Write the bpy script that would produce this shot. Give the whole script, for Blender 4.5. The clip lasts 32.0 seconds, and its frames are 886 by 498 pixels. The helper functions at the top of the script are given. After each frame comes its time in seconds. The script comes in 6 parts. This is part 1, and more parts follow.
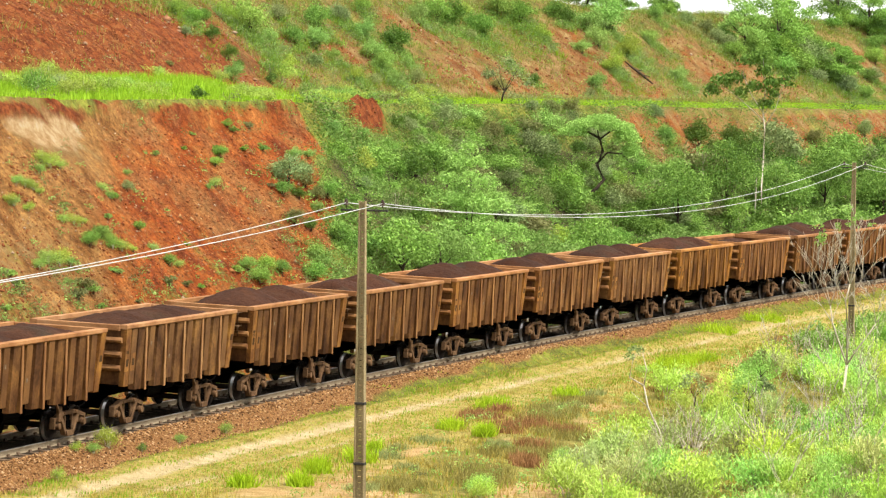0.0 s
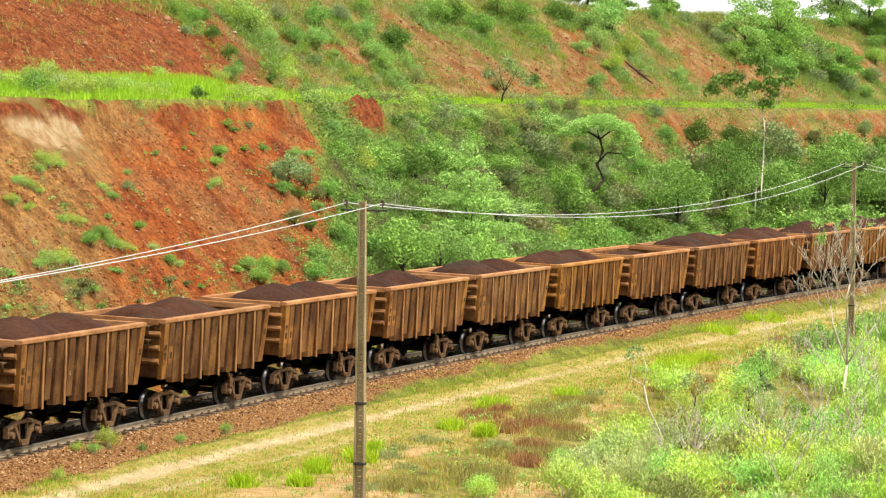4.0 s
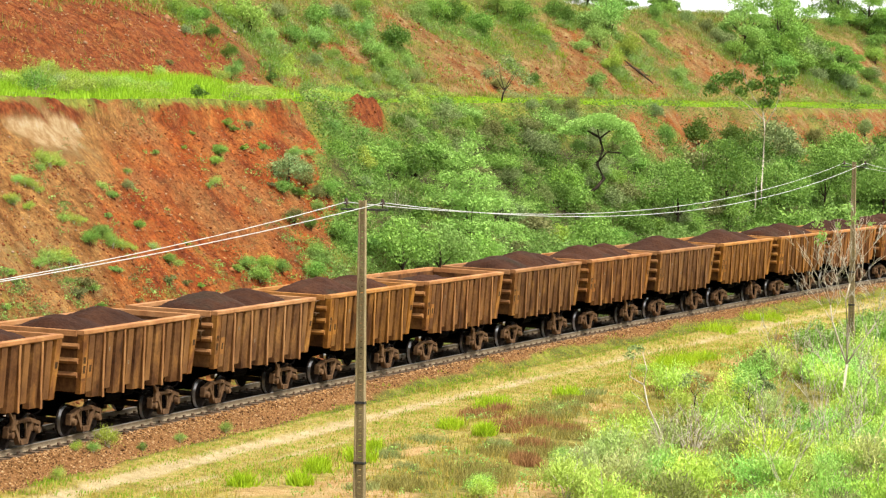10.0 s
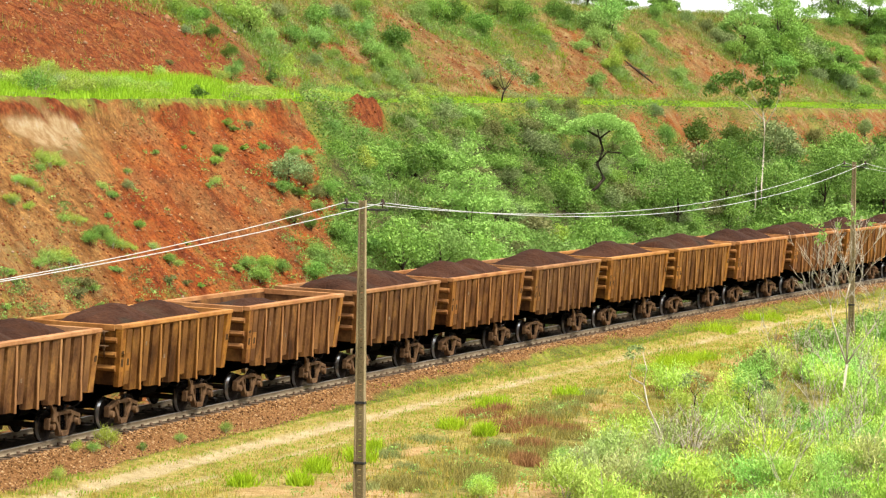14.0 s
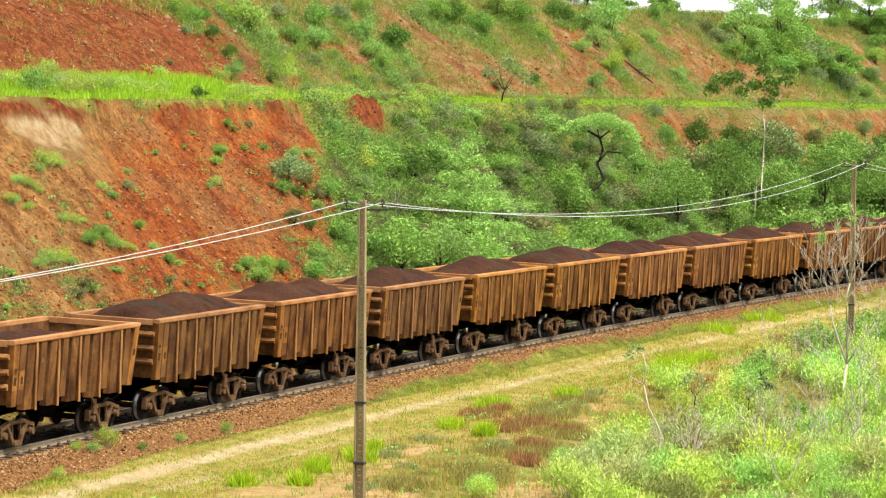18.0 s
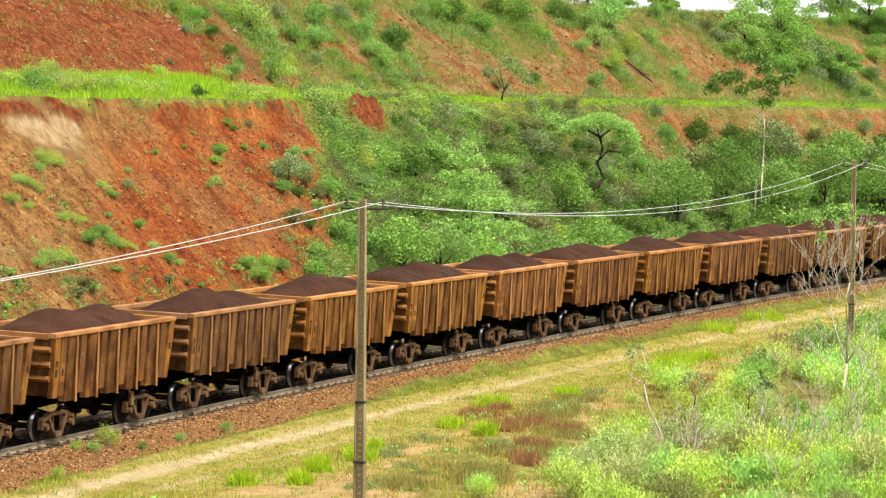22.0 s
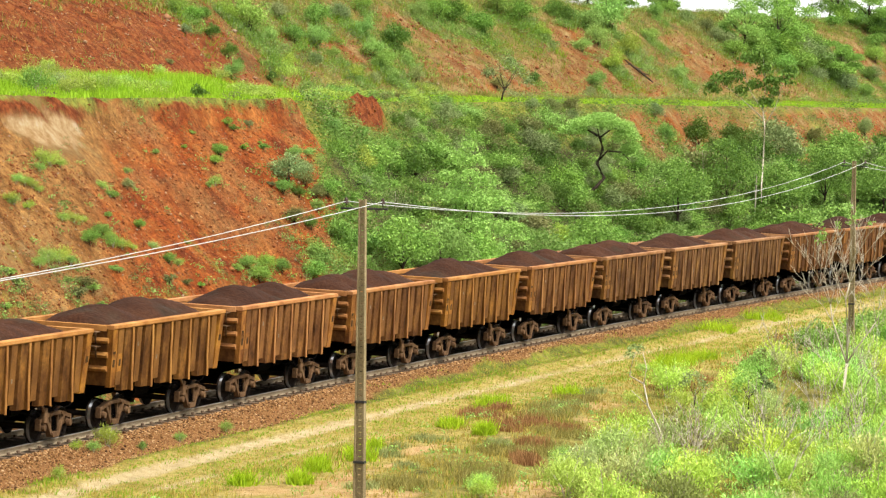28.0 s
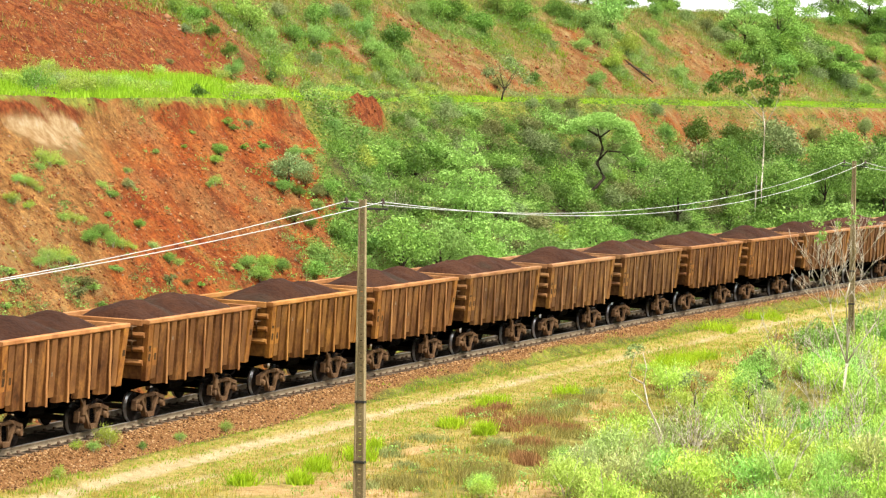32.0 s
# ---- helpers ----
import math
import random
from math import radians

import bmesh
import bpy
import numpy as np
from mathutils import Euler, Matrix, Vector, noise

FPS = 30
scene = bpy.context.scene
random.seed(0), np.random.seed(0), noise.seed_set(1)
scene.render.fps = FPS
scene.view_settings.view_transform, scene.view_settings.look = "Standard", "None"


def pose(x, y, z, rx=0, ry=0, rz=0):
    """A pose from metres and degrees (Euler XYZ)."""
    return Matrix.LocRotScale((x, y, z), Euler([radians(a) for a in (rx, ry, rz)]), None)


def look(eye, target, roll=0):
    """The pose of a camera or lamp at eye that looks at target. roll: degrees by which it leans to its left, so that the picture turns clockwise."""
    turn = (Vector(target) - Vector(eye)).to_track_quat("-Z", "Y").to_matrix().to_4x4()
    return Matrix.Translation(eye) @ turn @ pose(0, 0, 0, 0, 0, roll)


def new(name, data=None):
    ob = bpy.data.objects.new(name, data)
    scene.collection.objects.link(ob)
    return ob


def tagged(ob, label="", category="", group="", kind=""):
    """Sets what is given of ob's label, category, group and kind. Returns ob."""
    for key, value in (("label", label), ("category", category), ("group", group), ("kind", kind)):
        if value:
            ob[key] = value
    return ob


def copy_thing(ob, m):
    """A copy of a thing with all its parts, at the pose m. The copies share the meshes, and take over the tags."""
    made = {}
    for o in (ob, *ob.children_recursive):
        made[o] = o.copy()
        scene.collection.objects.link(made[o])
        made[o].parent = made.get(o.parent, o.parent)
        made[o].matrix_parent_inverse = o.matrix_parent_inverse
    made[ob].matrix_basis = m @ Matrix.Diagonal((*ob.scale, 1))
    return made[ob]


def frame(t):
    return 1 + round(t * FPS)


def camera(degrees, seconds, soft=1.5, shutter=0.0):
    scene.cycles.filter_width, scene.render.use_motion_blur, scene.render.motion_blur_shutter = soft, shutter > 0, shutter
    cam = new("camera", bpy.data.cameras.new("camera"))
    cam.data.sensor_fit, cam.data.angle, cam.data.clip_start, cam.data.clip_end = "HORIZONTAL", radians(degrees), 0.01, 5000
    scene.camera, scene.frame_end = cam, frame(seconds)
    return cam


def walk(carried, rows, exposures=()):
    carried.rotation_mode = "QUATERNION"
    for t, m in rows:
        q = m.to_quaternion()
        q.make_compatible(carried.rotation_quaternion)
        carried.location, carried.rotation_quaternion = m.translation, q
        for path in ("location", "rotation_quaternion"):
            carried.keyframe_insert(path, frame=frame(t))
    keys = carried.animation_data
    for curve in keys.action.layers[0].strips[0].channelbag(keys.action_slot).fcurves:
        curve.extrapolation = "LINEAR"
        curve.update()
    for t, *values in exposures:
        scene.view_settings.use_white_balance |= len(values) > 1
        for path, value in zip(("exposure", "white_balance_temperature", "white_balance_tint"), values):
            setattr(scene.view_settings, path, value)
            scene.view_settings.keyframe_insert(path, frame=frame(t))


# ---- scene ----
import collections

cam = camera(15.94, 32.0, soft=1.3)


def aim(p):
    return look((0, 0, 9.48), (0, 100 * math.cos(p), 9.48 - 100 * math.sin(p)), 0.741)


walk(cam, [(0.0, aim(0.04580)), (6.0, aim(0.04586)), (7.0, aim(0.04602)), (18.0, aim(0.04606)), (21.0, aim(0.04626)), (32.0, aim(0.04632))],
     exposures=[(0.0, 0.83), (6.0, 0.84), (13.0, 0.80), (19.0, 0.78), (23.0, 0.76), (28.0, 0.75), (29.5, 0.93), (32.0, 0.95)])

# ---- world, sun ----
world = bpy.data.worlds.new("sky")
scene.world = world
world.use_nodes = True
wn = world.node_tree
sky = wn.nodes.new("ShaderNodeTexSky")
sky.sky_type, sky.sun_disc = "NISHITA", False
sky.sun_elevation, sky.sun_rotation = radians(60), radians(125)
sky.air_density, sky.dust_density, sky.ozone_density = 1.0, 1.0, 0.6
haze = wn.nodes.new("ShaderNodeHueSaturation")
haze.inputs["Saturation"].default_value, haze.inputs["Value"].default_value = 0.06, 1.95
wn.links.new(sky.outputs[0], haze.inputs["Color"])
wn.links.new(haze.outputs[0], wn.nodes["Background"].inputs[0])
wn.nodes["Background"].inputs[1].default_value = 0.100
sun = new("sun", bpy.data.lights.new("sun", "SUN"))
sun.data.energy, sun.data.angle, sun.data.color = 3.95, radians(9), (1.0, 0.94, 0.82)
sun.matrix_world = look((54, -34, 106), (0, 0, 0))

# ---- the plan: a curved railway line; s runs along it, lat to its right (the camera's side) ----
TX, TY, TH, TK = -12.16, 86.68, 0.32936, 0.000946
CANT = 0.031
PITCH_S, MID = 9.382, 3.405


def lattice(ix, iy, seed):
    h = np.sin(ix * 127.1 + iy * 311.7 + seed * 74.7) * 43758.5453
    return h - np.floor(h)


def vnoise(x, y, seed=0):
    """Smooth value noise between 0 and 1."""
    x, y = np.asarray(x, float), np.asarray(y, float)
    ix, iy = np.floor(x), np.floor(y)
    fx, fy = x - ix, y - iy
    fx, fy = fx * fx * (3 - 2 * fx), fy * fy * (3 - 2 * fy)
    a, b = lattice(ix, iy, seed), lattice(ix + 1, iy, seed)
    c, d = lattice(ix, iy + 1, seed), lattice(ix + 1, iy + 1, seed)
    return (a * (1 - fx) + b * fx) * (1 - fy) + (c * (1 - fx) + d * fx) * fy


def fbm(x, y, seed=0, octaves=4):
    total, amp = 0, 0.5
    for i in range(octaves):
        total = total + amp * (vnoise(x, y, seed + i) - 0.5)
        x, y, amp = np.asarray(x) * 2.03 + 3.1, np.asarray(y) * 2.03 + 1.7, amp * 0.5
    return total


def ramp(x, a, b):
    t = np.clip((np.asarray(x, float) - a) / (b - a), 0, 1)
    return t * t * (3 - 2 * t)


def line_xy(s, lat):
    a = TH + TK * np.asarray(s, float)
    return (TX - (np.cos(a) - math.cos(TH)) / TK + lat * np.cos(a), TY + (np.sin(a) - math.sin(TH)) / TK - lat * np.sin(a))


def line_sl(x, y):
    """The way back: s and lat of a place."""
    cx, cy = TX + math.cos(TH) / TK, TY - math.sin(TH) / TK
    dx, dy = cx - np.asarray(x, float), np.asarray(y, float) - cy
    r = np.hypot(dx, dy)
    return (np.arctan2(dy, dx) - TH) / TK, 1 / TK - r


def gully(s):
    """0 along the bare cut, 1 where the bank is a wooded hollow."""
    return ramp(s, 50, 60)


def bench_edge(s):
    """How far from the line the bench of the bank begins."""
    return 13.5 + 3.5 * ramp(s, 52, 80) + 1.2 * (vnoise(s / 9, s * 0, 5) - 0.5) + 0.45 * (vnoise(s / 1.9, s * 0, 6) - 0.5)


def crest(s):
    return 19.5 - 3.1 * ramp(s, 100, 142) + 0.8 * ramp(s, 162, 186) + 0.3 * np.sin(np.asarray(s) / 11.0)


def land(s, lat, rough=1.0):
    """Height of the ground."""
    s, lat = np.broadcast_arrays(np.asarray(s, float), np.asarray(lat, float))
    u = -lat
    g = gully(s)
    # the camera's side: a flat strip with a dirt road, then land that falls a little, and the bank where the camera stands
    near = -0.62 - 0.25 * ramp(lat, 2.6, 5) - 0.5 * ramp(lat, 7, 16) + 9.0 * ramp(lat, 28, 35.5)
    near = near + rough * (0.5 * fbm(s / 6, lat / 6, 11, 3) * ramp(lat, 6.5, 9) + 0.10 * fbm(s / 1.3, lat / 1.3, 12, 3) * ramp(lat, 2.6, 4))
    near = near - 0.07 * np.exp(-((lat - 3.85) / 0.28) ** 2) - 0.07 * np.exp(-((lat - 5.35) / 0.28) ** 2)
    # the far side: ditch, bank, bench, upper slope, hilltop
    ub = bench_edge(s)
    toe = 4.2
    q = np.clip((u - toe) / (ub - toe), 0, 1)
    face = -0.75 + 10.25 * ((0.93 * q + 0.07 * ramp(q, 0.965, 1)) * (1 - g) + g * (0.35 * q + 0.65 * q * q))
    face = face + 0.9 * np.exp(-((s - 61.1) / 2.6) ** 6) * ramp(q, 0.915, 0.945) * (1 - ramp(q, 0.97, 1.0))
    rill = fbm(s / 2.0, u / 1.5, 21, 4) * 0.4 + fbm(s / 5, u / 5, 22, 3) * 1.3 + fbm(s / 0.8, u / 0.8, 23, 2) * 0.28
    face = face + rough * rill * np.sin(np.pi * np.clip(q, 0, 1)) ** 0.6
    v = u - ub
    top = 0.5 * (1 - g) + 0.25
    up = 9.5 + top * ramp(v, 0.3, 5.5) + 0.78 * np.clip(v - 5.5, 0, 60)
    up = up + rough * (fbm(s / 3.0, u / 1.8, 31, 4) * 0.35 + fbm(s / 7, u / 7, 32, 3) * 2.2) * ramp(v, 5.5, 9)
    c = crest(s)
    up = c - 0.03 * np.clip(v - 5.5 - (c - 9.5 - top) / 0.78, 0, 400) - np.log1p(np.exp(np.clip((c - up) * 1.6, -40, 40))) / 1.6 + 0.35 * fbm(s / 3, u / 3, 33, 3) * rough
    far = np.where(u > ub, up, face)
    far = np.where(u < toe, -0.75 + 0.12 * ramp(u, toe - 0.6, toe) * rough * fbm(s / 2, u / 2, 3), far)
    z = np.where(lat > 0, near, far)
    # the track bed, a low bank of ballast, tilted with the line
    bed = -0.182 - CANT * lat * (np.abs(lat) < 2.2)
    bed = bed - 0.5 * ramp(np.abs(lat), 1.75, 2.6)
    k = ramp(np.abs(lat), 2.3, 2.75)
    return bed * (1 - k) + z * k

# ---- materials ----


def mat(name, stops, scale=3.0, stretch=(1, 1, 1), rough=0.8, metal=0.0, bump=0.3, grain=40.0, fine=0.35, island=0.0, tint=False, shift=True, leafy=0.0, spot=None, dist=0.02):
    """A weathered surface: large stains through stops [(place, colour)], fine grain, relief. island: change from piece to piece;
    tint: the object's own colour multiplies; leafy: share of light that shines through; spot: (colour, scale, amount)."""
    m = bpy.data.materials.new(name)
    m.use_nodes = True
    nt = m.node_tree
    n, li = nt.nodes, nt.links.new
    b = n["Principled BSDF"]
    b.inputs["Roughness"].default_value, b.inputs["Metallic"].default_value = rough, metal
    b.inputs["Specular IOR Level"].default_value = 0.5 if metal else 0.12
    co = n.new("ShaderNodeTexCoord")
    mp = n.new("ShaderNodeMapping")
    mp.inputs["Scale"].default_value = stretch
    li(co.outputs["Object"], mp.inputs["Vector"])
    vec = mp.outputs[0]
    if shift:
        oi = n.new("ShaderNodeObjectInfo")
        mul = n.new("ShaderNodeMath")
        mul.operation = "MULTIPLY"
        mul.inputs[1].default_value = 57.0
        li(oi.outputs["Random"], mul.inputs[0])
        ad = n.new("ShaderNodeVectorMath")
        li(vec, ad.inputs[0])
        li(mul.outputs[0], ad.inputs[1])
        vec = ad.outputs[0]
    big = n.new("ShaderNodeTexNoise")
    big.inputs["Scale"].default_value, big.inputs["Detail"].default_value, big.inputs["Roughness"].default_value = scale, 6, 0.62
    li(vec, big.inputs["Vector"])
    fac = big.outputs["Fac"]
    if island:
        ge = n.new("ShaderNodeNewGeometry")
        mi = n.new("ShaderNodeMix")
        mi.inputs[0].default_value = island
        li(fac, mi.inputs[2])
        li(ge.outputs["Random Per Island"], mi.inputs[3])
        fac = mi.outputs[0]
    cr = n.new("ShaderNodeValToRGB")
    while len(cr.color_ramp.elements) < len(stops):
        cr.color_ramp.elements.new(0.5)
    for e, (p, c) in zip(cr.color_ramp.elements, stops):
        e.position, e.color = p, (*c, 1)
    li(fac, cr.inputs[0])
    col = cr.outputs[0]
    if spot:
        sn = n.new("ShaderNodeTexNoise")
        sn.inputs["Scale"].default_value, sn.inputs["Detail"].default_value = spot[1], 4
        li(vec, sn.inputs["Vector"])
        sr = n.new("ShaderNodeMapRange")
        sr.inputs[1].default_value, sr.inputs[2].default_value, sr.inputs[4].default_value = 0.56, 0.68, spot[2]
        li(sn.outputs["Fac"], sr.inputs[0])
        mx = n.new("ShaderNodeMix")
        mx.data_type = "RGBA"
        li(sr.outputs[0], mx.inputs[0])
        li(col, mx.inputs[6])
        mx.inputs[7].default_value = (*spot[0], 1)
        col = mx.outputs[2]
    gr = n.new("ShaderNodeTexNoise")
    gr.inputs["Scale"].default_value, gr.inputs["Detail"].default_value = grain, 3
    li(co.outputs["Object"], gr.inputs["Vector"])
    hs = n.new("ShaderNodeMapRange")
    hs.inputs[1].default_value, hs.inputs[2].default_value = 0.25, 0.75
    hs.inputs[3].default_value, hs.inputs[4].default_value = 1 - fine, 1 + fine
    li(gr.outputs["Fac"], hs.inputs[0])
    mm = n.new("ShaderNodeMix")
    mm.data_type, mm.blend_type = "RGBA", "MULTIPLY"
    mm.inputs[0].default_value = 1
    li(col, mm.inputs[6])
    li(hs.outputs[0], mm.inputs[7])
    col = mm.outputs[2]
    if tint:
        o2 = n.new("ShaderNodeObjectInfo")
        tm = n.new("ShaderNodeMix")
        tm.data_type, tm.blend_type = "RGBA", "MULTIPLY"
        tm.inputs[0].default_value = 1
        li(col, tm.inputs[6])
        li(o2.outputs["Color"], tm.inputs[7])
        col = tm.outputs[2]
    li(col, b.inputs["Base Color"])
    if bump:
        bp = n.new("ShaderNodeBump")
        bp.inputs["Strength"].default_value, bp.inputs["Distance"].default_value = bump, dist
        li(gr.outputs["Fac"], bp.inputs["Height"])
        li(bp.outputs[0], b.inputs["Normal"])
    if leafy:
        tr = n.new("ShaderNodeBsdfTranslucent")
        li(col, tr.inputs["Color"])
        ms = n.new("ShaderNodeMixShader")
        ms.inputs[0].default_value = leafy
        li(b.outputs[0], ms.inputs[1])
        li(tr.outputs[0], ms.inputs[2])
        li(ms.outputs[0], n["Material Output"].inputs["Surface"])
    return m


# sheets darker, flanges and rims paler: shade and lit edges put into the colours
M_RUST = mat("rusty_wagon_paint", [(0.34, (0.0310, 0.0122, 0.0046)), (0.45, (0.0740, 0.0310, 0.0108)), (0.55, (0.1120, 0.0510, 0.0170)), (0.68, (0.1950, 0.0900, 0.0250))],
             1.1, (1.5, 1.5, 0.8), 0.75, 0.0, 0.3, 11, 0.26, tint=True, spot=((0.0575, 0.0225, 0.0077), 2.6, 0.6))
M_RIB = mat("rusty_rib_steel_lit", [(0.3, (0.1081, 0.0433, 0.0175)), (0.5, (0.2161, 0.0994, 0.0368)), (0.75, (0.3243, 0.1729, 0.0655))], 1.5, (1, 1, 0.5), 0.7, 0.0, 0.2, 30, 0.2, tint=True)
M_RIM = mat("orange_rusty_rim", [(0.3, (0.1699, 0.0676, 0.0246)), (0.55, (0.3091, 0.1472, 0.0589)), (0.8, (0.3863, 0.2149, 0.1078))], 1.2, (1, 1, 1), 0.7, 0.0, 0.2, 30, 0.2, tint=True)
M_OCHRE = mat("worn_ochre_paint", [(0.35, (0.085, 0.031, 0.010)), (0.5, (0.175, 0.073, 0.018)), (0.72, (0.300, 0.142, 0.030))], 2.5, (1, 1, 0.6), 0.7, 0.0, 0.2, 30, 0.25, tint=True)
M_PANEL = mat("faded_orange_paint", [(0.35, (0.085, 0.034, 0.010)), (0.5, (0.185, 0.078, 0.020)), (0.72, (0.290, 0.135, 0.034))], 1.6, (1, 1, 0.7), 0.7, 0.0, 0.2, 14, 0.3, tint=True)
M_MARK = mat("faded_dark_lettering", [(0.4, (0.0360, 0.0180, 0.0072)), (0.7, (0.0720, 0.0360, 0.0120))], 6)
# greasy steel in near-black: the shade under the wagons is in this colour
M_UNDER = mat("shaded_greasy_underframe", [(0.3, (0.0007, 0.0005, 0.0005)), (0.7, (0.0019, 0.0014, 0.0011))], 3)
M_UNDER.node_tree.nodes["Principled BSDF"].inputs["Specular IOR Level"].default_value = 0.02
M_BOGIE = mat("dusty_brown_cast_steel", [(0.25, (0.050, 0.026, 0.013)), (0.5, (0.105, 0.057, 0.028)), (0.8, (0.190, 0.115, 0.062))], 3, bump=0.5, grain=25)
M_WHEEL = mat("dark_wheel_steel", [(0.3, (0.0054, 0.0042, 0.0036)), (0.7, (0.0180, 0.0126, 0.0099))], 4, rough=0.85, metal=0.0)
M_WHEEL.node_tree.nodes["Principled BSDF"].inputs["Specular IOR Level"].default_value = 0.05
M_TREAD = mat("bright_worn_tread", [(0.3, (0.72, 0.72, 0.73)), (0.7, (0.90, 0.90, 0.90))], 4, rough=0.28, metal=1.0, bump=0.05, fine=0.1)
M_ORE = mat("iron_ore_fines", [(0.25, (0.0205, 0.0082, 0.0042)), (0.5, (0.0379, 0.0144, 0.0071)), (0.75, (0.0556, 0.0226, 0.0105))], 0.9, (1, 1, 1), 0.95, 0.0, 0.7, 9, 0.35, tint=True, spot=((0.0297, 0.0236, 0.0149), 0.6, 0.6), dist=0.06)
M_RAIL = mat("worn_rail_steel", [(0.3, (0.150, 0.112, 0.070)), (0.7, (0.270, 0.215, 0.145))], 3, rough=0.7, metal=0.0, shift=False)
M_RAILTOP = mat("polished_rail_head", [(0.3, (0.2940, 0.2870, 0.2800)), (0.7, (0.4060, 0.3990, 0.3920))], 3, rough=0.35, metal=0.8, shift=False, fine=0.1)
M_SLEEPER = mat("dusty_brown_concrete_sleeper", [(0.3, (0.070, 0.042, 0.026)), (0.7, (0.17, 0.115, 0.075))], 3, bump=0.4)
M_STONE = mat("rusty_ballast_stone", [(0.1, (0.0500, 0.0200, 0.0070)), (0.4, (0.1900, 0.0900, 0.0310)), (0.75, (0.3500, 0.1900, 0.0770)), (1.0, (0.5200, 0.3700, 0.2200))], 2, shift=False, island=0.85, grain=12, fine=0.25)
M_CONCRETE = mat("weathered_grey_concrete", [(0.25, (0.1435, 0.1115, 0.0572)), (0.5, (0.2594, 0.2010, 0.1079)), (0.8, (0.3754, 0.2946, 0.1651))], 1.6, (2, 2, 0.5), 0.9, bump=0.5, grain=30, fine=0.3)
M_CHALK = mat("faded_white_marking", [(0.4, (0.12, 0.08, 0.05)), (0.7, (0.26, 0.21, 0.16))], 9)
M_BAND = mat("dark_iron_fitting", [(0.3, (0.02, 0.02, 0.018)), (0.7, (0.05, 0.045, 0.04))], 5, rough=0.6, metal=0.5)
M_WIRE = mat("pale_aluminium_cable", [(0.3, (0.40, 0.40, 0.38)), (0.7, (0.52, 0.52, 0.50))], 2, rough=0.5, bump=0, fine=0.05)
M_PIN = mat("dark_glazed_insulator", [(0.3, (0.035, 0.022, 0.016)), (0.7, (0.07, 0.045, 0.035))], 5, rough=0.25)
M_BARK = mat("dark_bark", [(0.3, (0.0196, 0.0140, 0.0091)), (0.7, (0.0595, 0.0434, 0.0294))], 5, (1, 1, 0.3), bump=0.8)
M_PALEBARK = mat("bleached_pale_bark", [(0.25, (0.27, 0.22, 0.16)), (0.5, (0.45, 0.40, 0.31)), (0.8, (0.60, 0.56, 0.47))], 5, (1, 1, 0.3), bump=0.6)
M_CLOD = mat("red_soil_clod", [(0.1, (0.13, 0.035, 0.012)), (0.5, (0.20, 0.070, 0.024)), (0.75, (0.24, 0.12, 0.06)), (0.95, (0.34, 0.26, 0.18))], 2, shift=False, island=0.9, grain=10)
M_CRUMB = mat("brown_soil_crumb", [(0.1, (0.125, 0.034, 0.011)), (0.5, (0.19, 0.058, 0.017)), (0.8, (0.26, 0.11, 0.036)), (0.97, (0.36, 0.21, 0.09))], 2, shift=False, island=0.85, grain=10)
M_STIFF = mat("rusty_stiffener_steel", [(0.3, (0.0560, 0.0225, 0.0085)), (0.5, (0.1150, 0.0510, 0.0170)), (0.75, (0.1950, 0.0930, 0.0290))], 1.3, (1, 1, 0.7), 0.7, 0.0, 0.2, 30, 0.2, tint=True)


def leaf(name, lo, hi, rough=0.5, thru=0.26):
    a, b = np.array(lo), np.array(hi)
    return mat(name, [(0.15, tuple(a)), (0.5, tuple((a + b) / 2)), (0.9, tuple(b))], 0.7, (1, 1, 1), rough, 0, 0, 6, 0.25, island=0.45, tint=True, shift=True, leafy=thru)


M_LEAF = leaf("mid_green_leaves", (0.098, 0.204, 0.040), (0.318, 0.515, 0.098))
M_LIGHT = leaf("light_green_leaves", (0.200, 0.365, 0.080), (0.370, 0.555, 0.142))
M_DEEP = leaf("deep_green_leaves", (0.0498, 0.1204, 0.0221), (0.1934, 0.3109, 0.0551))
M_YOUNG = leaf("yellowish_feathery_leaves", (0.26, 0.37, 0.058), (0.43, 0.545, 0.105))
M_GREY = leaf("grey_green_leaves", (0.125, 0.172, 0.064), (0.340, 0.422, 0.165))
M_SAGE = leaf("pale_sage_leaves", (0.235, 0.295, 0.105), (0.43, 0.50, 0.195))
M_DRY = leaf("dry_olive_twigs", (0.110, 0.128, 0.042), (0.300, 0.325, 0.120))
M_GRASS = leaf("fresh_grass_blades", (0.1901, 0.3510, 0.0195), (0.3564, 0.5400, 0.0325), 0.55, 0.4)
M_STRAW = leaf("straw_grass_blades", (0.2404, 0.2294, 0.0517), (0.5060, 0.4589, 0.1265), 0.6, 0.3)
M_REDGRASS = leaf("rust_red_sedge", (0.1656, 0.0714, 0.0306), (0.3588, 0.2040, 0.0816), 0.6, 0.25)


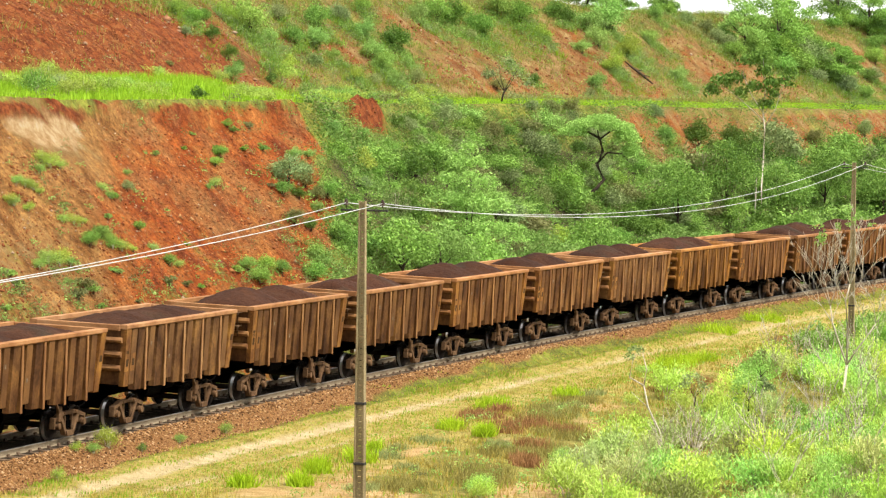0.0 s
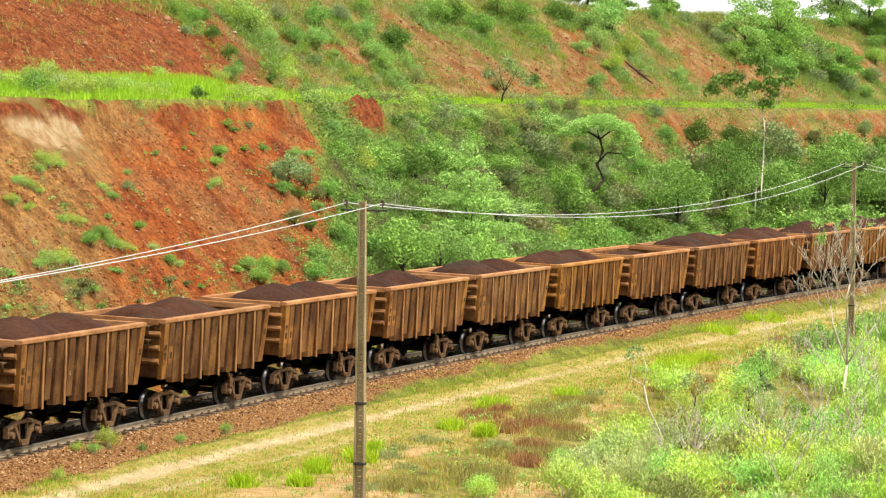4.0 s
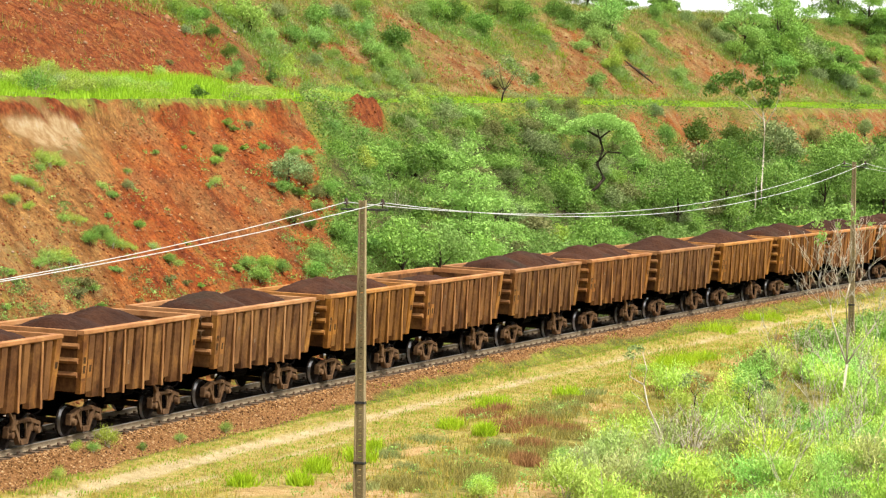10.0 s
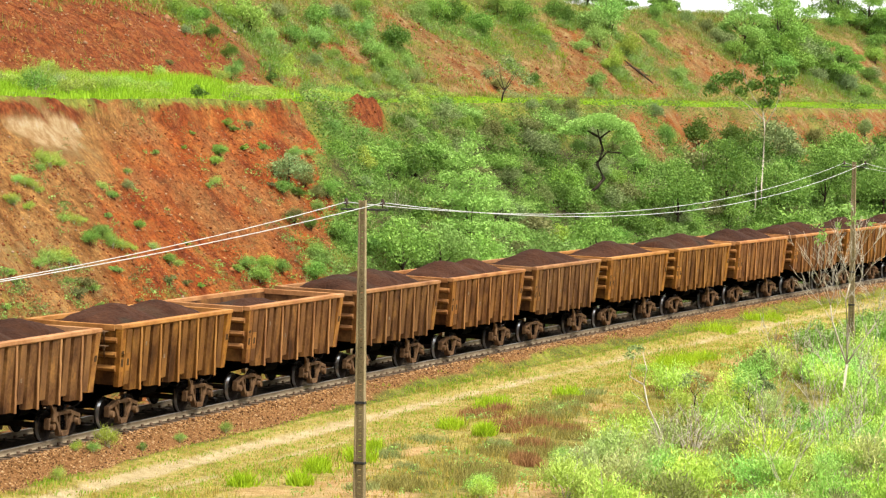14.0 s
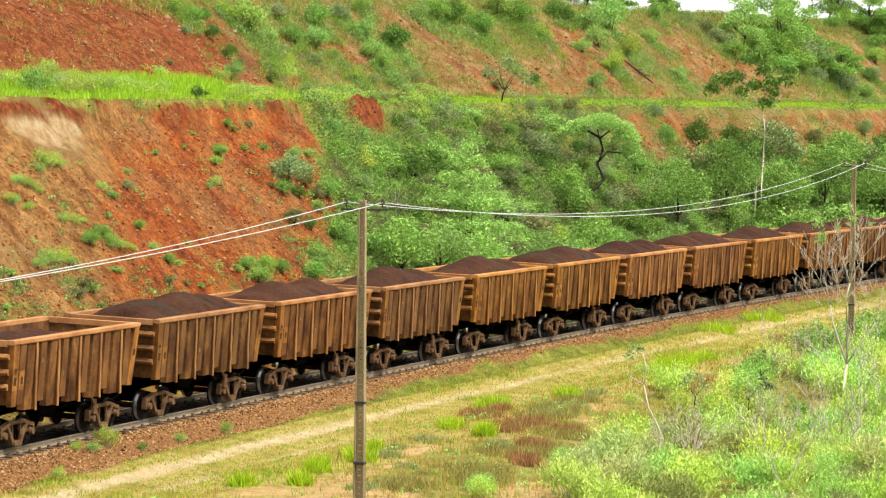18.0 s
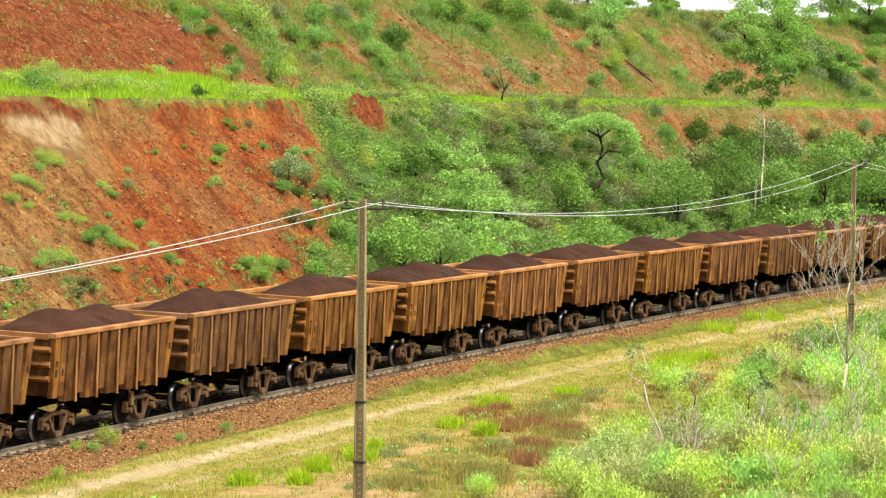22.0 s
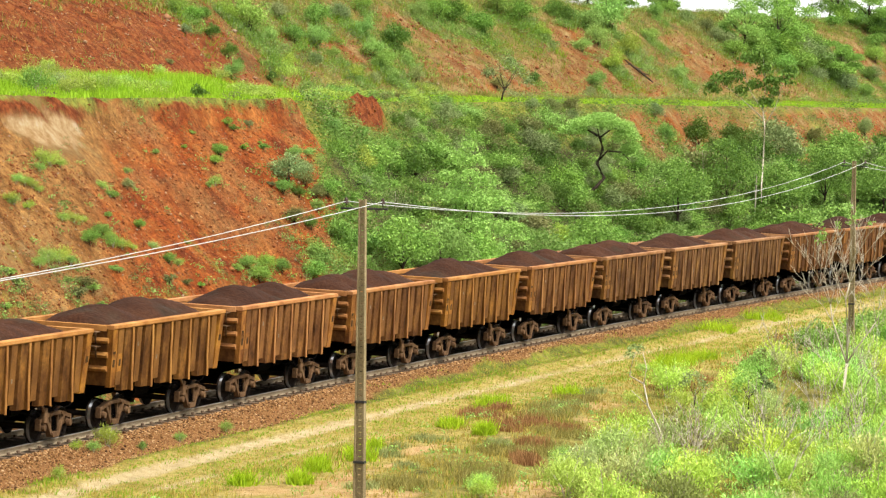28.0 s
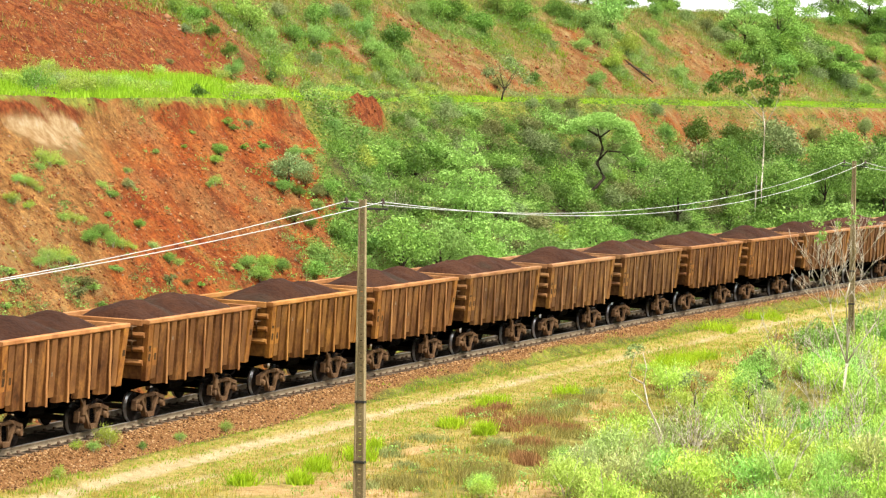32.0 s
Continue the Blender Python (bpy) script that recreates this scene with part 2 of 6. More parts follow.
def ground_material():
    """Red earth, grass cover, road dust and pale clay, laid out by the land's own cover values."""
    m = bpy.data.materials.new("red_earth_and_grass_ground")
    m.use_nodes = True
    nt = m.node_tree
    n, li = nt.nodes, nt.links.new
    b = n["Principled BSDF"]
    b.inputs["Roughness"].default_value = 0.95
    b.inputs["Specular IOR Level"].default_value = 0.1
    co = n.new("ShaderNodeTexCoord")

    def noise_of(scale, detail=5, rough=0.6):
        t = n.new("ShaderNodeTexNoise")
        t.inputs["Scale"].default_value, t.inputs["Detail"].default_value, t.inputs["Roughness"].default_value = scale, detail, rough
        li(co.outputs["Object"], t.inputs["Vector"])
        return t.outputs["Fac"]

    def ramp_of(fac, stops):
        r = n.new("ShaderNodeValToRGB")
        while len(r.color_ramp.elements) < len(stops):
            r.color_ramp.elements.new(0.5)
        for e, (p, c) in zip(r.color_ramp.elements, stops):
            e.position, e.color = p, (*c, 1)
        li(fac, r.inputs[0])
        return r.outputs[0]

    def blend(fac, a, c, kind="MIX"):
        x = n.new("ShaderNodeMix")
        x.data_type, x.blend_type = "RGBA", kind
        if isinstance(fac, float):
            x.inputs[0].default_value = fac
        else:
            li(fac, x.inputs[0])
        li(a, x.inputs[6])
        li(c, x.inputs[7])
        return x.outputs[2]

    def cover(name):
        a = n.new("ShaderNodeAttribute")
        a.attribute_name = name
        return a.outputs["Fac"]

    def edged(fac, scale, width):
        """The cover's border, frayed by noise."""
        s = n.new("ShaderNodeMath")
        s.operation = "MULTIPLY_ADD"
        li(noise_of(scale, 6, 0.7), s.inputs[0])
        s.inputs[1].default_value = width
        li(fac, s.inputs[2])
        r = n.new("ShaderNodeMapRange")
        r.inputs[1].default_value, r.inputs[2].default_value = 0.5 + width * 0.5 - 0.2, 0.5 + width * 0.5 + 0.2
        li(s.outputs[0], r.inputs[0])
        return r.outputs[0]

    def fade(fac, a, c):
        r = n.new("ShaderNodeMapRange")
        r.inputs[1].default_value, r.inputs[2].default_value = a, c
        li(fac, r.inputs[0])
        return r.outputs[0]

    def streaks(along, down, detail=7, rough=0.68):
        """Wash marks that run down the slope."""
        at = n.new("ShaderNodeAttribute")
        at.attribute_name = "plan"
        mp = n.new("ShaderNodeMapping")
        mp.inputs["Scale"].default_value = (along, down, 0.0)
        li(at.outputs["Vector"], mp.inputs["Vector"])
        t = n.new("ShaderNodeTexNoise")
        t.inputs["Scale"].default_value, t.inputs["Detail"].default_value, t.inputs["Roughness"].default_value, t.inputs["Distortion"].default_value = 1.0, detail, rough, 0.6
        li(mp.outputs[0], t.inputs["Vector"])
        return t.outputs["Fac"]

    soil = ramp_of(noise_of(0.5, 9, 0.74), [(0.28, (0.0559, 0.0123, 0.0036)), (0.40, (0.1419, 0.0299, 0.0072)), (0.50, (0.2279, 0.0563, 0.0108)), (0.60, (0.2580, 0.0950, 0.0234)), (0.74, (0.1462, 0.0510, 0.0135))])
    soil = blend(fade(noise_of(0.22, 5), 0.50, 0.66), soil, ramp_of(noise_of(1.6, 6, 0.7), [(0.3, (0.1496, 0.0552, 0.0162)), (0.7, (0.2552, 0.1288, 0.0468))]))
    tan = ramp_of(noise_of(0.8, 8, 0.72), [(0.30, (0.098, 0.036, 0.010)), (0.45, (0.176, 0.078, 0.022)), (0.58, (0.262, 0.135, 0.044)), (0.72, (0.205, 0.088, 0.024))])
    soil = blend(edged(cover("tan"), 0.7, 0.9), soil, tan)
    soil = blend(1.0, soil, ramp_of(streaks(0.8, 0.30, 8, 0.74), [(0.28, (0.58, 0.52, 0.50)), (0.45, (0.92, 0.90, 0.88)), (0.56, (1.10, 1.12, 1.12)), (0.72, (1.42, 1.5, 1.55))]), "MULTIPLY")
    crumbs = ramp_of(noise_of(4.5, 8, 0.82), [(0.34, (0.30, 0.28, 0.26)), (0.47, (0.85, 0.85, 0.85)), (0.56, (1.15, 1.15, 1.15)), (0.66, (1.9, 1.9, 1.85))])
    soil = blend(1.0, soil, crumbs, "MULTIPLY")
    turf = ramp_of(noise_of(0.7, 8, 0.7), [(0.3, (0.065, 0.060, 0.018)), (0.45, (0.120, 0.125, 0.024)), (0.58, (0.185, 0.200, 0.032)), (0.72, (0.23, 0.185, 0.07))])
    turf = blend(1.0, turf, ramp_of(streaks(1.3, 0.28), [(0.32, (0.55, 0.58, 0.6)), (0.5, (1.0, 1.0, 1.0)), (0.66, (1.4, 1.3, 1.25))]), "MULTIPLY")
    turf = blend(1.0, turf, ramp_of(noise_of(7.0, 3), [(0.3, (0.6, 0.6, 0.6)), (0.6, (1.15, 1.15, 1.15))]), "MULTIPLY")
    dust = ramp_of(noise_of(1.3, 8, 0.7), [(0.3, (0.32, 0.240, 0.112)), (0.5, (0.45, 0.352, 0.186)), (0.7, (0.54, 0.44, 0.272))])
    clay = ramp_of(noise_of(0.9, 7, 0.7), [(0.3, (0.105, 0.056, 0.020)), (0.5, (0.180, 0.105, 0.038)), (0.7, (0.25, 0.175, 0.075))])
    gravel = ramp_of(noise_of(9.0, 5, 0.8), [(0.25, (0.07, 0.030, 0.011)), (0.5, (0.22, 0.105, 0.038)), (0.75, (0.36, 0.20, 0.085))])
    col = blend(edged(cover("bare"), 1.3, 1.5), turf, soil)
    # dark leaf litter; the shade between bushes is in its colour too
    litter_shade = ramp_of(noise_of(1.5, 6, 0.7), [(0.35, (0.022, 0.020, 0.009)), (0.65, (0.075, 0.070, 0.026))])
    col = blend(edged(cover("litter_shade"), 1.0, 1.0), col, litter_shade)
    meadow = ramp_of(noise_of(0.9, 8, 0.72), [(0.32, (0.190, 0.145, 0.036)), (0.45, (0.310, 0.252, 0.058)), (0.56, (0.390, 0.305, 0.100)), (0.67, (0.300, 0.285, 0.046))])
    meadow = blend(1.0, meadow, ramp_of(noise_of(6.0, 4, 0.7), [(0.3, (0.6, 0.6, 0.58)), (0.6, (1.12, 1.12, 1.12))]), "MULTIPLY")
    col = blend(edged(cover("meadow"), 1.2, 0.9), col, meadow)
    col = blend(edged(cover("clay"), 0.9, 1.6), col, clay)
    pale = ramp_of(noise_of(1.1, 7, 0.7), [(0.34, (0.20, 0.105, 0.038)), (0.47, (0.30, 0.19, 0.090)), (0.56, (0.36, 0.26, 0.14)), (0.68, (0.40, 0.32, 0.215))])
    col = blend(edged(cover("pale"), 1.6, 0.6), col, pale)
    raw = ramp_of(noise_of(2.2, 7, 0.75), [(0.32, (0.050, 0.012, 0.004)), (0.48, (0.130, 0.031, 0.009)), (0.58, (0.225, 0.066, 0.018)), (0.7, (0.15, 0.05, 0.016))])
    col = blend(edged(cover("raw"), 1.8, 1.2), col, raw)
    col = blend(edged(cover("spots"), 2.0, 0.9), col, ramp_of(noise_of(1.8, 7, 0.72), [(0.3, (0.29, 0.155, 0.06)), (0.5, (0.45, 0.285, 0.125)), (0.7, (0.54, 0.40, 0.21))]))
    col = blend(edged(cover("dust"), 1.6, 0.7), col, dust)
    col = blend(edged(cover("gravel"), 3.0, 0.5), col, gravel)
    # track bed: shade under the train put into the colour, with ore grime
    bed_shade_grime = ramp_of(noise_of(6.0, 5, 0.8), [(0.3, (0.010, 0.008, 0.005)), (0.7, (0.050, 0.036, 0.022))])
    col = blend(edged(cover("bed_shade_grime"), 2.0, 0.4), col, bed_shade_grime)
    li(col, b.inputs["Base Color"])
    bp = n.new("ShaderNodeBump")
    bp.inputs["Strength"].default_value, bp.inputs["Distance"].default_value = 1.0, 0.2
    li(noise_of(3.0, 8, 0.75), bp.inputs["Height"])
    li(bp.outputs[0], b.inputs["Normal"])
    return m


M_GROUND = ground_material()

# ---- mesh helpers ----


def mesh_of(name, verts, faces, material=None, smooth=False):
    me = bpy.data.meshes.new(name)
    me.from_pydata([tuple(v) for v in verts], [], [tuple(f) for f in faces])
    for m in (material if isinstance(material, (list, tuple)) else [material]):
        if m:
            me.materials.append(m)
    if smooth:
        me.polygons.foreach_set("use_smooth", [True] * len(me.polygons))
    me.update()
    return me


def fast_mesh(name, verts, size, material):
    """A mesh of loose faces with size corners each; verts in face order."""
    verts = np.asarray(verts, np.float32).reshape(-1, 3)
    n = len(verts)
    me = bpy.data.meshes.new(name)
    me.vertices.add(n)
    me.vertices.foreach_set("co", verts.ravel())
    me.loops.add(n)
    me.loops.foreach_set("vertex_index", np.arange(n, dtype=np.int32))
    me.polygons.add(n // size)
    me.polygons.foreach_set("loop_start", np.arange(0, n, size, dtype=np.int32))
    me.materials.append(material)
    me.update(calc_edges=True)
    me.validate()
    return me


def part(name, bm, material, parent, label="", smooth=False):
    """Links a bmesh, or a ready mesh, as one mesh object under a thing or a part."""
    if isinstance(bm, bmesh.types.BMesh):
        me = bpy.data.meshes.new(name)
        bmesh.ops.recalc_face_normals(bm, faces=bm.faces)
        bm.to_mesh(me)
        bm.free()
        for m in (material if isinstance(material, (list, tuple)) else [material]):
            me.materials.append(m)
        if smooth:
            me.polygons.foreach_set("use_smooth", [True] * len(me.polygons))
    else:
        me = bm
    ob = new(name, me)
    ob.parent = parent
    if label:
        tagged(ob, label)
    return ob


def box(bm, x0, x1, y0, y1, z0, z1, bevel=0.0, slot=0):
    g = bmesh.ops.create_cube(bm, size=1.0, matrix=Matrix.LocRotScale(((x0 + x1) / 2, (y0 + y1) / 2, (z0 + z1) / 2), None, (abs(x1 - x0), abs(y1 - y0), abs(z1 - z0))))
    fs = {f for v in g["verts"] for f in v.link_faces}
    for f in fs:
        f.material_index = slot
    if bevel:
        es = {e for v in g["verts"] for e in v.link_edges}
        bmesh.ops.bevel(bm, geom=list(es), offset=bevel, segments=1, affect="EDGES", profile=0.5)
    return g


def prism(bm, pts, a, b, axis="y", slot=0):
    """A flat outline (two coordinates each), drawn out from a to b along the axis."""
    def place(p, d):
        return {"y": (p[0], d, p[1]), "x": (d, p[0], p[1]), "z": (p[0], p[1], d)}[axis]
    va = [bm.verts.new(place(p, a)) for p in pts]
    vb = [bm.verts.new(place(p, b)) for p in pts]
    fs = [bm.faces.new(va), bm.faces.new(vb[::-1])]
    for i in range(len(pts)):
        j = (i + 1) % len(pts)
        fs.append(bm.faces.new((va[i], vb[i], vb[j], va[j])))
    for f in fs:
        f.material_index = slot
    return fs


def beam(bm, p, q, w, h, slot=0):
    """A square bar from p to q."""
    p, q = Vector(p), Vector(q)
    m = (q - p).to_track_quat("X", "Z").to_matrix().to_4x4()
    g = bmesh.ops.create_cube(bm, size=1.0, matrix=Matrix.Translation((p + q) / 2) @ m @ Matrix.Diagonal(((q - p).length, w, h, 1)))
    for v in g["verts"]:
        for f in v.link_faces:
            f.material_index = slot
    return g


def tube(verts, faces, path, radii, sides=6):
    """Adds a tapered tube along path to verts and faces."""
    base = len(verts)
    for i, p in enumerate(path):
        d = (Vector(path[min(i + 1, len(path) - 1)]) - Vector(path[max(i - 1, 0)])).normalized()
        q = d.to_track_quat("Z", "X")
        for k in range(sides):
            a = 2 * math.pi * k / sides
            verts.append(Vector(p) + q @ Vector((math.cos(a) * radii[i], math.sin(a) * radii[i], 0)))
    for i in range(len(path) - 1):
        for k in range(sides):
            a, b = base + i * sides + k, base + i * sides + (k + 1) % sides
            faces.append((a, b, b + sides, a + sides))
    faces.append(tuple(base + k for k in range(sides))[::-1])
    faces.append(tuple(base + (len(path) - 1) * sides + k for k in range(sides)))


def spot_at(s, lat, dz=0.0):
    """The place on the ground at s, lat."""
    x, y = line_xy(s, lat)
    return float(x), float(y), float(land(s, lat)) + dz


# ---- the land ----


def smooth_steps(*spans):
    """Grid lines from (start, end, step) spans that follow on one another."""
    out = []
    for a, b, step in spans:
        out.extend(np.arange(a, b, step))
    out.append(spans[-1][1])
    return np.array(out)


def bare_cover(s, lat):
    """Where the red earth lies open."""
    u = -lat
    edge = 53.5 - 1.9 * np.clip(13.0 - u, 0, 9) + 6 * fbm(s / 3, u / 3, 40, 3)
    ub = bench_edge(s)
    face = ramp(edge - s, -0.8, 0.8) * ramp(u, 3.6, 4.6) * (1 - ramp(u - ub, -0.3, 0.2))
    face = face * (1 - 0.40 * ramp(fbm(s / 2.2, u / 2.2, 41, 4) + 0.30 * ramp(10.0 - u, 0, 5) + 0.14 * ramp(24 - s, 0, 10), 0.24, 0.36))
    v = u - ub
    upper = ramp(v, 3.4, 5.2) * (1 - ramp(v + 2.5 * fbm(s / 4, u / 4, 49, 3), 9.3, 11)) * (1 - ramp(s - 0.9 * v + 11 * fbm(s / 4, u / 4, 42, 3), 56, 74)) * (0.85 + 0.5 * fbm(s / 3, u / 3, 42))
    patch = fbm(s / 9 + 0.5 * u / 9, u / 4, 43, 4) + 0.10 * np.exp(-((s - 108) / 12) ** 2) + 0.10 * np.exp(-((s - 146) / 9) ** 2)
    mid = ramp(v, 4.2, 6.0) * (1 - ramp(v, 11, 14)) * ramp(s, 55, 75) * (0.18 + 0.75 * ramp(patch, -0.04, 0.13)) * (0.62 + 1.1 * fbm(s / 2.5, u / 2.5, 46, 3))
    for a, b, ra, rb, k in ((73.0, 7.6, 5.0, 1.7, 1.0), (97.0, 7.4, 8.0, 1.9, 0.95), (111.0, 7.4, 6.0, 1.7, 0.85), (140.0, 8.6, 6.5, 1.9, 0.95)):
        mid = np.maximum(mid, k * np.exp(-((s - a) / ra) ** 2 - ((v - b) / rb) ** 2) * (0.95 + 0.9 * fbm(s / 2.0, u / 2.0, 57, 3)))
    lip = ramp(s, 95, 104) * ramp(v, -3.6, -2.6) * (1 - ramp(v, -0.5, 0.1)) * (0.62 + 1.2 * fbm(s / 4, u / 2, 44))
    knob = np.exp(-(((s - 61.1) / 2.7) ** 4 + ((v + 0.42) / 0.50) ** 4)) * 1.2
    spots = ramp(lat, 6.5, 8) * ramp(fbm(s / 4.5, lat / 2.2, 45, 4), 0.12, 0.25) * 0.30 * (1 - ramp(lat, 14, 19))
    return np.clip(np.maximum.reduce([face, upper, mid, lip, knob, spots]), 0, 1)


def bare_spots(s, lat):
    """Trodden tan earth among the grass of the flat."""
    out = 0.0
    for a, b, r, q in ((10.9, 8.43, 1.52, 0.45), (7.3, 8.99, 0.98, 0.29), (22.9, 9.8, 0.99, 0.30), (26.3, 9.04, 0.87, 0.28), (24.2, 8.81, 0.72, 0.28), (13.8, 6.23, 1.19, 0.36), (12.5, 9.26, 0.77, 0.28), (3.6, 9.01, 0.70, 0.28), (0.1, 8.68, 0.90, 0.28), (15.7, 9.66, 0.80, 0.28), (48.8, 8.39, 2.08, 0.63)):
        out = np.maximum(out, np.exp(-((s - a) / r) ** 2 - ((lat - b) / q) ** 2))
    return out


def dust_cover(s, lat):
    """The dirt road: two wheel tracks with grass between."""
    w = 0.35 * fbm(s / 14, s * 0, 50)
    a = np.exp(-((lat - 3.95 - w) / 0.42) ** 2) * (1.0 + 0.6 * fbm(s / 3, lat / 2, 51))
    b = np.exp(-((lat - 5.45 - w) / 0.38) ** 2) * (0.60 + 0.9 * fbm(s / 5, lat / 2, 52))
    return np.clip(np.maximum(a, b) * (1 - 0.38 * ramp(s, 10, 40)), 0, 1)


def build_land():
    ss = smooth_steps((-1100, -300, 100), (-300, -60, 20), (-60, -16, 2.0), (-16, 130, 0.42), (130, 200, 0.7), (200, 320, 4), (320, 1500, 90))
    ll = smooth_steps((-1500, -200, 100), (-200, -60, 12), (-60, -36, 1.6), (-36, -22, 0.55), (-22, -2.8, 0.34), (-2.8, 2.8, 0.14), (2.8, 7, 0.2), (7, 24, 0.5), (24, 44, 1.2), (44, 100, 7), (100, 900, 80))
    S, L = np.meshgrid(ss, ll, indexing="ij")
    X, Y = line_xy(S, L)
    Z = land(S, L)
    ns, nl = S.shape
    idx = np.arange(ns * nl).reshape(ns, nl)
    quads = np.stack([idx[:-1, :-1], idx[:-1, 1:], idx[1:, 1:], idx[1:, :-1]], -1).reshape(-1, 4)
    me = bpy.data.meshes.new("ground")
    me.vertices.add(ns * nl)
    me.vertices.foreach_set("co", np.stack([X, Y, Z], -1).astype(np.float32).ravel())
    me.loops.add(quads.size)
    me.loops.foreach_set("vertex_index", quads.ravel().astype(np.int32))
    me.polygons.add(len(quads))
    me.polygons.foreach_set("loop_start", np.arange(0, quads.size, 4, dtype=np.int32))
    me.polygons.foreach_set("use_smooth", [True] * len(quads))
    me.update(calc_edges=True)
    me.flip_normals()
    u = -L
    field = ramp(L, 6.2, 7.5) * (1 - ramp(L, 15, 19)) * ramp(fbm(S / 4.5, L / 2.2, 45, 4), 0.04, 0.2) * 0.75
    covers = {"bare": bare_cover(S, L), "dust": dust_cover(S, L),
              "clay": 0.50 * ramp(S, 60, 78) * (ramp(u - bench_edge(S), 3, 5) + ramp(S, 95, 104) * ramp(u - bench_edge(S), -3.6, -2.6) * (1 - ramp(u - bench_edge(S), 0, 1))) + 1.0 * np.exp(-(((S - 27.5) / 3.2) ** 2 + ((u - 12.4) / 0.95) ** 2)) + 0.45 * np.exp(-(((S - 19) / 6) ** 2 + ((u - 8.5) / 2.2) ** 2)) + 0.3 * np.exp(-(((S - 33) / 4) ** 2 + ((u - 18.0) / 1.2) ** 2)),
              "gravel": 1 - ramp(np.abs(L) + 0.75 * ramp(S, 8, 34) * (L > 0) + 0.9 * fbm(S / 2.5, L / 1.5, 47, 3), 2.35, 3.2),
              "pale": 1.1 * ramp(u - 11.75 - 0.34 * np.clip(26.2 - S, 0, 9) - 0.12 * np.clip(S - 26.2, 0, 9), -0.1, 0.22) * ramp(31.7 - 2.3 * (13.25 - u) - S, -0.2, 0.25) * (1 - ramp(u - bench_edge(S), -0.30, -0.12)) * ramp(S, 21, 25),
              "tan": np.clip((1 - ramp(S - 2.2 * (u - 9.0) + 7 * fbm(S / 5, u / 5, 55, 3), 23, 29)) + 0.25 * ramp(S, 43, 49) * ramp(u, 10.5, 12.0) + 0.5 * np.exp(-((u - bench_edge(S) - 4.2) / 1.2) ** 2) * (1 - ramp(S, 36, 44)), 0, 1) * ramp(u, 3, 4),
              "raw": 0.68 * ramp(u - bench_edge(S), 5.0, 6.5) * (1 - ramp(S, 58, 76)) + np.maximum((1.2 - 0.35 * ramp(S, 32, 36)) * (1 - gully(S)) * np.exp(-((u - bench_edge(S) + 0.06) / (0.09 + 0.08 * (1 - ramp(S, 31, 33)) + 0.16 * fbm(S / 0.8, u * 0, 56, 3))) ** 4) * (0.8 + 0.9 * fbm(S / 2, u * 0, 48, 3)), 1.1 * np.exp(-(((S - 61.1) / 2.7) ** 4 + ((u - bench_edge(S) + 0.42) / 0.54) ** 4))),
              "spots": np.maximum(bare_spots(S, L), 0.85 * field),
              "meadow": ramp(L, 2.6, 3.2) * (1 - 0.55 * ramp(L, 7, 10)) * (1 - ramp(L, 16, 22)),
              "bed_shade_grime": 0.9 * (1 - ramp(L, 1.0, 1.4)) * ramp(L, -1.0, -0.7),
              "litter_shade": ramp(u, 3.5, 4.5) * (1 - ramp(u - bench_edge(S), -2.6, -0.8)) * ramp(S, 44, 56) * (1 - bare_cover(S, L)) + 0.42 * ramp(u - bench_edge(S), 5, 7) * ramp(S, 50, 66) * (1 - ramp(u - bench_edge(S), 18, 24))}
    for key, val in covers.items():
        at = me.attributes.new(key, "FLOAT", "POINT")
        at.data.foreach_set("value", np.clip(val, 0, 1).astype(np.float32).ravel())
    plan = me.attributes.new("plan", "FLOAT_VECTOR", "POINT")
    plan.data.foreach_set("vector", np.stack([S, u, Z], -1).astype(np.float32).ravel())
    me.materials.append(M_GROUND)
    return tagged(new("ground", me), "red earth hillside with a grassy bench and flat", "ground", kind="structure")


build_land()


# ---- the railway ----
def track_pose(s, z=0.0):
    """A pose on the line: x forward along it, y away from the camera's side, leaning with the cant."""
    x, y = line_xy(s, 0.0)
    a = TH + TK * s
    return Matrix.Translation((float(x), float(y), z)) @ Matrix.Rotation(math.pi / 2 - a, 4, "Z") @ Matrix.Rotation(CANT, 4, "X")


def build_rail(side):
    prof = [(-0.07, -0.172), (0.07, -0.172), (0.07, -0.158), (0.012, -0.14), (0.010, -0.045), (0.036, -0.035), (0.036, -0.008), (0.024, 0.0), (-0.024, 0.0), (-0.036, -0.008), (-0.036, -0.035), (-0.010, -0.045), (-0.012, -0.14), (-0.07, -0.158)]
    verts, faces, slots = [], [], []
    stations = list(range(-240, 424, 4))
    n = len(prof)
    for s in stations:
        m = track_pose(s)
        verts.extend(m @ Vector((0, side * 0.835 + p, z)) for p, z in prof)
    for i in range(len(stations) - 1):
        for k in range(n):
            a, b = i * n + k, i * n + (k + 1) % n
            faces.append((a, b, b + n, a + n))
            slots.append(1 if k in (6, 7, 8) else 0)
    rail = tagged(new("rail"), "worn steel rail with a bright polished head", "rail", "rails of the line")
    part("rail_web", mesh_of("rail_web", verts, [f for f, k in zip(faces, slots) if not k], M_RAIL), None, rail)
    part("rail_head", mesh_of("rail_head", verts, [f for f, k in zip(faces, slots) if k], M_RAILTOP), None, rail, "bright polished running surface")
    return rail


for side in (-1, 1):
    build_rail(side)


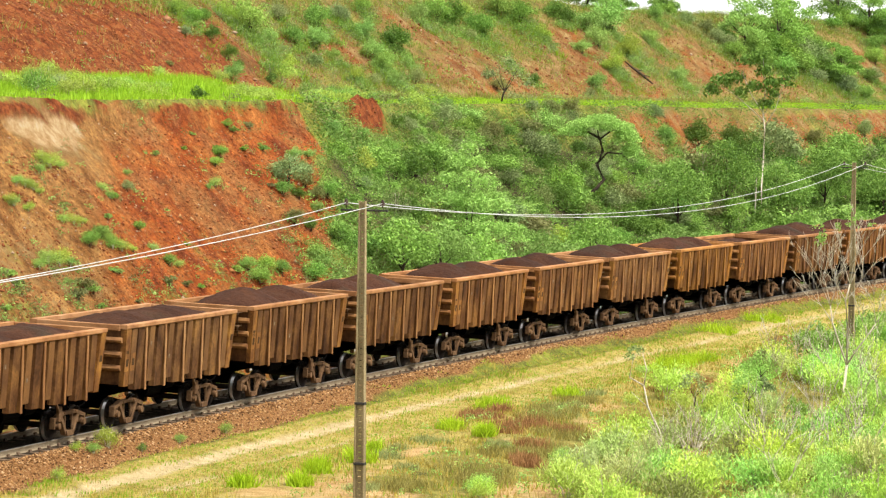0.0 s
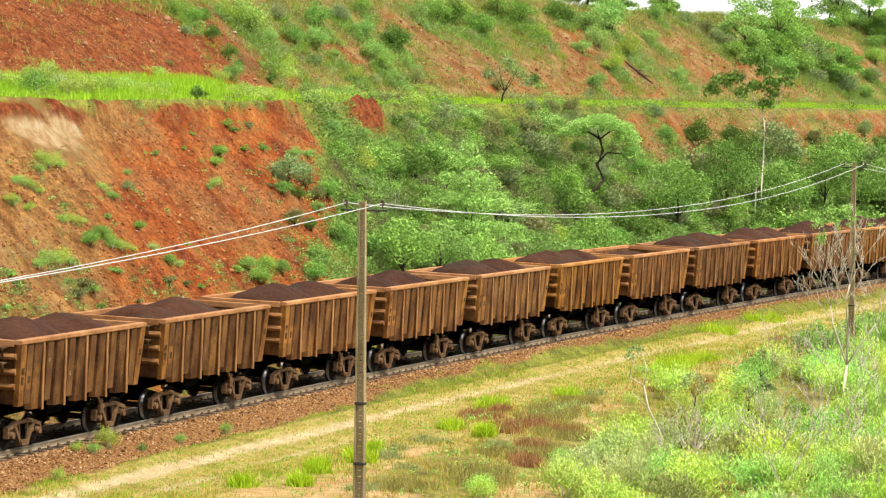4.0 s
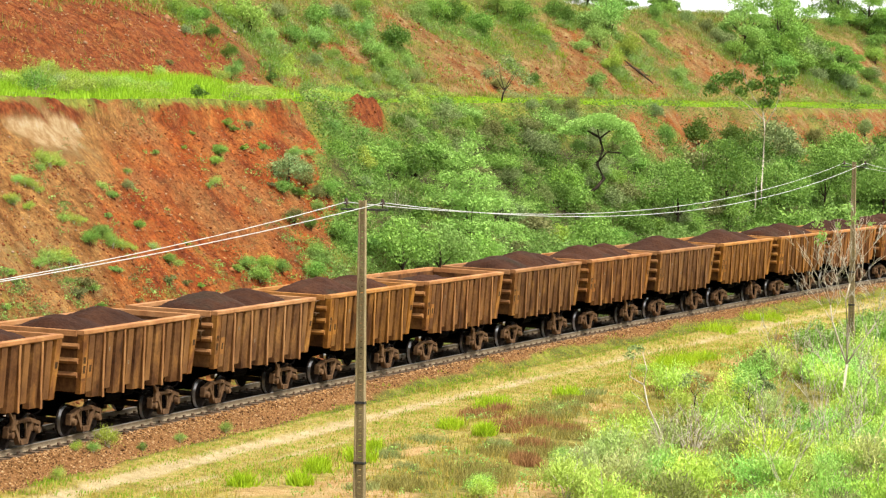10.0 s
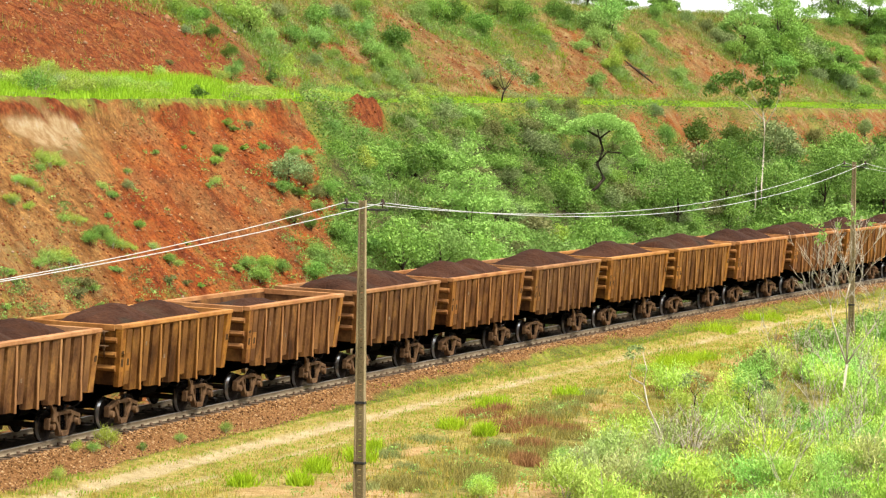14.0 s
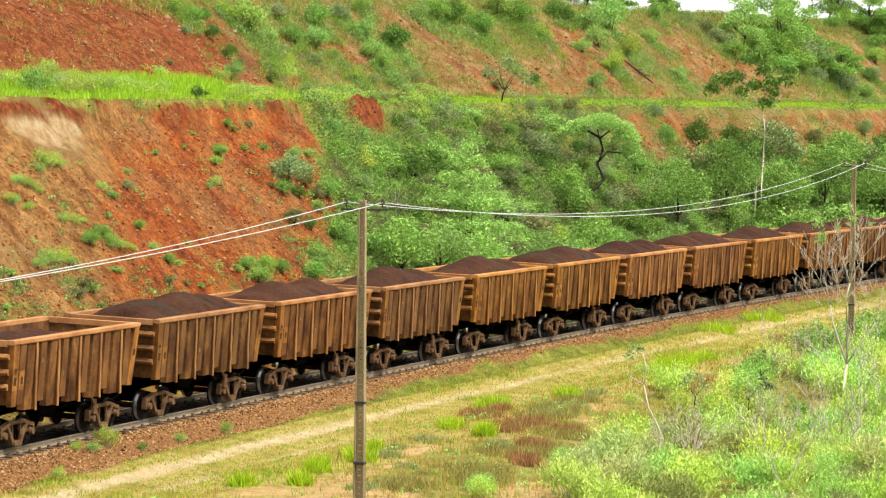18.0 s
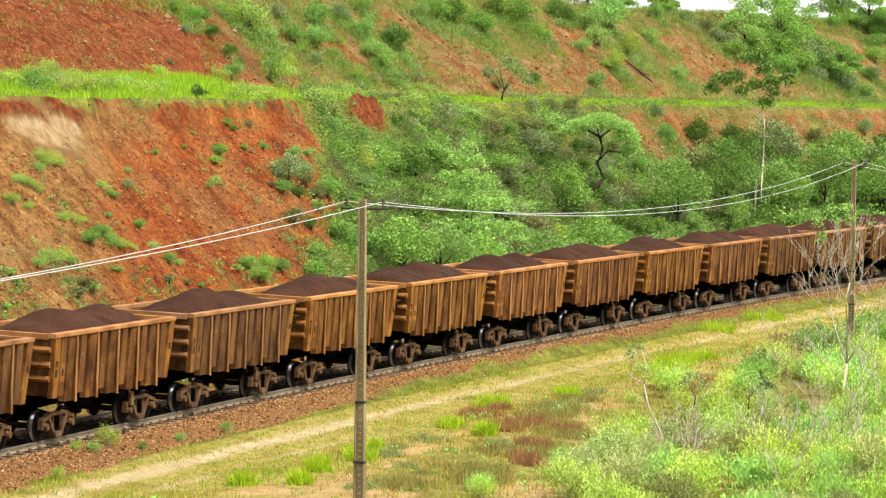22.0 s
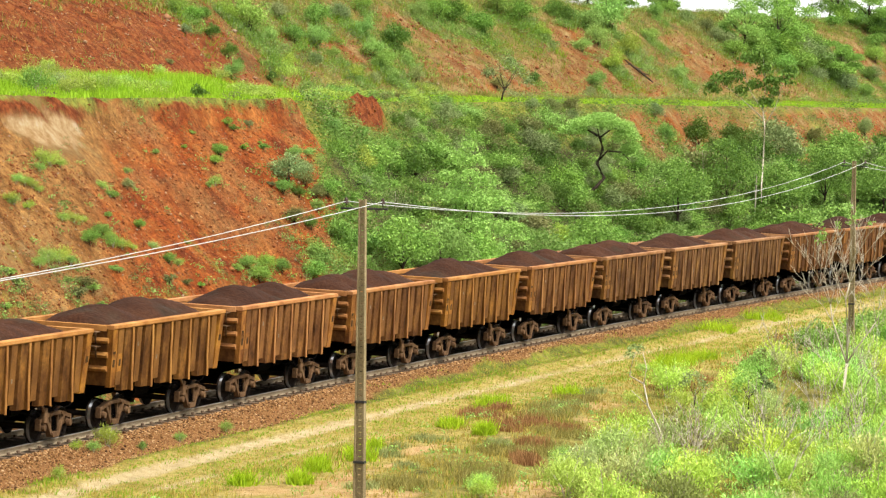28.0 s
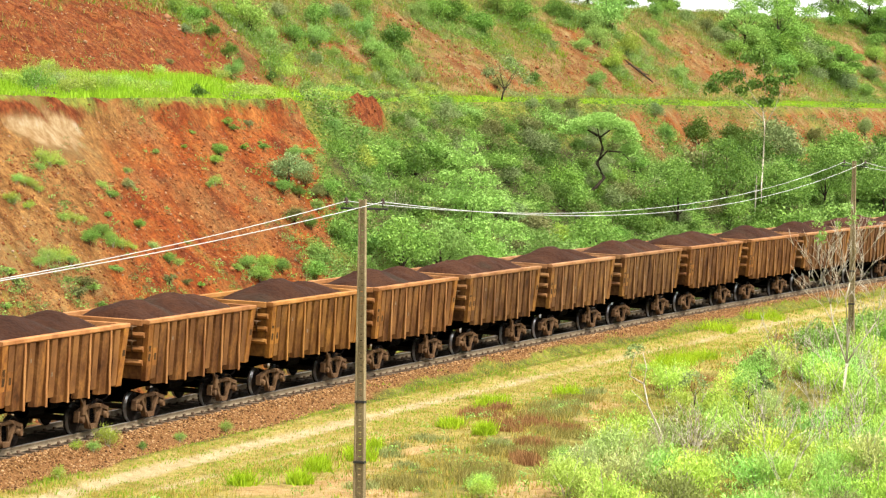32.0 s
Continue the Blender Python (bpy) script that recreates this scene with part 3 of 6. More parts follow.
def sleeper_mesh():
    bm = bmesh.new()
    pts = [(-1.35, -0.34), (-1.35, -0.19), (-1.30, -0.165), (-0.5, -0.175), (-0.3, -0.20), (0.3, -0.20), (0.5, -0.175), (1.30, -0.165), (1.35, -0.19), (1.35, -0.34)]
    prism(bm, pts, -0.12, 0.12, "x")
    for y in (-0.835, 0.835):
        for d in (-0.11, 0.11):
            box(bm, -0.06, 0.06, y + d - 0.03, y + d + 0.03, -0.172, -0.10, 0.012)
    me = bpy.data.meshes.new("sleeper")
    bmesh.ops.recalc_face_normals(bm, faces=bm.faces)
    bm.to_mesh(me)
    bm.free()
    me.materials.append(M_SLEEPER)
    return me


def build_sleepers():
    me = sleeper_mesh()
    bed = tagged(new("sleeper_row"), "row of dusty concrete sleepers under the rails", "sleepers", kind="structure")
    rng = random.Random(5)
    verts, faces = [], []
    src = [v.co.copy() for v in me.vertices]
    polys = [tuple(p.vertices) for p in me.polygons]
    for i in range(-60, 420):
        s = i * 0.62
        m = track_pose(s) @ pose(0, rng.uniform(-0.03, 0.03), rng.uniform(-0.01, 0.006), 0, 0, rng.uniform(-1.2, 1.2))
        if -14 < s < 165:
            ob = part("sleeper", me, M_SLEEPER, bed)
            ob.matrix_basis = m
        else:
            base = len(verts)
            verts.extend(m @ v for v in src)
            faces.extend(tuple(base + k for k in p) for p in polys)
    tagged(part("far_sleepers", mesh_of("far_sleepers", verts, faces, M_SLEEPER), M_SLEEPER, bed), kind="stuff")


build_sleepers()


def scatter_stones(name, n, region, size, material, label, seed, sink=0.3):
    """Loose stones: flattened, uneven eight-sided lumps."""
    rng = np.random.default_rng(seed)
    s, lat = region(rng, n)
    x, y = line_xy(s, lat)
    z = land(s, lat)
    r = size * rng.lognormal(0, 0.4, len(s))
    base = np.array([(1, 0, 0), (0, 1, 0), (-1, 0, 0), (0, -1, 0), (0, 0, 1), (0, 0, -1)], float)
    tri = np.array([(0, 1, 4), (1, 2, 4), (2, 3, 4), (3, 0, 4), (1, 0, 5), (2, 1, 5), (3, 2, 5), (0, 3, 5)])
    v = base[None] * rng.uniform(0.55, 1.3, (len(s), 6, 1))
    a = rng.uniform(0, 6.28, len(s))
    c, d = np.cos(a)[:, None], np.sin(a)[:, None]
    v = np.stack([v[..., 0] * c - v[..., 1] * d, v[..., 0] * d + v[..., 1] * c, v[..., 2] * 0.7], -1) * r[:, None, None]
    v = v + np.stack([x, y, z + r * sink], -1)[:, None]
    idx = (np.arange(len(s))[:, None, None] * 6 + tri[None]).reshape(-1, 3)
    me = bpy.data.meshes.new(name)
    me.vertices.add(len(s) * 6)
    me.vertices.foreach_set("co", v.astype(np.float32).ravel())
    me.loops.add(idx.size)
    me.loops.foreach_set("vertex_index", idx.ravel().astype(np.int32))
    me.polygons.add(len(idx))
    me.polygons.foreach_set("loop_start", np.arange(0, idx.size, 3, dtype=np.int32))
    me.update(calc_edges=True)
    me.materials.append(material)
    return tagged(new(name, me), label, "stones", kind="stuff")


def shoulder(rng, n):
    s = -16 + 150 * rng.random(n) ** 1.25
    lat = rng.uniform(1.25, 3.0, n)
    ok = lat + 0.7 * ramp(s, 8, 34) + 0.9 * fbm(s / 2.5, lat / 1.5, 47, 3) < 2.75
    return s[ok], lat[ok]


scatter_stones("ballast", 78000, shoulder, 0.023, M_STONE, "rust-brown crushed stone ballast beside the rails", 7)


def clods_on_cut(rng, n):
    s, u = rng.uniform(2, 56, n), rng.uniform(4.2, 24, n)
    keep = (bare_cover(s, -u) > 0.55) & ~((s > 24) & (s < 32) & (u > 11.3) & (u < 13.4))
    return s[keep], -u[keep]


scatter_stones("soil_clods", 15000, clods_on_cut, 0.035, M_CLOD, "clods and pale stones on the red cut", 8)
scatter_stones("soil_crumbs", 26000, clods_on_cut, 0.046, M_CRUMB, "loose red-brown crumbs of earth on the cut", 9, 0.05)


def stones_on_slope(rng, n):
    s, v = rng.uniform(56, 175, n), rng.uniform(-3.2, 13, n)
    lat = -(bench_edge(s) + v)
    keep = (bare_cover(s, lat) > 0.35) & ((v < -0.4) | (v > 5))
    return s[keep], lat[keep]


scatter_stones("slope_stones", 16000, stones_on_slope, 0.055, M_CLOD, "pale stones and clods on the upper slope", 10)


# ---- the train ----
HL, RIM, HW = 4.025, 3.06, 1.565
RIBS = (-2.64, -1.28, 0.07, 1.42, 2.78)
MIDS = (-3.40, -2.16, -0.80, 0.55, 1.90, 3.26)
BOGIE_X, AXLE_X, WHEEL_R = 2.74, 0.8, 0.43


def side_y(z):
    """Half width of the body's side sheet at a height: the sides lean in towards the floor."""
    return 1.27 + (z - 1.3) / (2.95 - 1.3) * 0.09


def corner_y(z):
    """Half width at the corner posts, which stand nearly flush with the rim."""
    return 1.42 + (z - 1.3) / (2.95 - 1.3) * 0.13


def end_x(z):
    return HL - 0.05 - (2.95 - z) / 1.65 * 0.15


def wagon_side(sgn, parent):
    bm = bmesh.new()
    lower = [(-end_x(1.3), 1.3)]
    for r in RIBS:
        lower += [(r - 0.48, 1.3), (r - 0.48, 1.13), (r + 0.02, 1.13), (r + 0.02, 1.3)]
    lower += [(end_x(1.3), 1.3)]
    outer = lower + [(end_x(2.95), 2.95), (-end_x(2.95), 2.95)]
    a = [bm.verts.new((x, sgn * side_y(z), z)) for x, z in outer]
    b = [bm.verts.new((x, sgn * (side_y(z) - 0.03), z)) for x, z in outer]
    bm.faces.new(a)
    bm.faces.new(b[::-1])
    for i in range(len(outer)):
        j = (i + 1) % len(outer)
        bm.faces.new((a[i], b[i], b[j], a[j]))
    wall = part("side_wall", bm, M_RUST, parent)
    for r in RIBS:
        bm = bmesh.new()
        # wedge web, narrow at the rim and deep at the foot, with an outer flange
        prism(bm, [(sgn * (side_y(2.94) - 0.005), 2.94), (sgn * 1.54, 2.94), (sgn * 1.54, 1.12), (sgn * (side_y(1.12) - 0.005), 1.12)], r - 0.03, r + 0.012, "x", 1)
        # the flange has taken knocks: it wavers a little up its length
        rk = random.Random(int(r * 100) + sgn)
        zs = [1.10 + 1.83 * k / 7 for k in range(8)]
        off = [rk.uniform(-0.009, 0.009) for _ in zs]
        rows = []
        for z, d in zip(zs, off):
            rows.append([bm.verts.new((r + x + d, sgn * (y + 0.4 * d), z)) for x, y in ((-0.055, 1.535), (0.055, 1.535), (0.055, 1.56), (-0.055, 1.56))])
        for a, b in zip(rows, rows[1:]):
            for k in range(4):
                bm.faces.new((a[k], a[(k + 1) % 4], b[(k + 1) % 4], b[k]))
        bm.faces.new(rows[0][::-1])
        bm.faces.new(rows[-1])
        # darker steel on the web, paler on the flange: its shading is coloured in
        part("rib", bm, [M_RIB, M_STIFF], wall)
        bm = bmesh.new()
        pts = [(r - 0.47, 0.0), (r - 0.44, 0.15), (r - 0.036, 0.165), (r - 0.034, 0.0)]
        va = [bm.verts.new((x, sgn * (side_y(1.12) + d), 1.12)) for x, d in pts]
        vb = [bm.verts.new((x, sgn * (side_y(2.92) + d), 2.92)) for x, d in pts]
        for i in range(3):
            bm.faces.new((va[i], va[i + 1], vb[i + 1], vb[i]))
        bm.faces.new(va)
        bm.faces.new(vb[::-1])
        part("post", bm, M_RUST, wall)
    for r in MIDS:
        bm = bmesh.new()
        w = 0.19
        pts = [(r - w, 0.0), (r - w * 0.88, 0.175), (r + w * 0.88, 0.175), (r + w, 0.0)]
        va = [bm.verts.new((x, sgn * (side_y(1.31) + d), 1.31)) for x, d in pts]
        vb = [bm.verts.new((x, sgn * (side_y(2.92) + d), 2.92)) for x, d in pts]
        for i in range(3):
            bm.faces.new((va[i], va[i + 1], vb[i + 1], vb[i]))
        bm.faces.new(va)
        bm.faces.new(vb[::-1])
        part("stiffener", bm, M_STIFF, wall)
    for e in (-1, 1):
        bm = bmesh.new()
        x0, x1 = end_x(1.3), end_x(2.95)
        prism(bm, [(e * (x0 - 0.30), 1.26), (e * (x0 + 0.02), 1.26), (e * (x1 + 0.02), 2.94), (e * (x1 - 0.30), 2.94)], sgn * 1.42, sgn * 1.45, "y")
        for v in bm.verts:
            v.co.y = sgn * (corner_y(v.co.z) if abs(v.co.y) > 1.435 else side_y(v.co.z) + 0.003)
        part("corner_plate", bm, M_OCHRE, wall, "worn ochre corner plate")
    return wall


def wagon_end(e, braked, parent):
    bm = bmesh.new()
    a = [bm.verts.new((e * end_x(z), y * (corner_y(z) - 0.004), z)) for y, z in ((-1, 1.3), (1, 1.3), (1, 2.95), (-1, 2.95))]
    b = [bm.verts.new((e * (end_x(z) - 0.03), y * (corner_y(z) - 0.031), z)) for y, z in ((-1, 1.3), (1, 1.3), (1, 2.95), (-1, 2.95))]
    bm.faces.new(a)
    bm.faces.new(b[::-1])
    for i in range(4):
        j = (i + 1) % 4
        bm.faces.new((a[i], b[i], b[j], a[j]))
    wall = part("end_wall", bm, M_RUST, parent)
    for z in (2.62, 2.20, 1.80):
        bm = bmesh.new()
        x = end_x(z)
        w = corner_y(z) - 0.12
        prism(bm, [(e * (x - 0.005), z - 0.10), (e * (x + 0.09), z - 0.07), (e * (x + 0.13), z - 0.01), (e * (x + 0.10), z + 0.05), (e * (x - 0.005), z + 0.085)], -w, w, "y")
        part("end_rib", bm, M_RIB, wall)
    if braked:
        for z in (2.80, 2.38):
            bm = bmesh.new()
            x = end_x(z)
            for y in (-1.0, -0.78):
                beam(bm, (e * (x + 0.01), y, z + 0.02), (e * (x + 0.34), y - 0.10, z + 0.02), 0.05, 0.05)
                beam(bm, (e * (x + 0.30), y - 0.10, z), (e * (x + 0.02), y, z - 0.30), 0.045, 0.045)
            box(bm, e * (x + 0.02), e * (x + 0.36), -1.14, -0.74, z + 0.045, z + 0.075)
            part("step_bracket", bm, M_BOGIE, wall, "rusty folding step bracket")
    return wall


def build_wagon(braked):
    w = new("ore_wagon")
    for sgn in (-1, 1):
        wagon_side(sgn, w)
        bm = bmesh.new()
        prism(bm, [(sgn * 1.33, 2.95), (sgn * 1.53, 2.93), (sgn * HW, 2.96), (sgn * HW, 3.05), (sgn * 1.545, RIM), (sgn * 1.33, RIM)], -HL, HL, "x")
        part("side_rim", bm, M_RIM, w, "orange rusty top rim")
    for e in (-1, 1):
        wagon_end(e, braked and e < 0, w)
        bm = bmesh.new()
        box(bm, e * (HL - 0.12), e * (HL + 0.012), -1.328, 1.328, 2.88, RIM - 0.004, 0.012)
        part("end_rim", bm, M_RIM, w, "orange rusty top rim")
    # numbers on the corner plate, worn past reading
    for e in (-1, 1):
        for sgn in (-1, 1):
            bm = bmesh.new()
            y = corner_y(2.2) + 0.005
            g = box(bm, e * 3.70, e * 3.86, sgn * y, sgn * (y + 0.004), 2.12, 2.30)
            for v in g["verts"]:
                v.co.y = sgn * (corner_y(v.co.z) + 0.002 + (0.004 if abs(v.co.y) > y + 0.002 else 0))
            part("worn_number_bar", bm, M_MARK, w)
    for sgn in (-1, 1):
        for x, z in ((-2.20, 2.42), (-0.84, 1.95)):
            bm = bmesh.new()
            g = box(bm, x - 0.04, x + 0.04, sgn * 1.0, sgn * 1.1, z - 0.06, z + 0.06)
            for v in g["verts"]:
                v.co.y = sgn * (side_y(v.co.z) + 0.175 + (0.005 if abs(v.co.y) > 1.05 else -0.006))
            part("faded_marking", bm, M_CHALK, w)
    # the repainted lower panel beside the end: over the corner plate and the last stiffener
    for sgn in (-1,):
        bm = bmesh.new()
        for x0, x1, off in ((3.64, 3.90, None), (3.25, 3.55, 0.175)):
            g = box(bm, min(sgn * x0, sgn * x1), max(sgn * x0, sgn * x1), sgn * 1.0, sgn * 1.1, 1.70, 2.22)
            for v in g["verts"]:
                y = corner_y(v.co.z) if off is None else side_y(v.co.z) + off
                v.co.y = sgn * (y + (0.006 if abs(v.co.y) > 1.05 else -0.004))
        panel = part("paint_panel", bm, M_PANEL, w, "faded orange repainted panel")
        for k, (a, b, off) in enumerate(((3.70, 3.84, None), (3.33, 3.46, 0.175))):
            bm = bmesh.new()
            g = box(bm, min(sgn * a, sgn * b), max(sgn * a, sgn * b), sgn * 1.0, sgn * 1.1, 1.84 + 0.02 * k, 2.06)
            for v in g["verts"]:
                y = corner_y(v.co.z) if off is None else side_y(v.co.z) + off
                v.co.y = sgn * (y + (0.011 if abs(v.co.y) > 1.05 else 0.0))
            part("worn_letter_bar", bm, M_MARK, panel)
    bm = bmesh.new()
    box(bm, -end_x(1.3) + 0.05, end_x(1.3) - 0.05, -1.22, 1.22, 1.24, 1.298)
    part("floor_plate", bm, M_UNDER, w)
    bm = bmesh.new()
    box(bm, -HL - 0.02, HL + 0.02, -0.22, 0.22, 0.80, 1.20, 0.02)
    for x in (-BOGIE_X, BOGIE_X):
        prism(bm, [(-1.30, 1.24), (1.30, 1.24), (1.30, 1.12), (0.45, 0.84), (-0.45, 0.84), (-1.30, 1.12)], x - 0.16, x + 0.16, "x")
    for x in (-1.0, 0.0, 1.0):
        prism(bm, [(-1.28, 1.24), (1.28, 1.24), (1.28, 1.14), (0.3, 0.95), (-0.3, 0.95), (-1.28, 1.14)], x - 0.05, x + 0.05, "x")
    part("underframe", bm, M_UNDER, w, "greasy steel underframe, near-black for the shade under the wagon")
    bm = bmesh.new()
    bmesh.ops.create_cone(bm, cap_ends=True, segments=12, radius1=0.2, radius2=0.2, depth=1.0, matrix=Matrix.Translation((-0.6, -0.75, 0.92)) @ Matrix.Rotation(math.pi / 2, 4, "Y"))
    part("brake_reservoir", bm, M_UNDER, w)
    # added block: its near-black colour stands in for shade under the floor
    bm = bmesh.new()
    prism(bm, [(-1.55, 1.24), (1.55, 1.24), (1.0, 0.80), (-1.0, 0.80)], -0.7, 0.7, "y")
    part("hopper_bottom", bm, M_UNDER, w, "near-black sloping block that darkens the space under the floor")
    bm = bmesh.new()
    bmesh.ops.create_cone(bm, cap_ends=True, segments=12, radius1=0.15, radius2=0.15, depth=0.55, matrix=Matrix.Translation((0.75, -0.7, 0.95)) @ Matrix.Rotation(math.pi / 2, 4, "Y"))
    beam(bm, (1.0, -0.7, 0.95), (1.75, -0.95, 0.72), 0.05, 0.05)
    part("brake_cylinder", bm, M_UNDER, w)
    bm = bmesh.new()
    beam(bm, (1.45, -1.22, 1.22), (1.95, -1.16, 0.78), 0.05, 0.05)
    box(bm, 1.85, 2.02, -1.20, -1.08, 0.55, 0.98, 0.02)
    part("brake_lever", bm, M_BOGIE, w)
    for e in (-1, 1):
        bm = bmesh.new()
        box(bm, e * (HL + 0.01), e * (HL + 0.50), -0.09, 0.09, 0.86, 1.06, 0.02)
        prism(bm, [(e * (HL + 0.40), -0.12), (e * (HL + 0.68), -0.17), (e * (HL + 0.68), 0.02), (e * (HL + 0.60), 0.16), (e * (HL + 0.40), 0.14)], 0.82, 1.10, "z")
        part("coupler", bm, M_UNDER, w, "greasy knuckle coupler, near-black for the shade between wagons")
        vs, fs = [], []
        tube(vs, fs, [(e * (HL - 0.02), -0.38, 0.95), (e * (HL + 0.2), -0.36, 0.72), (e * (HL + 0.5), -0.24, 0.62), (e * (HL + 0.66), -0.1, 0.74)], [0.03] * 4, 6)
        part("brake_hose", mesh_of("brake_hose", vs, fs, M_UNDER), M_UNDER, w)
    for e in (-1, 1):
        build_bogie(e * BOGIE_X, w)
    return w


def wheelset_mesh():
    prof = [(0.0, 0.60, 0), (0.10, 0.60, 0), (0.11, 0.72, 0), (0.16, 0.755, 0), (0.33, 0.765, 0), (0.37, 0.745, 0), (0.455, 0.75, 0), (0.46, 0.775, 0), (0.432, 0.80, 1), (0.428, 0.885, 1), (0.40, 0.89, 0), (0.37, 0.87, 0), (0.35, 0.815, 0), (0.17, 0.80, 0), (0.12, 0.84, 0), (0.085, 0.85, 0), (0.08, 1.04, 0), (0.0, 1.04, 0)]
    n = 22
    verts, faces, slots = [], [], []
    for sgn in (-1, 1):
        base = len(verts)
        for r, y, _ in prof:
            for k in range(n):
                a = 2 * math.pi * k / n
                verts.append((r * math.cos(a), sgn * y, r * math.sin(a)))
        for i in range(len(prof) - 1):
            for k in range(n):
                a, b = base + i * n + k, base + i * n + (k + 1) % n
                faces.append((a, b, b + n, a + n) if sgn > 0 else (b, a, a + n, b + n))
                slots.append(1 if prof[i][2] and prof[i + 1][2] else 0)
    base = len(verts)
    for y in (-0.61, 0.61):
        for k in range(n):
            a = 2 * math.pi * k / n
            verts.append((0.085 * math.cos(a), y, 0.085 * math.sin(a)))
    for k in range(n):
        faces.append((base + k, base + n + k, base + n + (k + 1) % n, base + (k + 1) % n))
        slots.append(0)
    me = mesh_of("wheelset", verts, faces, [M_WHEEL, M_TREAD])
    me.polygons.foreach_set("material_index", slots)
    return me


WHEELSET = wheelset_mesh()


def side_frame_bm(sgn):
    """A cast truck side: arched top chord, pedestal jaws, slanting struts down to the spring seat."""
    bm = bmesh.new()
    y0, y1 = sgn * 0.95, sgn * 1.10
    top = [(-1.0, 0.56), (-1.0, 0.65), (-0.80, 0.69), (-0.46, 0.79), (0.46, 0.79), (0.80, 0.69), (1.0, 0.65), (1.0, 0.56), (0.74, 0.60), (0.38, 0.70), (-0.38, 0.70), (-0.74, 0.60)]
    prism(bm, top, y0, y1, "y")
    for e in (-1, 1):
        prism(bm, [(e * 1.0, 0.57), (e * 1.0, 0.36), (e * 0.94, 0.34), (e * 0.92, 0.57)], y0, y1, "y")
        prism(bm, [(e * 0.60, 0.63), (e * 0.50, 0.68), (e * 0.17, 0.22), (e * 0.25, 0.13)], y0, y1, "y")
        prism(bm, [(e * 0.27, 0.72), (e * 0.21, 0.72), (e * 0.18, 0.24), (e * 0.23, 0.24)], y0, sgn * 1.06, "y")
        prism(bm, [(e * 0.68, 0.62), (e * 0.67, 0.42), (e * 0.63, 0.40), (e * 0.60, 0.62)], y0, sgn * 1.04, "y")
        box(bm, e * 0.36 - 0.04, e * 0.36 + 0.04, y1 - 0.01 * sgn, y1 + 0.03 * sgn, 0.72, 0.78, 0.01)
    prism(bm, [(-0.26, 0.24), (0.26, 0.24), (0.19, 0.10), (-0.19, 0.10)], sgn * 0.92, sgn * 1.13, "y")
    return bm


def build_bogie(x, w):
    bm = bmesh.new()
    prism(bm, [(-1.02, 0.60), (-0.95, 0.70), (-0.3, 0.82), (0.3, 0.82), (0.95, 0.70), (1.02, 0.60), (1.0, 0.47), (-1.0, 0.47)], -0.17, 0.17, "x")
    # bolster near-black: its colour holds the shade behind the side frames
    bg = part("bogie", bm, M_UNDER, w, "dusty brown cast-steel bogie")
    bg.matrix_basis = pose(x, 0, 0)
    for sgn in (-1, 1):
        part("side_frame", side_frame_bm(sgn), M_BOGIE, bg)
        for e in (-1, 1):
            bm = bmesh.new()
            box(bm, e * AXLE_X - 0.09, e * AXLE_X + 0.09, sgn * 0.93, sgn * 1.07, 0.40, 0.56, 0.025)
            bmesh.ops.create_cone(bm, cap_ends=True, segments=14, radius1=0.105, radius2=0.09, depth=0.10, matrix=Matrix.Translation((e * AXLE_X, sgn * 1.13, WHEEL_R)) @ Matrix.Rotation(math.pi / 2, 4, "X"))
            part("axle_box", bm, M_BOGIE, bg)
        vs, fs = [], []
        for dx in (-0.09, 0.09):
            path = [(dx + 0.06 * math.cos(k * 0.9), sgn * 1.01 + 0.06 * math.sin(k * 0.9), 0.26 + 0.26 * k / 34) for k in range(35)]
            tube(vs, fs, path, [0.016] * 35, 4)
        # springs coloured near-black as well, for the shade inside the frame
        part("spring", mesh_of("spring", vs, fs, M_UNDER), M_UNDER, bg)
    for e in (-1, 1):
        ws = part("wheelset", WHEELSET, None, bg, "dark wheels on one axle, with bright treads")
        ws.matrix_basis = pose(e * AXLE_X, 0, WHEEL_R)
        for sgn in (-1, 1):
            bm = bmesh.new()
            prism(bm, [(e * 0.32, 0.30), (e * 0.37, 0.42), (e * 0.36, 0.56), (e * 0.30, 0.56), (e * 0.27, 0.42)], sgn * 0.79, sgn * 0.87, "y")
            part("brake_shoe", bm, M_BOGIE, bg)


PLAIN, BRAKED = build_wagon(False), build_wagon(True)


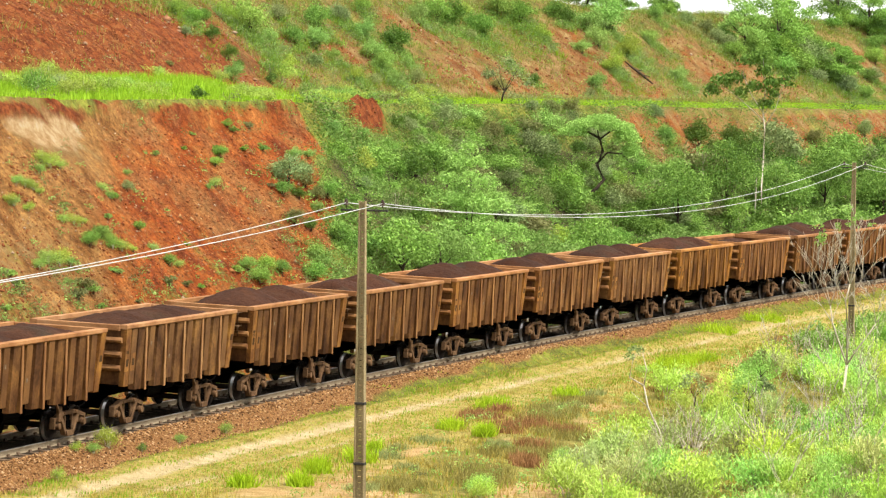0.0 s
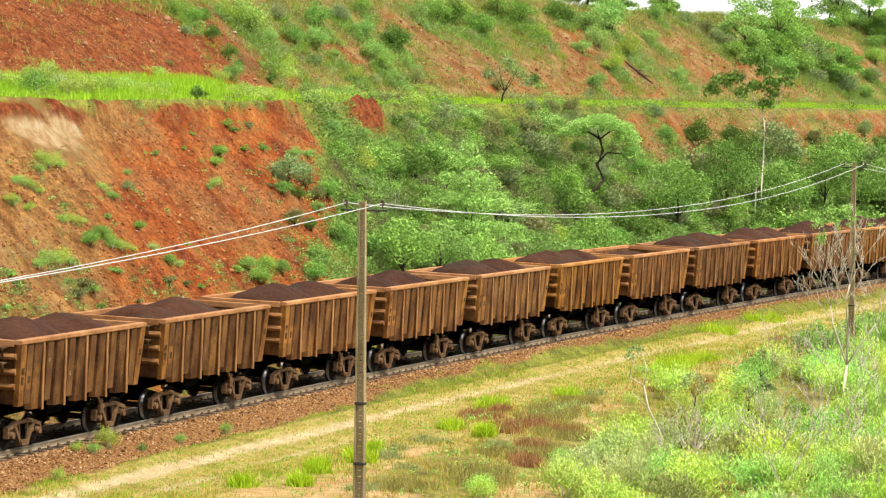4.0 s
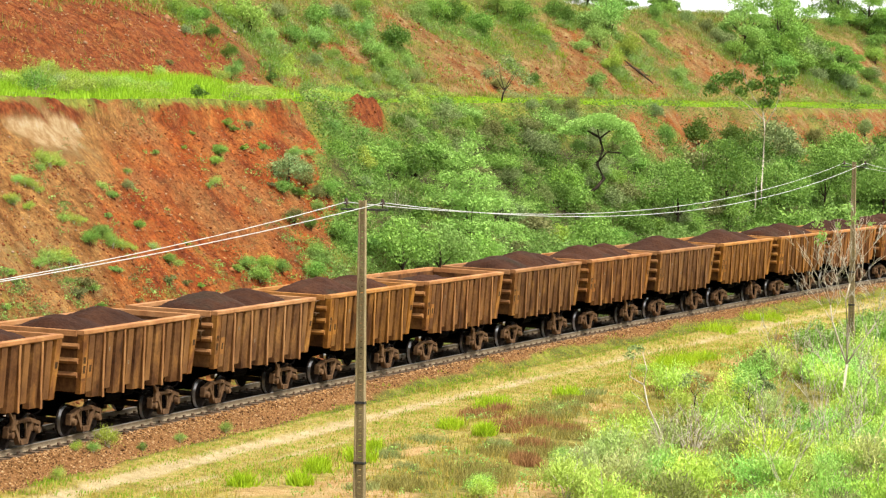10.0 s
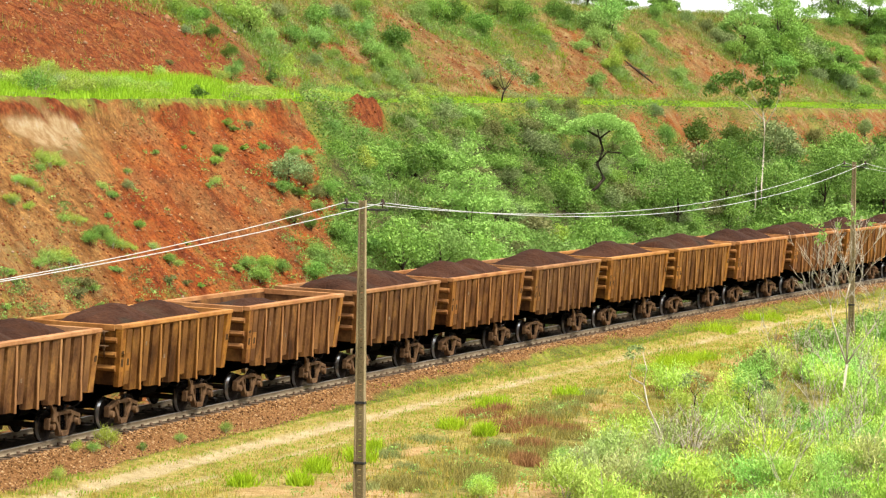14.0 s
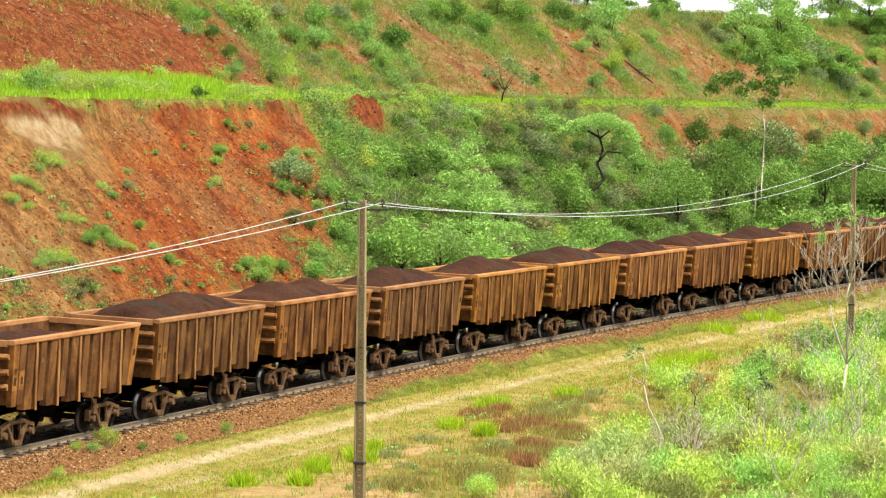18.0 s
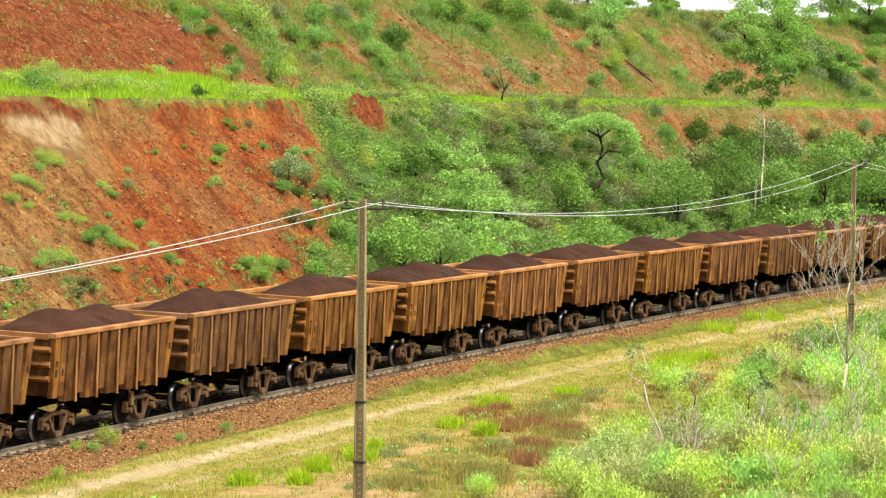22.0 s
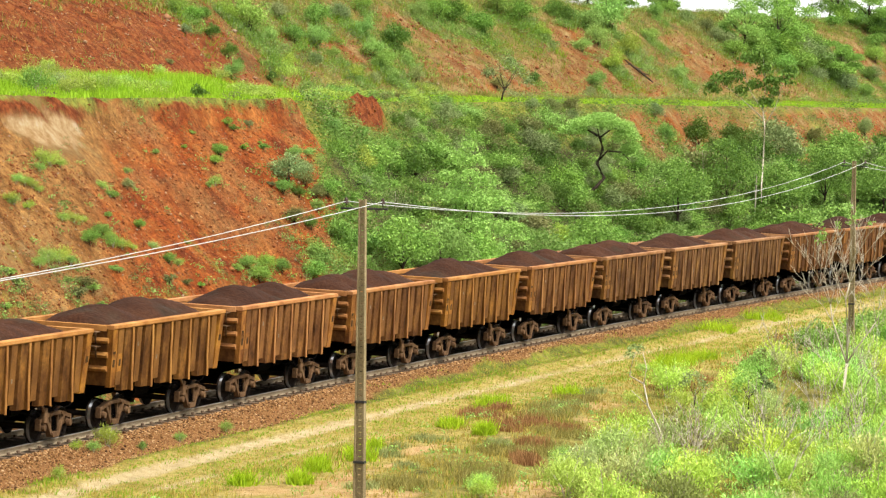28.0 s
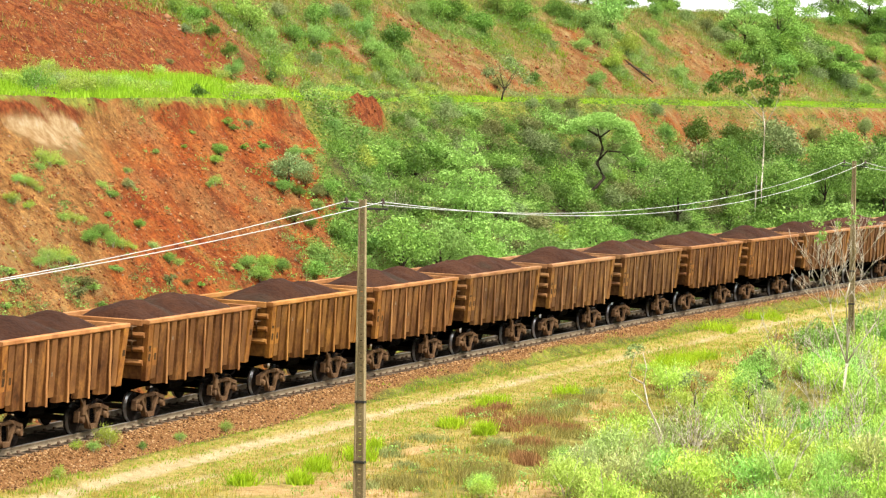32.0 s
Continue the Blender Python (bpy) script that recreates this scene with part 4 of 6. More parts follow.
def heap_mesh(mounds, level, seed):
    """Loose ore in the box: mounds (x, height, length) over a fill level, slumped to the walls."""
    nx, ny = 66, 24
    xs, ys = np.linspace(-3.86, 3.86, nx), np.linspace(-1.35, 1.35, ny)
    X, Y = np.meshgrid(xs, ys, indexing="ij")
    Z = np.full_like(X, level)
    for x, h, l in mounds:
        r = np.hypot((X - x) / l, (Y + 0.05) / 1.45)
        Z = np.maximum(Z, level + h * (1.08 - np.sqrt(r * r + 0.05)) + 0.05 * fbm(X * 1.5, Y * 1.5, seed))
    Z = Z + 0.22 * fbm(X / 0.8, Y / 0.8, seed + 3, 4) + 0.05 * fbm(X / 0.18, Y / 0.18, seed + 9, 2)
    wall = np.minimum(ramp(3.90 - np.abs(X), 0, 0.7), ramp(1.39 - np.abs(Y), 0, 0.35) * 0.6 + 0.4)
    Z = np.minimum(Z, 2.92 + np.minimum((3.92 - np.abs(X)) * 0.60, (1.40 - np.abs(Y)) * 0.68 + 0.06)) * wall + (1 - wall) * np.minimum(Z, 2.80)
    verts = np.stack([X, Y, Z], -1).reshape(-1, 3)
    idx = np.arange(nx * ny).reshape(nx, ny)
    quads = np.stack([idx[:-1, :-1], idx[1:, :-1], idx[1:, 1:], idx[:-1, 1:]], -1).reshape(-1, 4)
    # a skirt down to the wagon's floor
    ring = list(idx[:, 0]) + list(idx[-1, 1:]) + list(idx[-2::-1, -1]) + list(idx[0, -2:0:-1])
    low = [(verts[k][0] * 0.94, verts[k][1] * 0.86, 1.31) for k in ring]
    base = len(verts)
    faces = [tuple(q) for q in quads] + [(ring[i], base + i, base + (i + 1) % len(ring), ring[(i + 1) % len(ring)]) for i in range(len(ring))]
    faces.append(tuple(base + i for i in range(len(ring))))
    return mesh_of("ore_heap", list(verts) + low, faces, M_ORE, True)


HEAPS = [heap_mesh(((-1.6, 0.42, 2.9), (1.4, 0.42, 2.9)), 2.86, 1), heap_mesh(((-1.5, 0.74, 2.4), (1.5, 0.72, 2.5)), 2.82, 2),
         heap_mesh(((-1.9, 0.66, 2.3), (0.5, 0.80, 2.5), (2.4, 0.6, 2.0)), 2.88, 3), heap_mesh(((-1.1, 0.70, 2.8), (1.8, 0.66, 2.4)), 2.88, 4),
         heap_mesh(((-0.2, 0.80, 3.2), (2.3, 0.58, 2.0)), 2.86, 5), heap_mesh(((-2.2, 0.62, 2.2), (0.3, 0.70, 2.4)), 2.80, 6), heap_mesh(((-0.6, 0.45, 2.9),), 2.66, 7)]
LOADS = {-5: 0, -4: 0, -3: 0, -2: 0, -1: 1, 0: 5, 1: 1, 2: 5, 3: 1, 4: 1, 5: 6, 6: 2, 7: 3, 8: 4, 9: 4, 10: 2, 11: 3, 12: 2, 13: 4, 14: 3, 15: 2, 16: 4, 17: 3}
WAGON_TONE = {2: 1.2, 3: 1.25, 5: 1.1, 6: 0.85, 7: 0.85, 8: 0.9, 11: 1.1, 12: 1.1}
BRAKE_ENDS = {-3, -1, 0, 3, 4, 9, 10, 11, 12, 13, 14, 15, 18, 19, 22}
TRAIN = []


def build_train():
    rng = random.Random(11)
    for i in range(-5, 25):
        src = BRAKED if i in BRAKE_ENDS else PLAIN
        w = copy_thing(src, track_pose(0))
        v = rng.uniform(0.95, 1.22) * WAGON_TONE.get(i, 1.0)
        t = rng.uniform(-0.12, 0.12)
        tone = (v * (1 + t * 0.6), v, v * (1 - t), 1)
        if i in (-1, 0):
            tone = (0.95, 0.95, 0.95, 1)
        if i in (4, 9, 10, 13):
            tone = (1.25, 1.2, 0.85, 1)
        for o in (w, *w.children_recursive):
            o.color = tone
        tagged(w, "rusty brown ore wagon with folding steps on its end" if i in BRAKE_ENDS else "rusty brown ribbed open ore wagon on the rails", "ore wagon", "wagons of the ore train")
        ore = new("ore_load", HEAPS[LOADS.get(i, (i * 5) % 3 + 2)])
        g = rng.uniform(0.85, 1.15)
        ore.color = (g, g, g, 1)
        tagged(ore, "low load of dark brown ore in a wagon" if i < 6 else "heaped load of dark brown ore in a wagon", "ore heap", "loads of the ore train")
        TRAIN.append((i, w, ore))


build_train()
for src in (PLAIN, BRAKED):
    for o in (*src.children_recursive, src):
        bpy.data.objects.remove(o)


# ---- the overhead line ----
P1, P2 = Vector((-1.84, 71.97, 7.20)), Vector((17.18, 132.59, 7.20))
STEP = P2 - P1
LINE_TURN = math.atan2(STEP.y, STEP.x)


def build_pole(at, tilt=0.0):
    s, lat = (float(k) for k in line_sl(at.x, at.y))
    foot = float(land(s, lat)) - 0.3
    h = at.z + 0.05 - foot
    pole = tagged(new("utility_pole"), "grey concrete utility pole with slots and a short crossarm", "utility pole", "poles of the overhead line")
    pole.matrix_basis = Matrix.Translation((at.x, at.y, foot)) @ Matrix.Rotation(LINE_TURN, 4, "Z")
    bm = bmesh.new()
    # H-shaped shaft: two flanges and a pierced web, tapering upwards
    n = 64
    for sgn in (-1, 1):
        for a, b in ((0.36, 0.5), (0.16, 0.30)):
            g = box(bm, -0.5 if a > 0.3 else -0.16, 0.5 if a > 0.3 else 0.16, a * sgn, b * sgn, 0, h)
            for v in g["verts"]:
                k = v.co.z / h
                v.co.x *= 0.19 * (1 - k) + 0.11 * k
                v.co.y *= 0.29 * (1 - k) + 0.155 * k
    for i in range(n):
        k = i / n
        w = (0.29 * (1 - k) + 0.155 * k)
        box(bm, -0.026, 0.026, -w * 0.16, w * 0.16, h * i / n, h * (i + 0.86) / n)
        box(bm, -0.020, 0.020, w * 0.295, w * 0.365, h * i / n, h * (i + 1) / n)
        box(bm, -0.020, 0.020, -w * 0.365, -w * 0.295, h * i / n, h * (i + 1) / n)
    part("shaft", bm, M_CONCRETE, pole)
    for z in (h - 4.62, h - 6.0):
        bm = bmesh.new()
        k = z / h
        w, d = (0.29 * (1 - k) + 0.155 * k) * 0.53, (0.19 * (1 - k) + 0.11 * k) * 0.56
        box(bm, -d, d, -w, w, z - 0.03, z + 0.03, 0.006)
        part("iron_band", bm, M_BAND, pole)
    bm = bmesh.new()
    box(bm, 0.075, 0.165, -0.56, 0.56, h - 0.235, h - 0.195, 0.006)
    for v in bm.verts:
        v.co.z += tilt * v.co.y
    part("crossarm", bm, M_BAND, pole, "dark timber crossarm")
    for y in (-0.44, 0.44):
        bm = bmesh.new()
        for r0, r1, z0, z1 in ((0.015, 0.015, -0.16, -0.10), (0.07, 0.05, -0.10, -0.06), (0.055, 0.035, -0.06, 0.0), (0.04, 0.02, 0.0, 0.04)):
            bmesh.ops.create_cone(bm, cap_ends=True, segments=10, radius1=r0, radius2=r1, depth=z1 - z0, matrix=Matrix.Translation((0.12, y, h + tilt * y + (z0 + z1) / 2)))
        part("insulator", bm, M_PIN, pole, "dark glazed pin insulator")
    return pole


for k in (-1, 0, 1, 2):
    build_pole(P1 + STEP * k, 0.45 if k < 0 else 0.0)

across = Vector((-STEP.y, STEP.x, 0)).normalized()
along = Vector((STEP.x, STEP.y, 0)).normalized()
for k in (-1, 0, 1):
    for side in (-0.44, 0.44):
        vs, fs = [], []
        a = P1 + STEP * k + across * side + along * 0.12 + Vector((0, 0, 0.0))
        sag = (1.15 if side > 0 else 0.85) if k < 0 else (1.0 if side > 0 else 1.06)
        lift = 0.45 * side if k < 0 else 0.0
        path = []
        for i in range(41):
            u = i / 40
            p = a + STEP * u
            path.append((p.x, p.y, p.z + lift * (1 - u) - 4 * sag * u * (1 - u)))
        tube(vs, fs, path, [0.0095] * 41, 6)
        tagged(new("overhead_wire", mesh_of("overhead_wire", vs, fs, M_WIRE, True)), "pale sagging cable strung between concrete poles", "overhead wire", "cables of the overhead line")


# ---- plants ----
def leaf_cloud(rng, blobs, n, length, width, rise=0.35, hollow=0.45, loose=0.0, upright=False):
    """Loose leaves in and round a set of ellipsoids (x, y, z, rx, ry, rz): n four-cornered blades."""
    blobs = np.asarray(blobs, float)
    vol = np.prod(blobs[:, 3:], 1) ** (2 / 3)
    pick = rng.choice(len(blobs), n, p=vol / vol.sum())
    d = rng.normal(size=(n, 3))
    d /= np.linalg.norm(d, axis=1)[:, None]
    d[:, 2] = np.where(d[:, 2] < -0.35, -d[:, 2], d[:, 2])
    r = (hollow + (1.06 - hollow) * rng.random(n) ** 0.6)[:, None]
    c = blobs[pick, :3] + d * r * blobs[pick, 3:]
    c = c + rng.normal(size=(n, 3)) * (length * 0.3 + loose)
    c[:, 2] = np.maximum(c[:, 2], 0.03)
    out = d * 0.8 + rng.normal(size=(n, 3)) * 0.75 + np.array([0, 0, rise])
    out /= np.linalg.norm(out, axis=1)[:, None]
    side = np.cross(out, rng.normal(size=(n, 3)))
    side /= np.linalg.norm(side, axis=1)[:, None] + 1e-9
    if upright:
        out, side = side, out
    nor = np.cross(out, side)
    l = (length * rng.uniform(0.6, 1.35, n))[:, None]
    w = (width * rng.uniform(0.6, 1.3, n))[:, None]
    a = c - side * l * 0.5
    b = c + out * w * 0.5 + nor * w * 0.1
    e = c + side * l * 0.5 - nor * l * 0.12
    f = c - out * w * 0.5 + nor * w * 0.1
    return np.stack([a, b, e, f], 1)


def bush_blobs(rng, n, spread, height):
    """Lobes of an uneven shrub: a thin core, then separate tufts round and over it, with gaps between."""
    out = [(0, 0, height * 0.34, spread * 0.5, spread * 0.5, height * 0.34)]
    lean = rng.uniform(0, 6.28)
    for i in range(n):
        a = i * 2.4 + rng.uniform(-0.5, 0.5)
        q = math.sqrt((i + 0.6) / n) * spread * rng.uniform(0.7, 0.92)
        top = height * math.sqrt(max(0.12, 1.0 - (q / spread) ** 2)) * (1 + 0.14 * math.cos(a - lean))
        k = rng.uniform(0.17, 0.34)
        out.append((math.cos(a) * q, math.sin(a) * q, top * rng.uniform(0.5, 0.86), spread * k, spread * k, height * k * 0.62))
    return out


def stem_mesh(rng, n, spread, height, r, material):
    vs, fs = [], []
    for i in range(n):
        if i:
            fs.append((len(vs), len(vs) - 12, len(vs) - 11))
        a, q = rng.uniform(0, 6.28), rng.uniform(0.2, 0.8) * spread
        top = (math.cos(a) * q, math.sin(a) * q, height * rng.uniform(0.6, 1.02))
        path = [(0.04 * math.cos(a), 0.04 * math.sin(a), -0.1), (top[0] * 0.35, top[1] * 0.35, top[2] * 0.5), top]
        tube(vs, fs, path, [r, r * 0.7, r * 0.25], 4)
    return mesh_of("stems", vs, fs, material)


def bush_kind(seed, spread, height, n, length, width, material, blobs=6, stems=7, stem_mat=None, hollow=0.45, rise=0.35, loose=0.0):
    rng = np.random.default_rng(seed)
    leaves = fast_mesh("foliage", leaf_cloud(rng, bush_blobs(rng, blobs, spread, height), n, length, width, rise, hollow, loose, rise > 0.8), 4, material)
    return leaves, stem_mesh(rng, stems, spread, height, 0.018 * height ** 0.5, stem_mat or M_BARK), spread


BIG = [bush_kind(100 + i, 1.5, 2.3, 2300, 0.19, 0.085, m, 19, loose=0.13) for i, m in enumerate((M_LEAF, M_LEAF, M_GREY, M_DEEP, M_LIGHT, M_DRY, M_YOUNG, M_LEAF, M_LIGHT))]
SMALL = [bush_kind(120 + i, 0.6, 0.75, 700, 0.12, 0.05, m, 9) for i, m in enumerate((M_LIGHT, M_LEAF, M_GREY, M_LIGHT, M_DRY))]
FEATHER = [bush_kind(140 + i, 0.8, 1.25, 1350, 0.15, 0.036, m, 15, 7, M_PALEBARK, 0.1, 1.1, 0.12) for i, m in enumerate((M_YOUNG, M_YOUNG, M_LEAF, M_DRY, M_LIGHT, M_SAGE))]
rnd = random.Random(21)


def plant_bush(kinds, which, s, lat, radius, tall, label, group, tone=1.0, sink=0.08):
    """One shrub of the given radius; tall stretches it upwards."""
    leaves, stems, spread = kinds[which]
    k = radius / spread
    x, y, z = spot_at(s, lat)
    root = tagged(new("bush" if "flat" in group else "weed" if "weed" in group else "shrub"), label, "bush" if "flat" in group else "weed" if "weed" in group else "shrub", group)
    root.matrix_basis = Matrix.LocRotScale((x, y, z - sink * k), Euler((rnd.uniform(-0.08, 0.08), rnd.uniform(-0.08, 0.08), rnd.uniform(0, 6.28))), (k, k, k * tall))
    f = part("foliage", leaves, None, root)
    v = tone * rnd.uniform(0.82, 1.15)
    f.color = (v * rnd.uniform(0.88, 1.12), v, v * rnd.uniform(0.8, 1.1), 1)
    part("branching_stem", stems, None, root)
    return root


def bushes(places, kinds, choice, label, group, tall=1.0, tone=1.0, size=1.0):
    for s, lat, r in places:
        plant_bush(kinds, rnd.choice(choice), s, lat, r * size * rnd.uniform(1.0, 1.2), tall * rnd.uniform(0.85, 1.2), label, group, tone)


def fill_bushes(n, s0, s1, place, kinds, choice, r0, r1, label, group, tall, seed, tone=1.0):
    """Shrubs strewn over a stretch; place(s, q) gives lat for q between 0 and 1."""
    rg = random.Random(seed)
    for _ in range(n):
        s = rg.uniform(s0, s1)
        lat = place(s, rg.random())
        if lat is None or (76 < s < 87.5 and -12.5 < lat < -8.5) or (58 < s < 65 and -3.2 < -lat - bench_edge(s) < 0.6):
            continue
        plant_bush(kinds, rg.choice(choice), s, lat, rg.uniform(r0, r1), tall * rg.uniform(0.8, 1.25), label, group, tone)


def far_thicket(n, s0, s1, place, kinds, choice, r0, r1, tall, seed):
    """Bushes too far to tell apart, joined into one thicket."""
    rg = random.Random(seed)
    heaps = collections.defaultdict(list)
    for _ in range(n):
        s = rg.uniform(s0, s1)
        lat = place(s, rg.random())
        me, _, spread = kinds[rg.choice(choice)]
        k = rg.uniform(r0, r1) / spread
        v = np.empty(len(me.vertices) * 3, np.float32)
        me.vertices.foreach_get("co", v)
        v = v.reshape(-1, 3) * (k, k, k * tall * rg.uniform(0.8, 1.25))
        a = rg.uniform(0, 6.28)
        c, d = math.cos(a), math.sin(a)
        v = np.stack([v[:, 0] * c - v[:, 1] * d, v[:, 0] * d + v[:, 1] * c, v[:, 2] - 0.08 * k], -1) + spot_at(s, lat)
        heaps[me.materials[0]].append(v)
    mats = list(heaps)
    me = fast_mesh("thicket", np.concatenate([np.concatenate(heaps[m]) for m in mats]), 4, mats[0])
    for m in mats[1:]:
        me.materials.append(m)
    me.polygons.foreach_set("material_index", np.concatenate([np.full(sum(len(v) for v in heaps[m]) // 4, i, np.int32) for i, m in enumerate(mats)]))
    tagged(new("thicket", me), "dense green thicket filling the wooded hollow", "thicket", kind="stuff")


# at the foot of the ballast
bushes([(2.9, 1.96, 0.35), (1.8, 2.02, 0.24), (-2.4, 2.95, 0.19), (7.0, 2.35, 0.17), (4.4, 2.33, 0.16), (10.3, 2.4, 0.19), (1.1, 1.83, 0.16)],
       FEATHER, (0, 2, 4), "thin green weed at the foot of the ballast", "weeds by the ballast", 1.0, 0.9)
# on the red cut and its edge
bushes([(24.8, -11.3, 0.25), (25.0, -11.07, 0.26), (25.7, -11.08, 0.19), (23.9, -10.92, 0.15), (21.9, -10.79, 0.2), (22.2, -10.62, 0.2), (22.5, -10.44, 0.17), (22.7, -10.31, 0.13), (20.6, -10.38, 0.2), (20.7, -10.25, 0.16), (21.3, -10.0, 0.15), (22.9, -9.49, 0.18), (23.6, -9.41, 0.19), (24.2, -9.37, 0.15), (24.8, -8.45, 0.24), (25.2, -8.3, 0.21), (24.8, -8.68, 0.17), (25.9, -8.2, 0.13), (32.0, -11.49, 0.14), (28.4, -10.73, 0.15), (28.5, -10.44, 0.15), (28.6, -8.73, 0.17), (20.0, -8.53, 0.29), (20.7, -8.45, 0.25), (18.9, -8.32, 0.21), (21.2, -8.29, 0.18), (29.6, -8.17, 0.19), (38.4, -10.79, 0.19), (37.7, -10.7, 0.12)],
       FEATHER, (0, 4, 0, 4, 2), "small bright green weed bush on red earth", "weeds on the cut", 0.8, 1.05, 1.45)
bushes([(43.8, -12.88, 0.26), (44.0, -12.66, 0.2), (43.4, -11.89, 0.2), (45.7, -12.05, 0.22), (40.7, -11.77, 0.26), (46.1, -12.9, 0.18), (35.6, -12.07, 0.14), (21.0, -7.65, 0.29), (19.8, -7.27, 0.25), (21.2, -7.43, 0.22), (21.1, -7.06, 0.14), (27.1, -7.32, 0.23), (29.0, -7.52, 0.17), (30.1, -7.47, 0.16), (23.8, -6.97, 0.13), (34.5, -7.97, 0.2), (23.6, -7.85, 0.17), (23.9, -7.76, 0.15), (20.2, -7.9, 0.18), (16.7, -8.32, 0.21), (14.3, -7.16, 0.2), (16.6, -7.96, 0.17), (26.0, -9.27, 0.15), (38.2, -12.11, 0.13), (39.8, -12.5, 0.13), (43.0, -10.42, 0.17), (53.2, -20.27, 0.17), (50.8, -19.65, 0.19), (31.8, -8.88, 0.12)],
       SMALL, (0, 1, 3, 4), "small green weed bush on red earth", "weeds on the cut", 0.8, 0.95, 1.4)
bushes([(44.7, -10.44, 0.74), (43.5, -10.11, 0.39), (47.2, -10.77, 0.36), (36.8, -7.79, 0.33), (40.7, -11.67, 0.26), (39.6, -11.36, 0.25), (35.5, -7.95, 0.28), (24.6, -8.82, 0.26), (23.3, -8.59, 0.3), (29.0, -8.24, 0.23), (30.7, -10.81, 0.2), (28.8, -9.39, 0.19), (28.8, -10.44, 0.19)],
       BIG, (0, 2, 0), "grey-green bush at the edge of the red cut", "bushes by the cut", 0.9, 1.1, 1.2)
# along the bench
bushes([(31.9, -15.3, 0.76), (34.2, -15.2, 0.55), (35.9, -15.32, 0.56), (69.5, -22.43, 0.71), (44.3, -16.29, 0.48), (38.6, -15.72, 0.69), (69.1, -22.88, 0.71)],
       FEATHER, (0, 1, 2), "grassy light green bush on the bench", "bushes on the bench", 0.7)
fill_bushes(15, 24, 43, lambda s, q: -(float(bench_edge(s)) + 2.8 + 2.6 * q), FEATHER, (0, 1, 0, 5), 0.4, 0.75, "pale feathery bush behind the bench grass", "bushes on the bench", 0.75, 38, 0.9)
bushes([(43.4, -14.0, 0.41)], SMALL, (1,), "small dark shrub at the lip of the cut", "bushes on the bench", 1.2, 0.6)
# on the upper slope
UP_LIGHT = [(74.5, -26.89, 1.15), (81.2, -26.22, 0.74), (88.5, -26.95, 0.71), (86.6, -25.36, 0.64), (86.4, -24.57, 0.64), (85.7, -23.86, 0.46), (125.1, -28.42, 1.06), (129.2, -28.52, 1.29), (123.5, -26.85, 0.91), (127.1, -26.32, 0.92), (116.7, -27.93, 0.54), (121.1, -27.04, 0.69), (122.2, -25.24, 0.69), (81.0, -23.85, 0.51), (99.0, -28.35, 0.63), (115.9, -23.77, 0.6), (131.9, -24.55, 0.65), (108.6, -29.81, 0.53), (60.6, -20.79, 0.55), (73.6, -27.77, 0.6), (76.5, -26.71, 0.55), (136.1, -28.48, 0.67), (89.5, -24.62, 0.35), (74.5, -24.54, 0.38), (81.9, -25.51, 0.46)]
bushes(UP_LIGHT,
       BIG, (4, 6, 8, 4), "light green bush on the upper slope", "bushes of the upper slope", 1.0, 0.92)
UP_MID = [(79.0, -26.45, 0.62), (84.2, -27.69, 0.81), (88.1, -28.2, 0.71), (106.8, -27.82, 1.04), (116.0, -29.25, 0.95), (114.8, -30.31, 0.88), (145.9, -31.37, 0.7), (147.3, -26.53, 0.85), (155.8, -26.78, 1.04), (159.0, -25.7, 0.97), (163.1, -25.46, 0.82), (163.3, -23.62, 0.9), (165.8, -23.15, 0.74), (180.9, -28.09, 1.14), (64.4, -24.92, 0.57), (63.3, -25.25, 0.46), (166.1, -27.61, 1.0), (80.5, -28.11, 0.57), (92.0, -28.7, 0.54), (152.9, -27.46, 0.87), (159.5, -26.85, 1.06), (173.3, -25.33, 0.77)]
bushes(UP_MID,
       BIG, (0, 1, 7, 0, 2), "green bush on the upper slope", "bushes of the upper slope", 1.0)
UP_DEEP = [(65.0, -23.17, 0.46), (90.6, -25.83, 0.95), (102.0, -28.63, 1.02), (104.0, -28.43, 0.9), (123.1, -30.01, 0.77), (123.5, -29.17, 0.63), (107.2, -25.84, 0.36), (106.6, -24.03, 0.42), (67.4, -22.02, 0.29), (65.3, -22.71, 0.26), (67.1, -25.69, 0.42), (65.3, -24.27, 0.41), (162.8, -24.38, 0.74), (106.6, -27.69, 0.45), (160.8, -27.88, 1.06), (158.3, -28.26, 0.89), (141.0, -30.16, 0.53)]
bushes(UP_DEEP,
       BIG, (3, 3, 0), "dark green bush on the upper slope", "bushes of the upper slope", 1.1, 0.9)
UP_GREY = [(104.3, -27.37, 0.45), (90.8, -16.28, 0.58), (93.0, -15.99, 0.59), (88.0, -16.33, 0.4), (98.4, -22.88, 0.49), (98.7, -23.55, 0.37), (147.9, -29.04, 0.78), (146.2, -29.94, 0.7), (147.8, -28.11, 0.7), (61.5, -23.72, 0.3), (78.5, -24.88, 0.39), (113.5, -23.14, 0.4), (87.9, -23.31, 0.41), (83.4, -23.79, 0.4)]
bushes(UP_GREY,
       BIG, (2, 5, 2), "grey-olive bush on the upper slope", "bushes of the upper slope", 0.95)
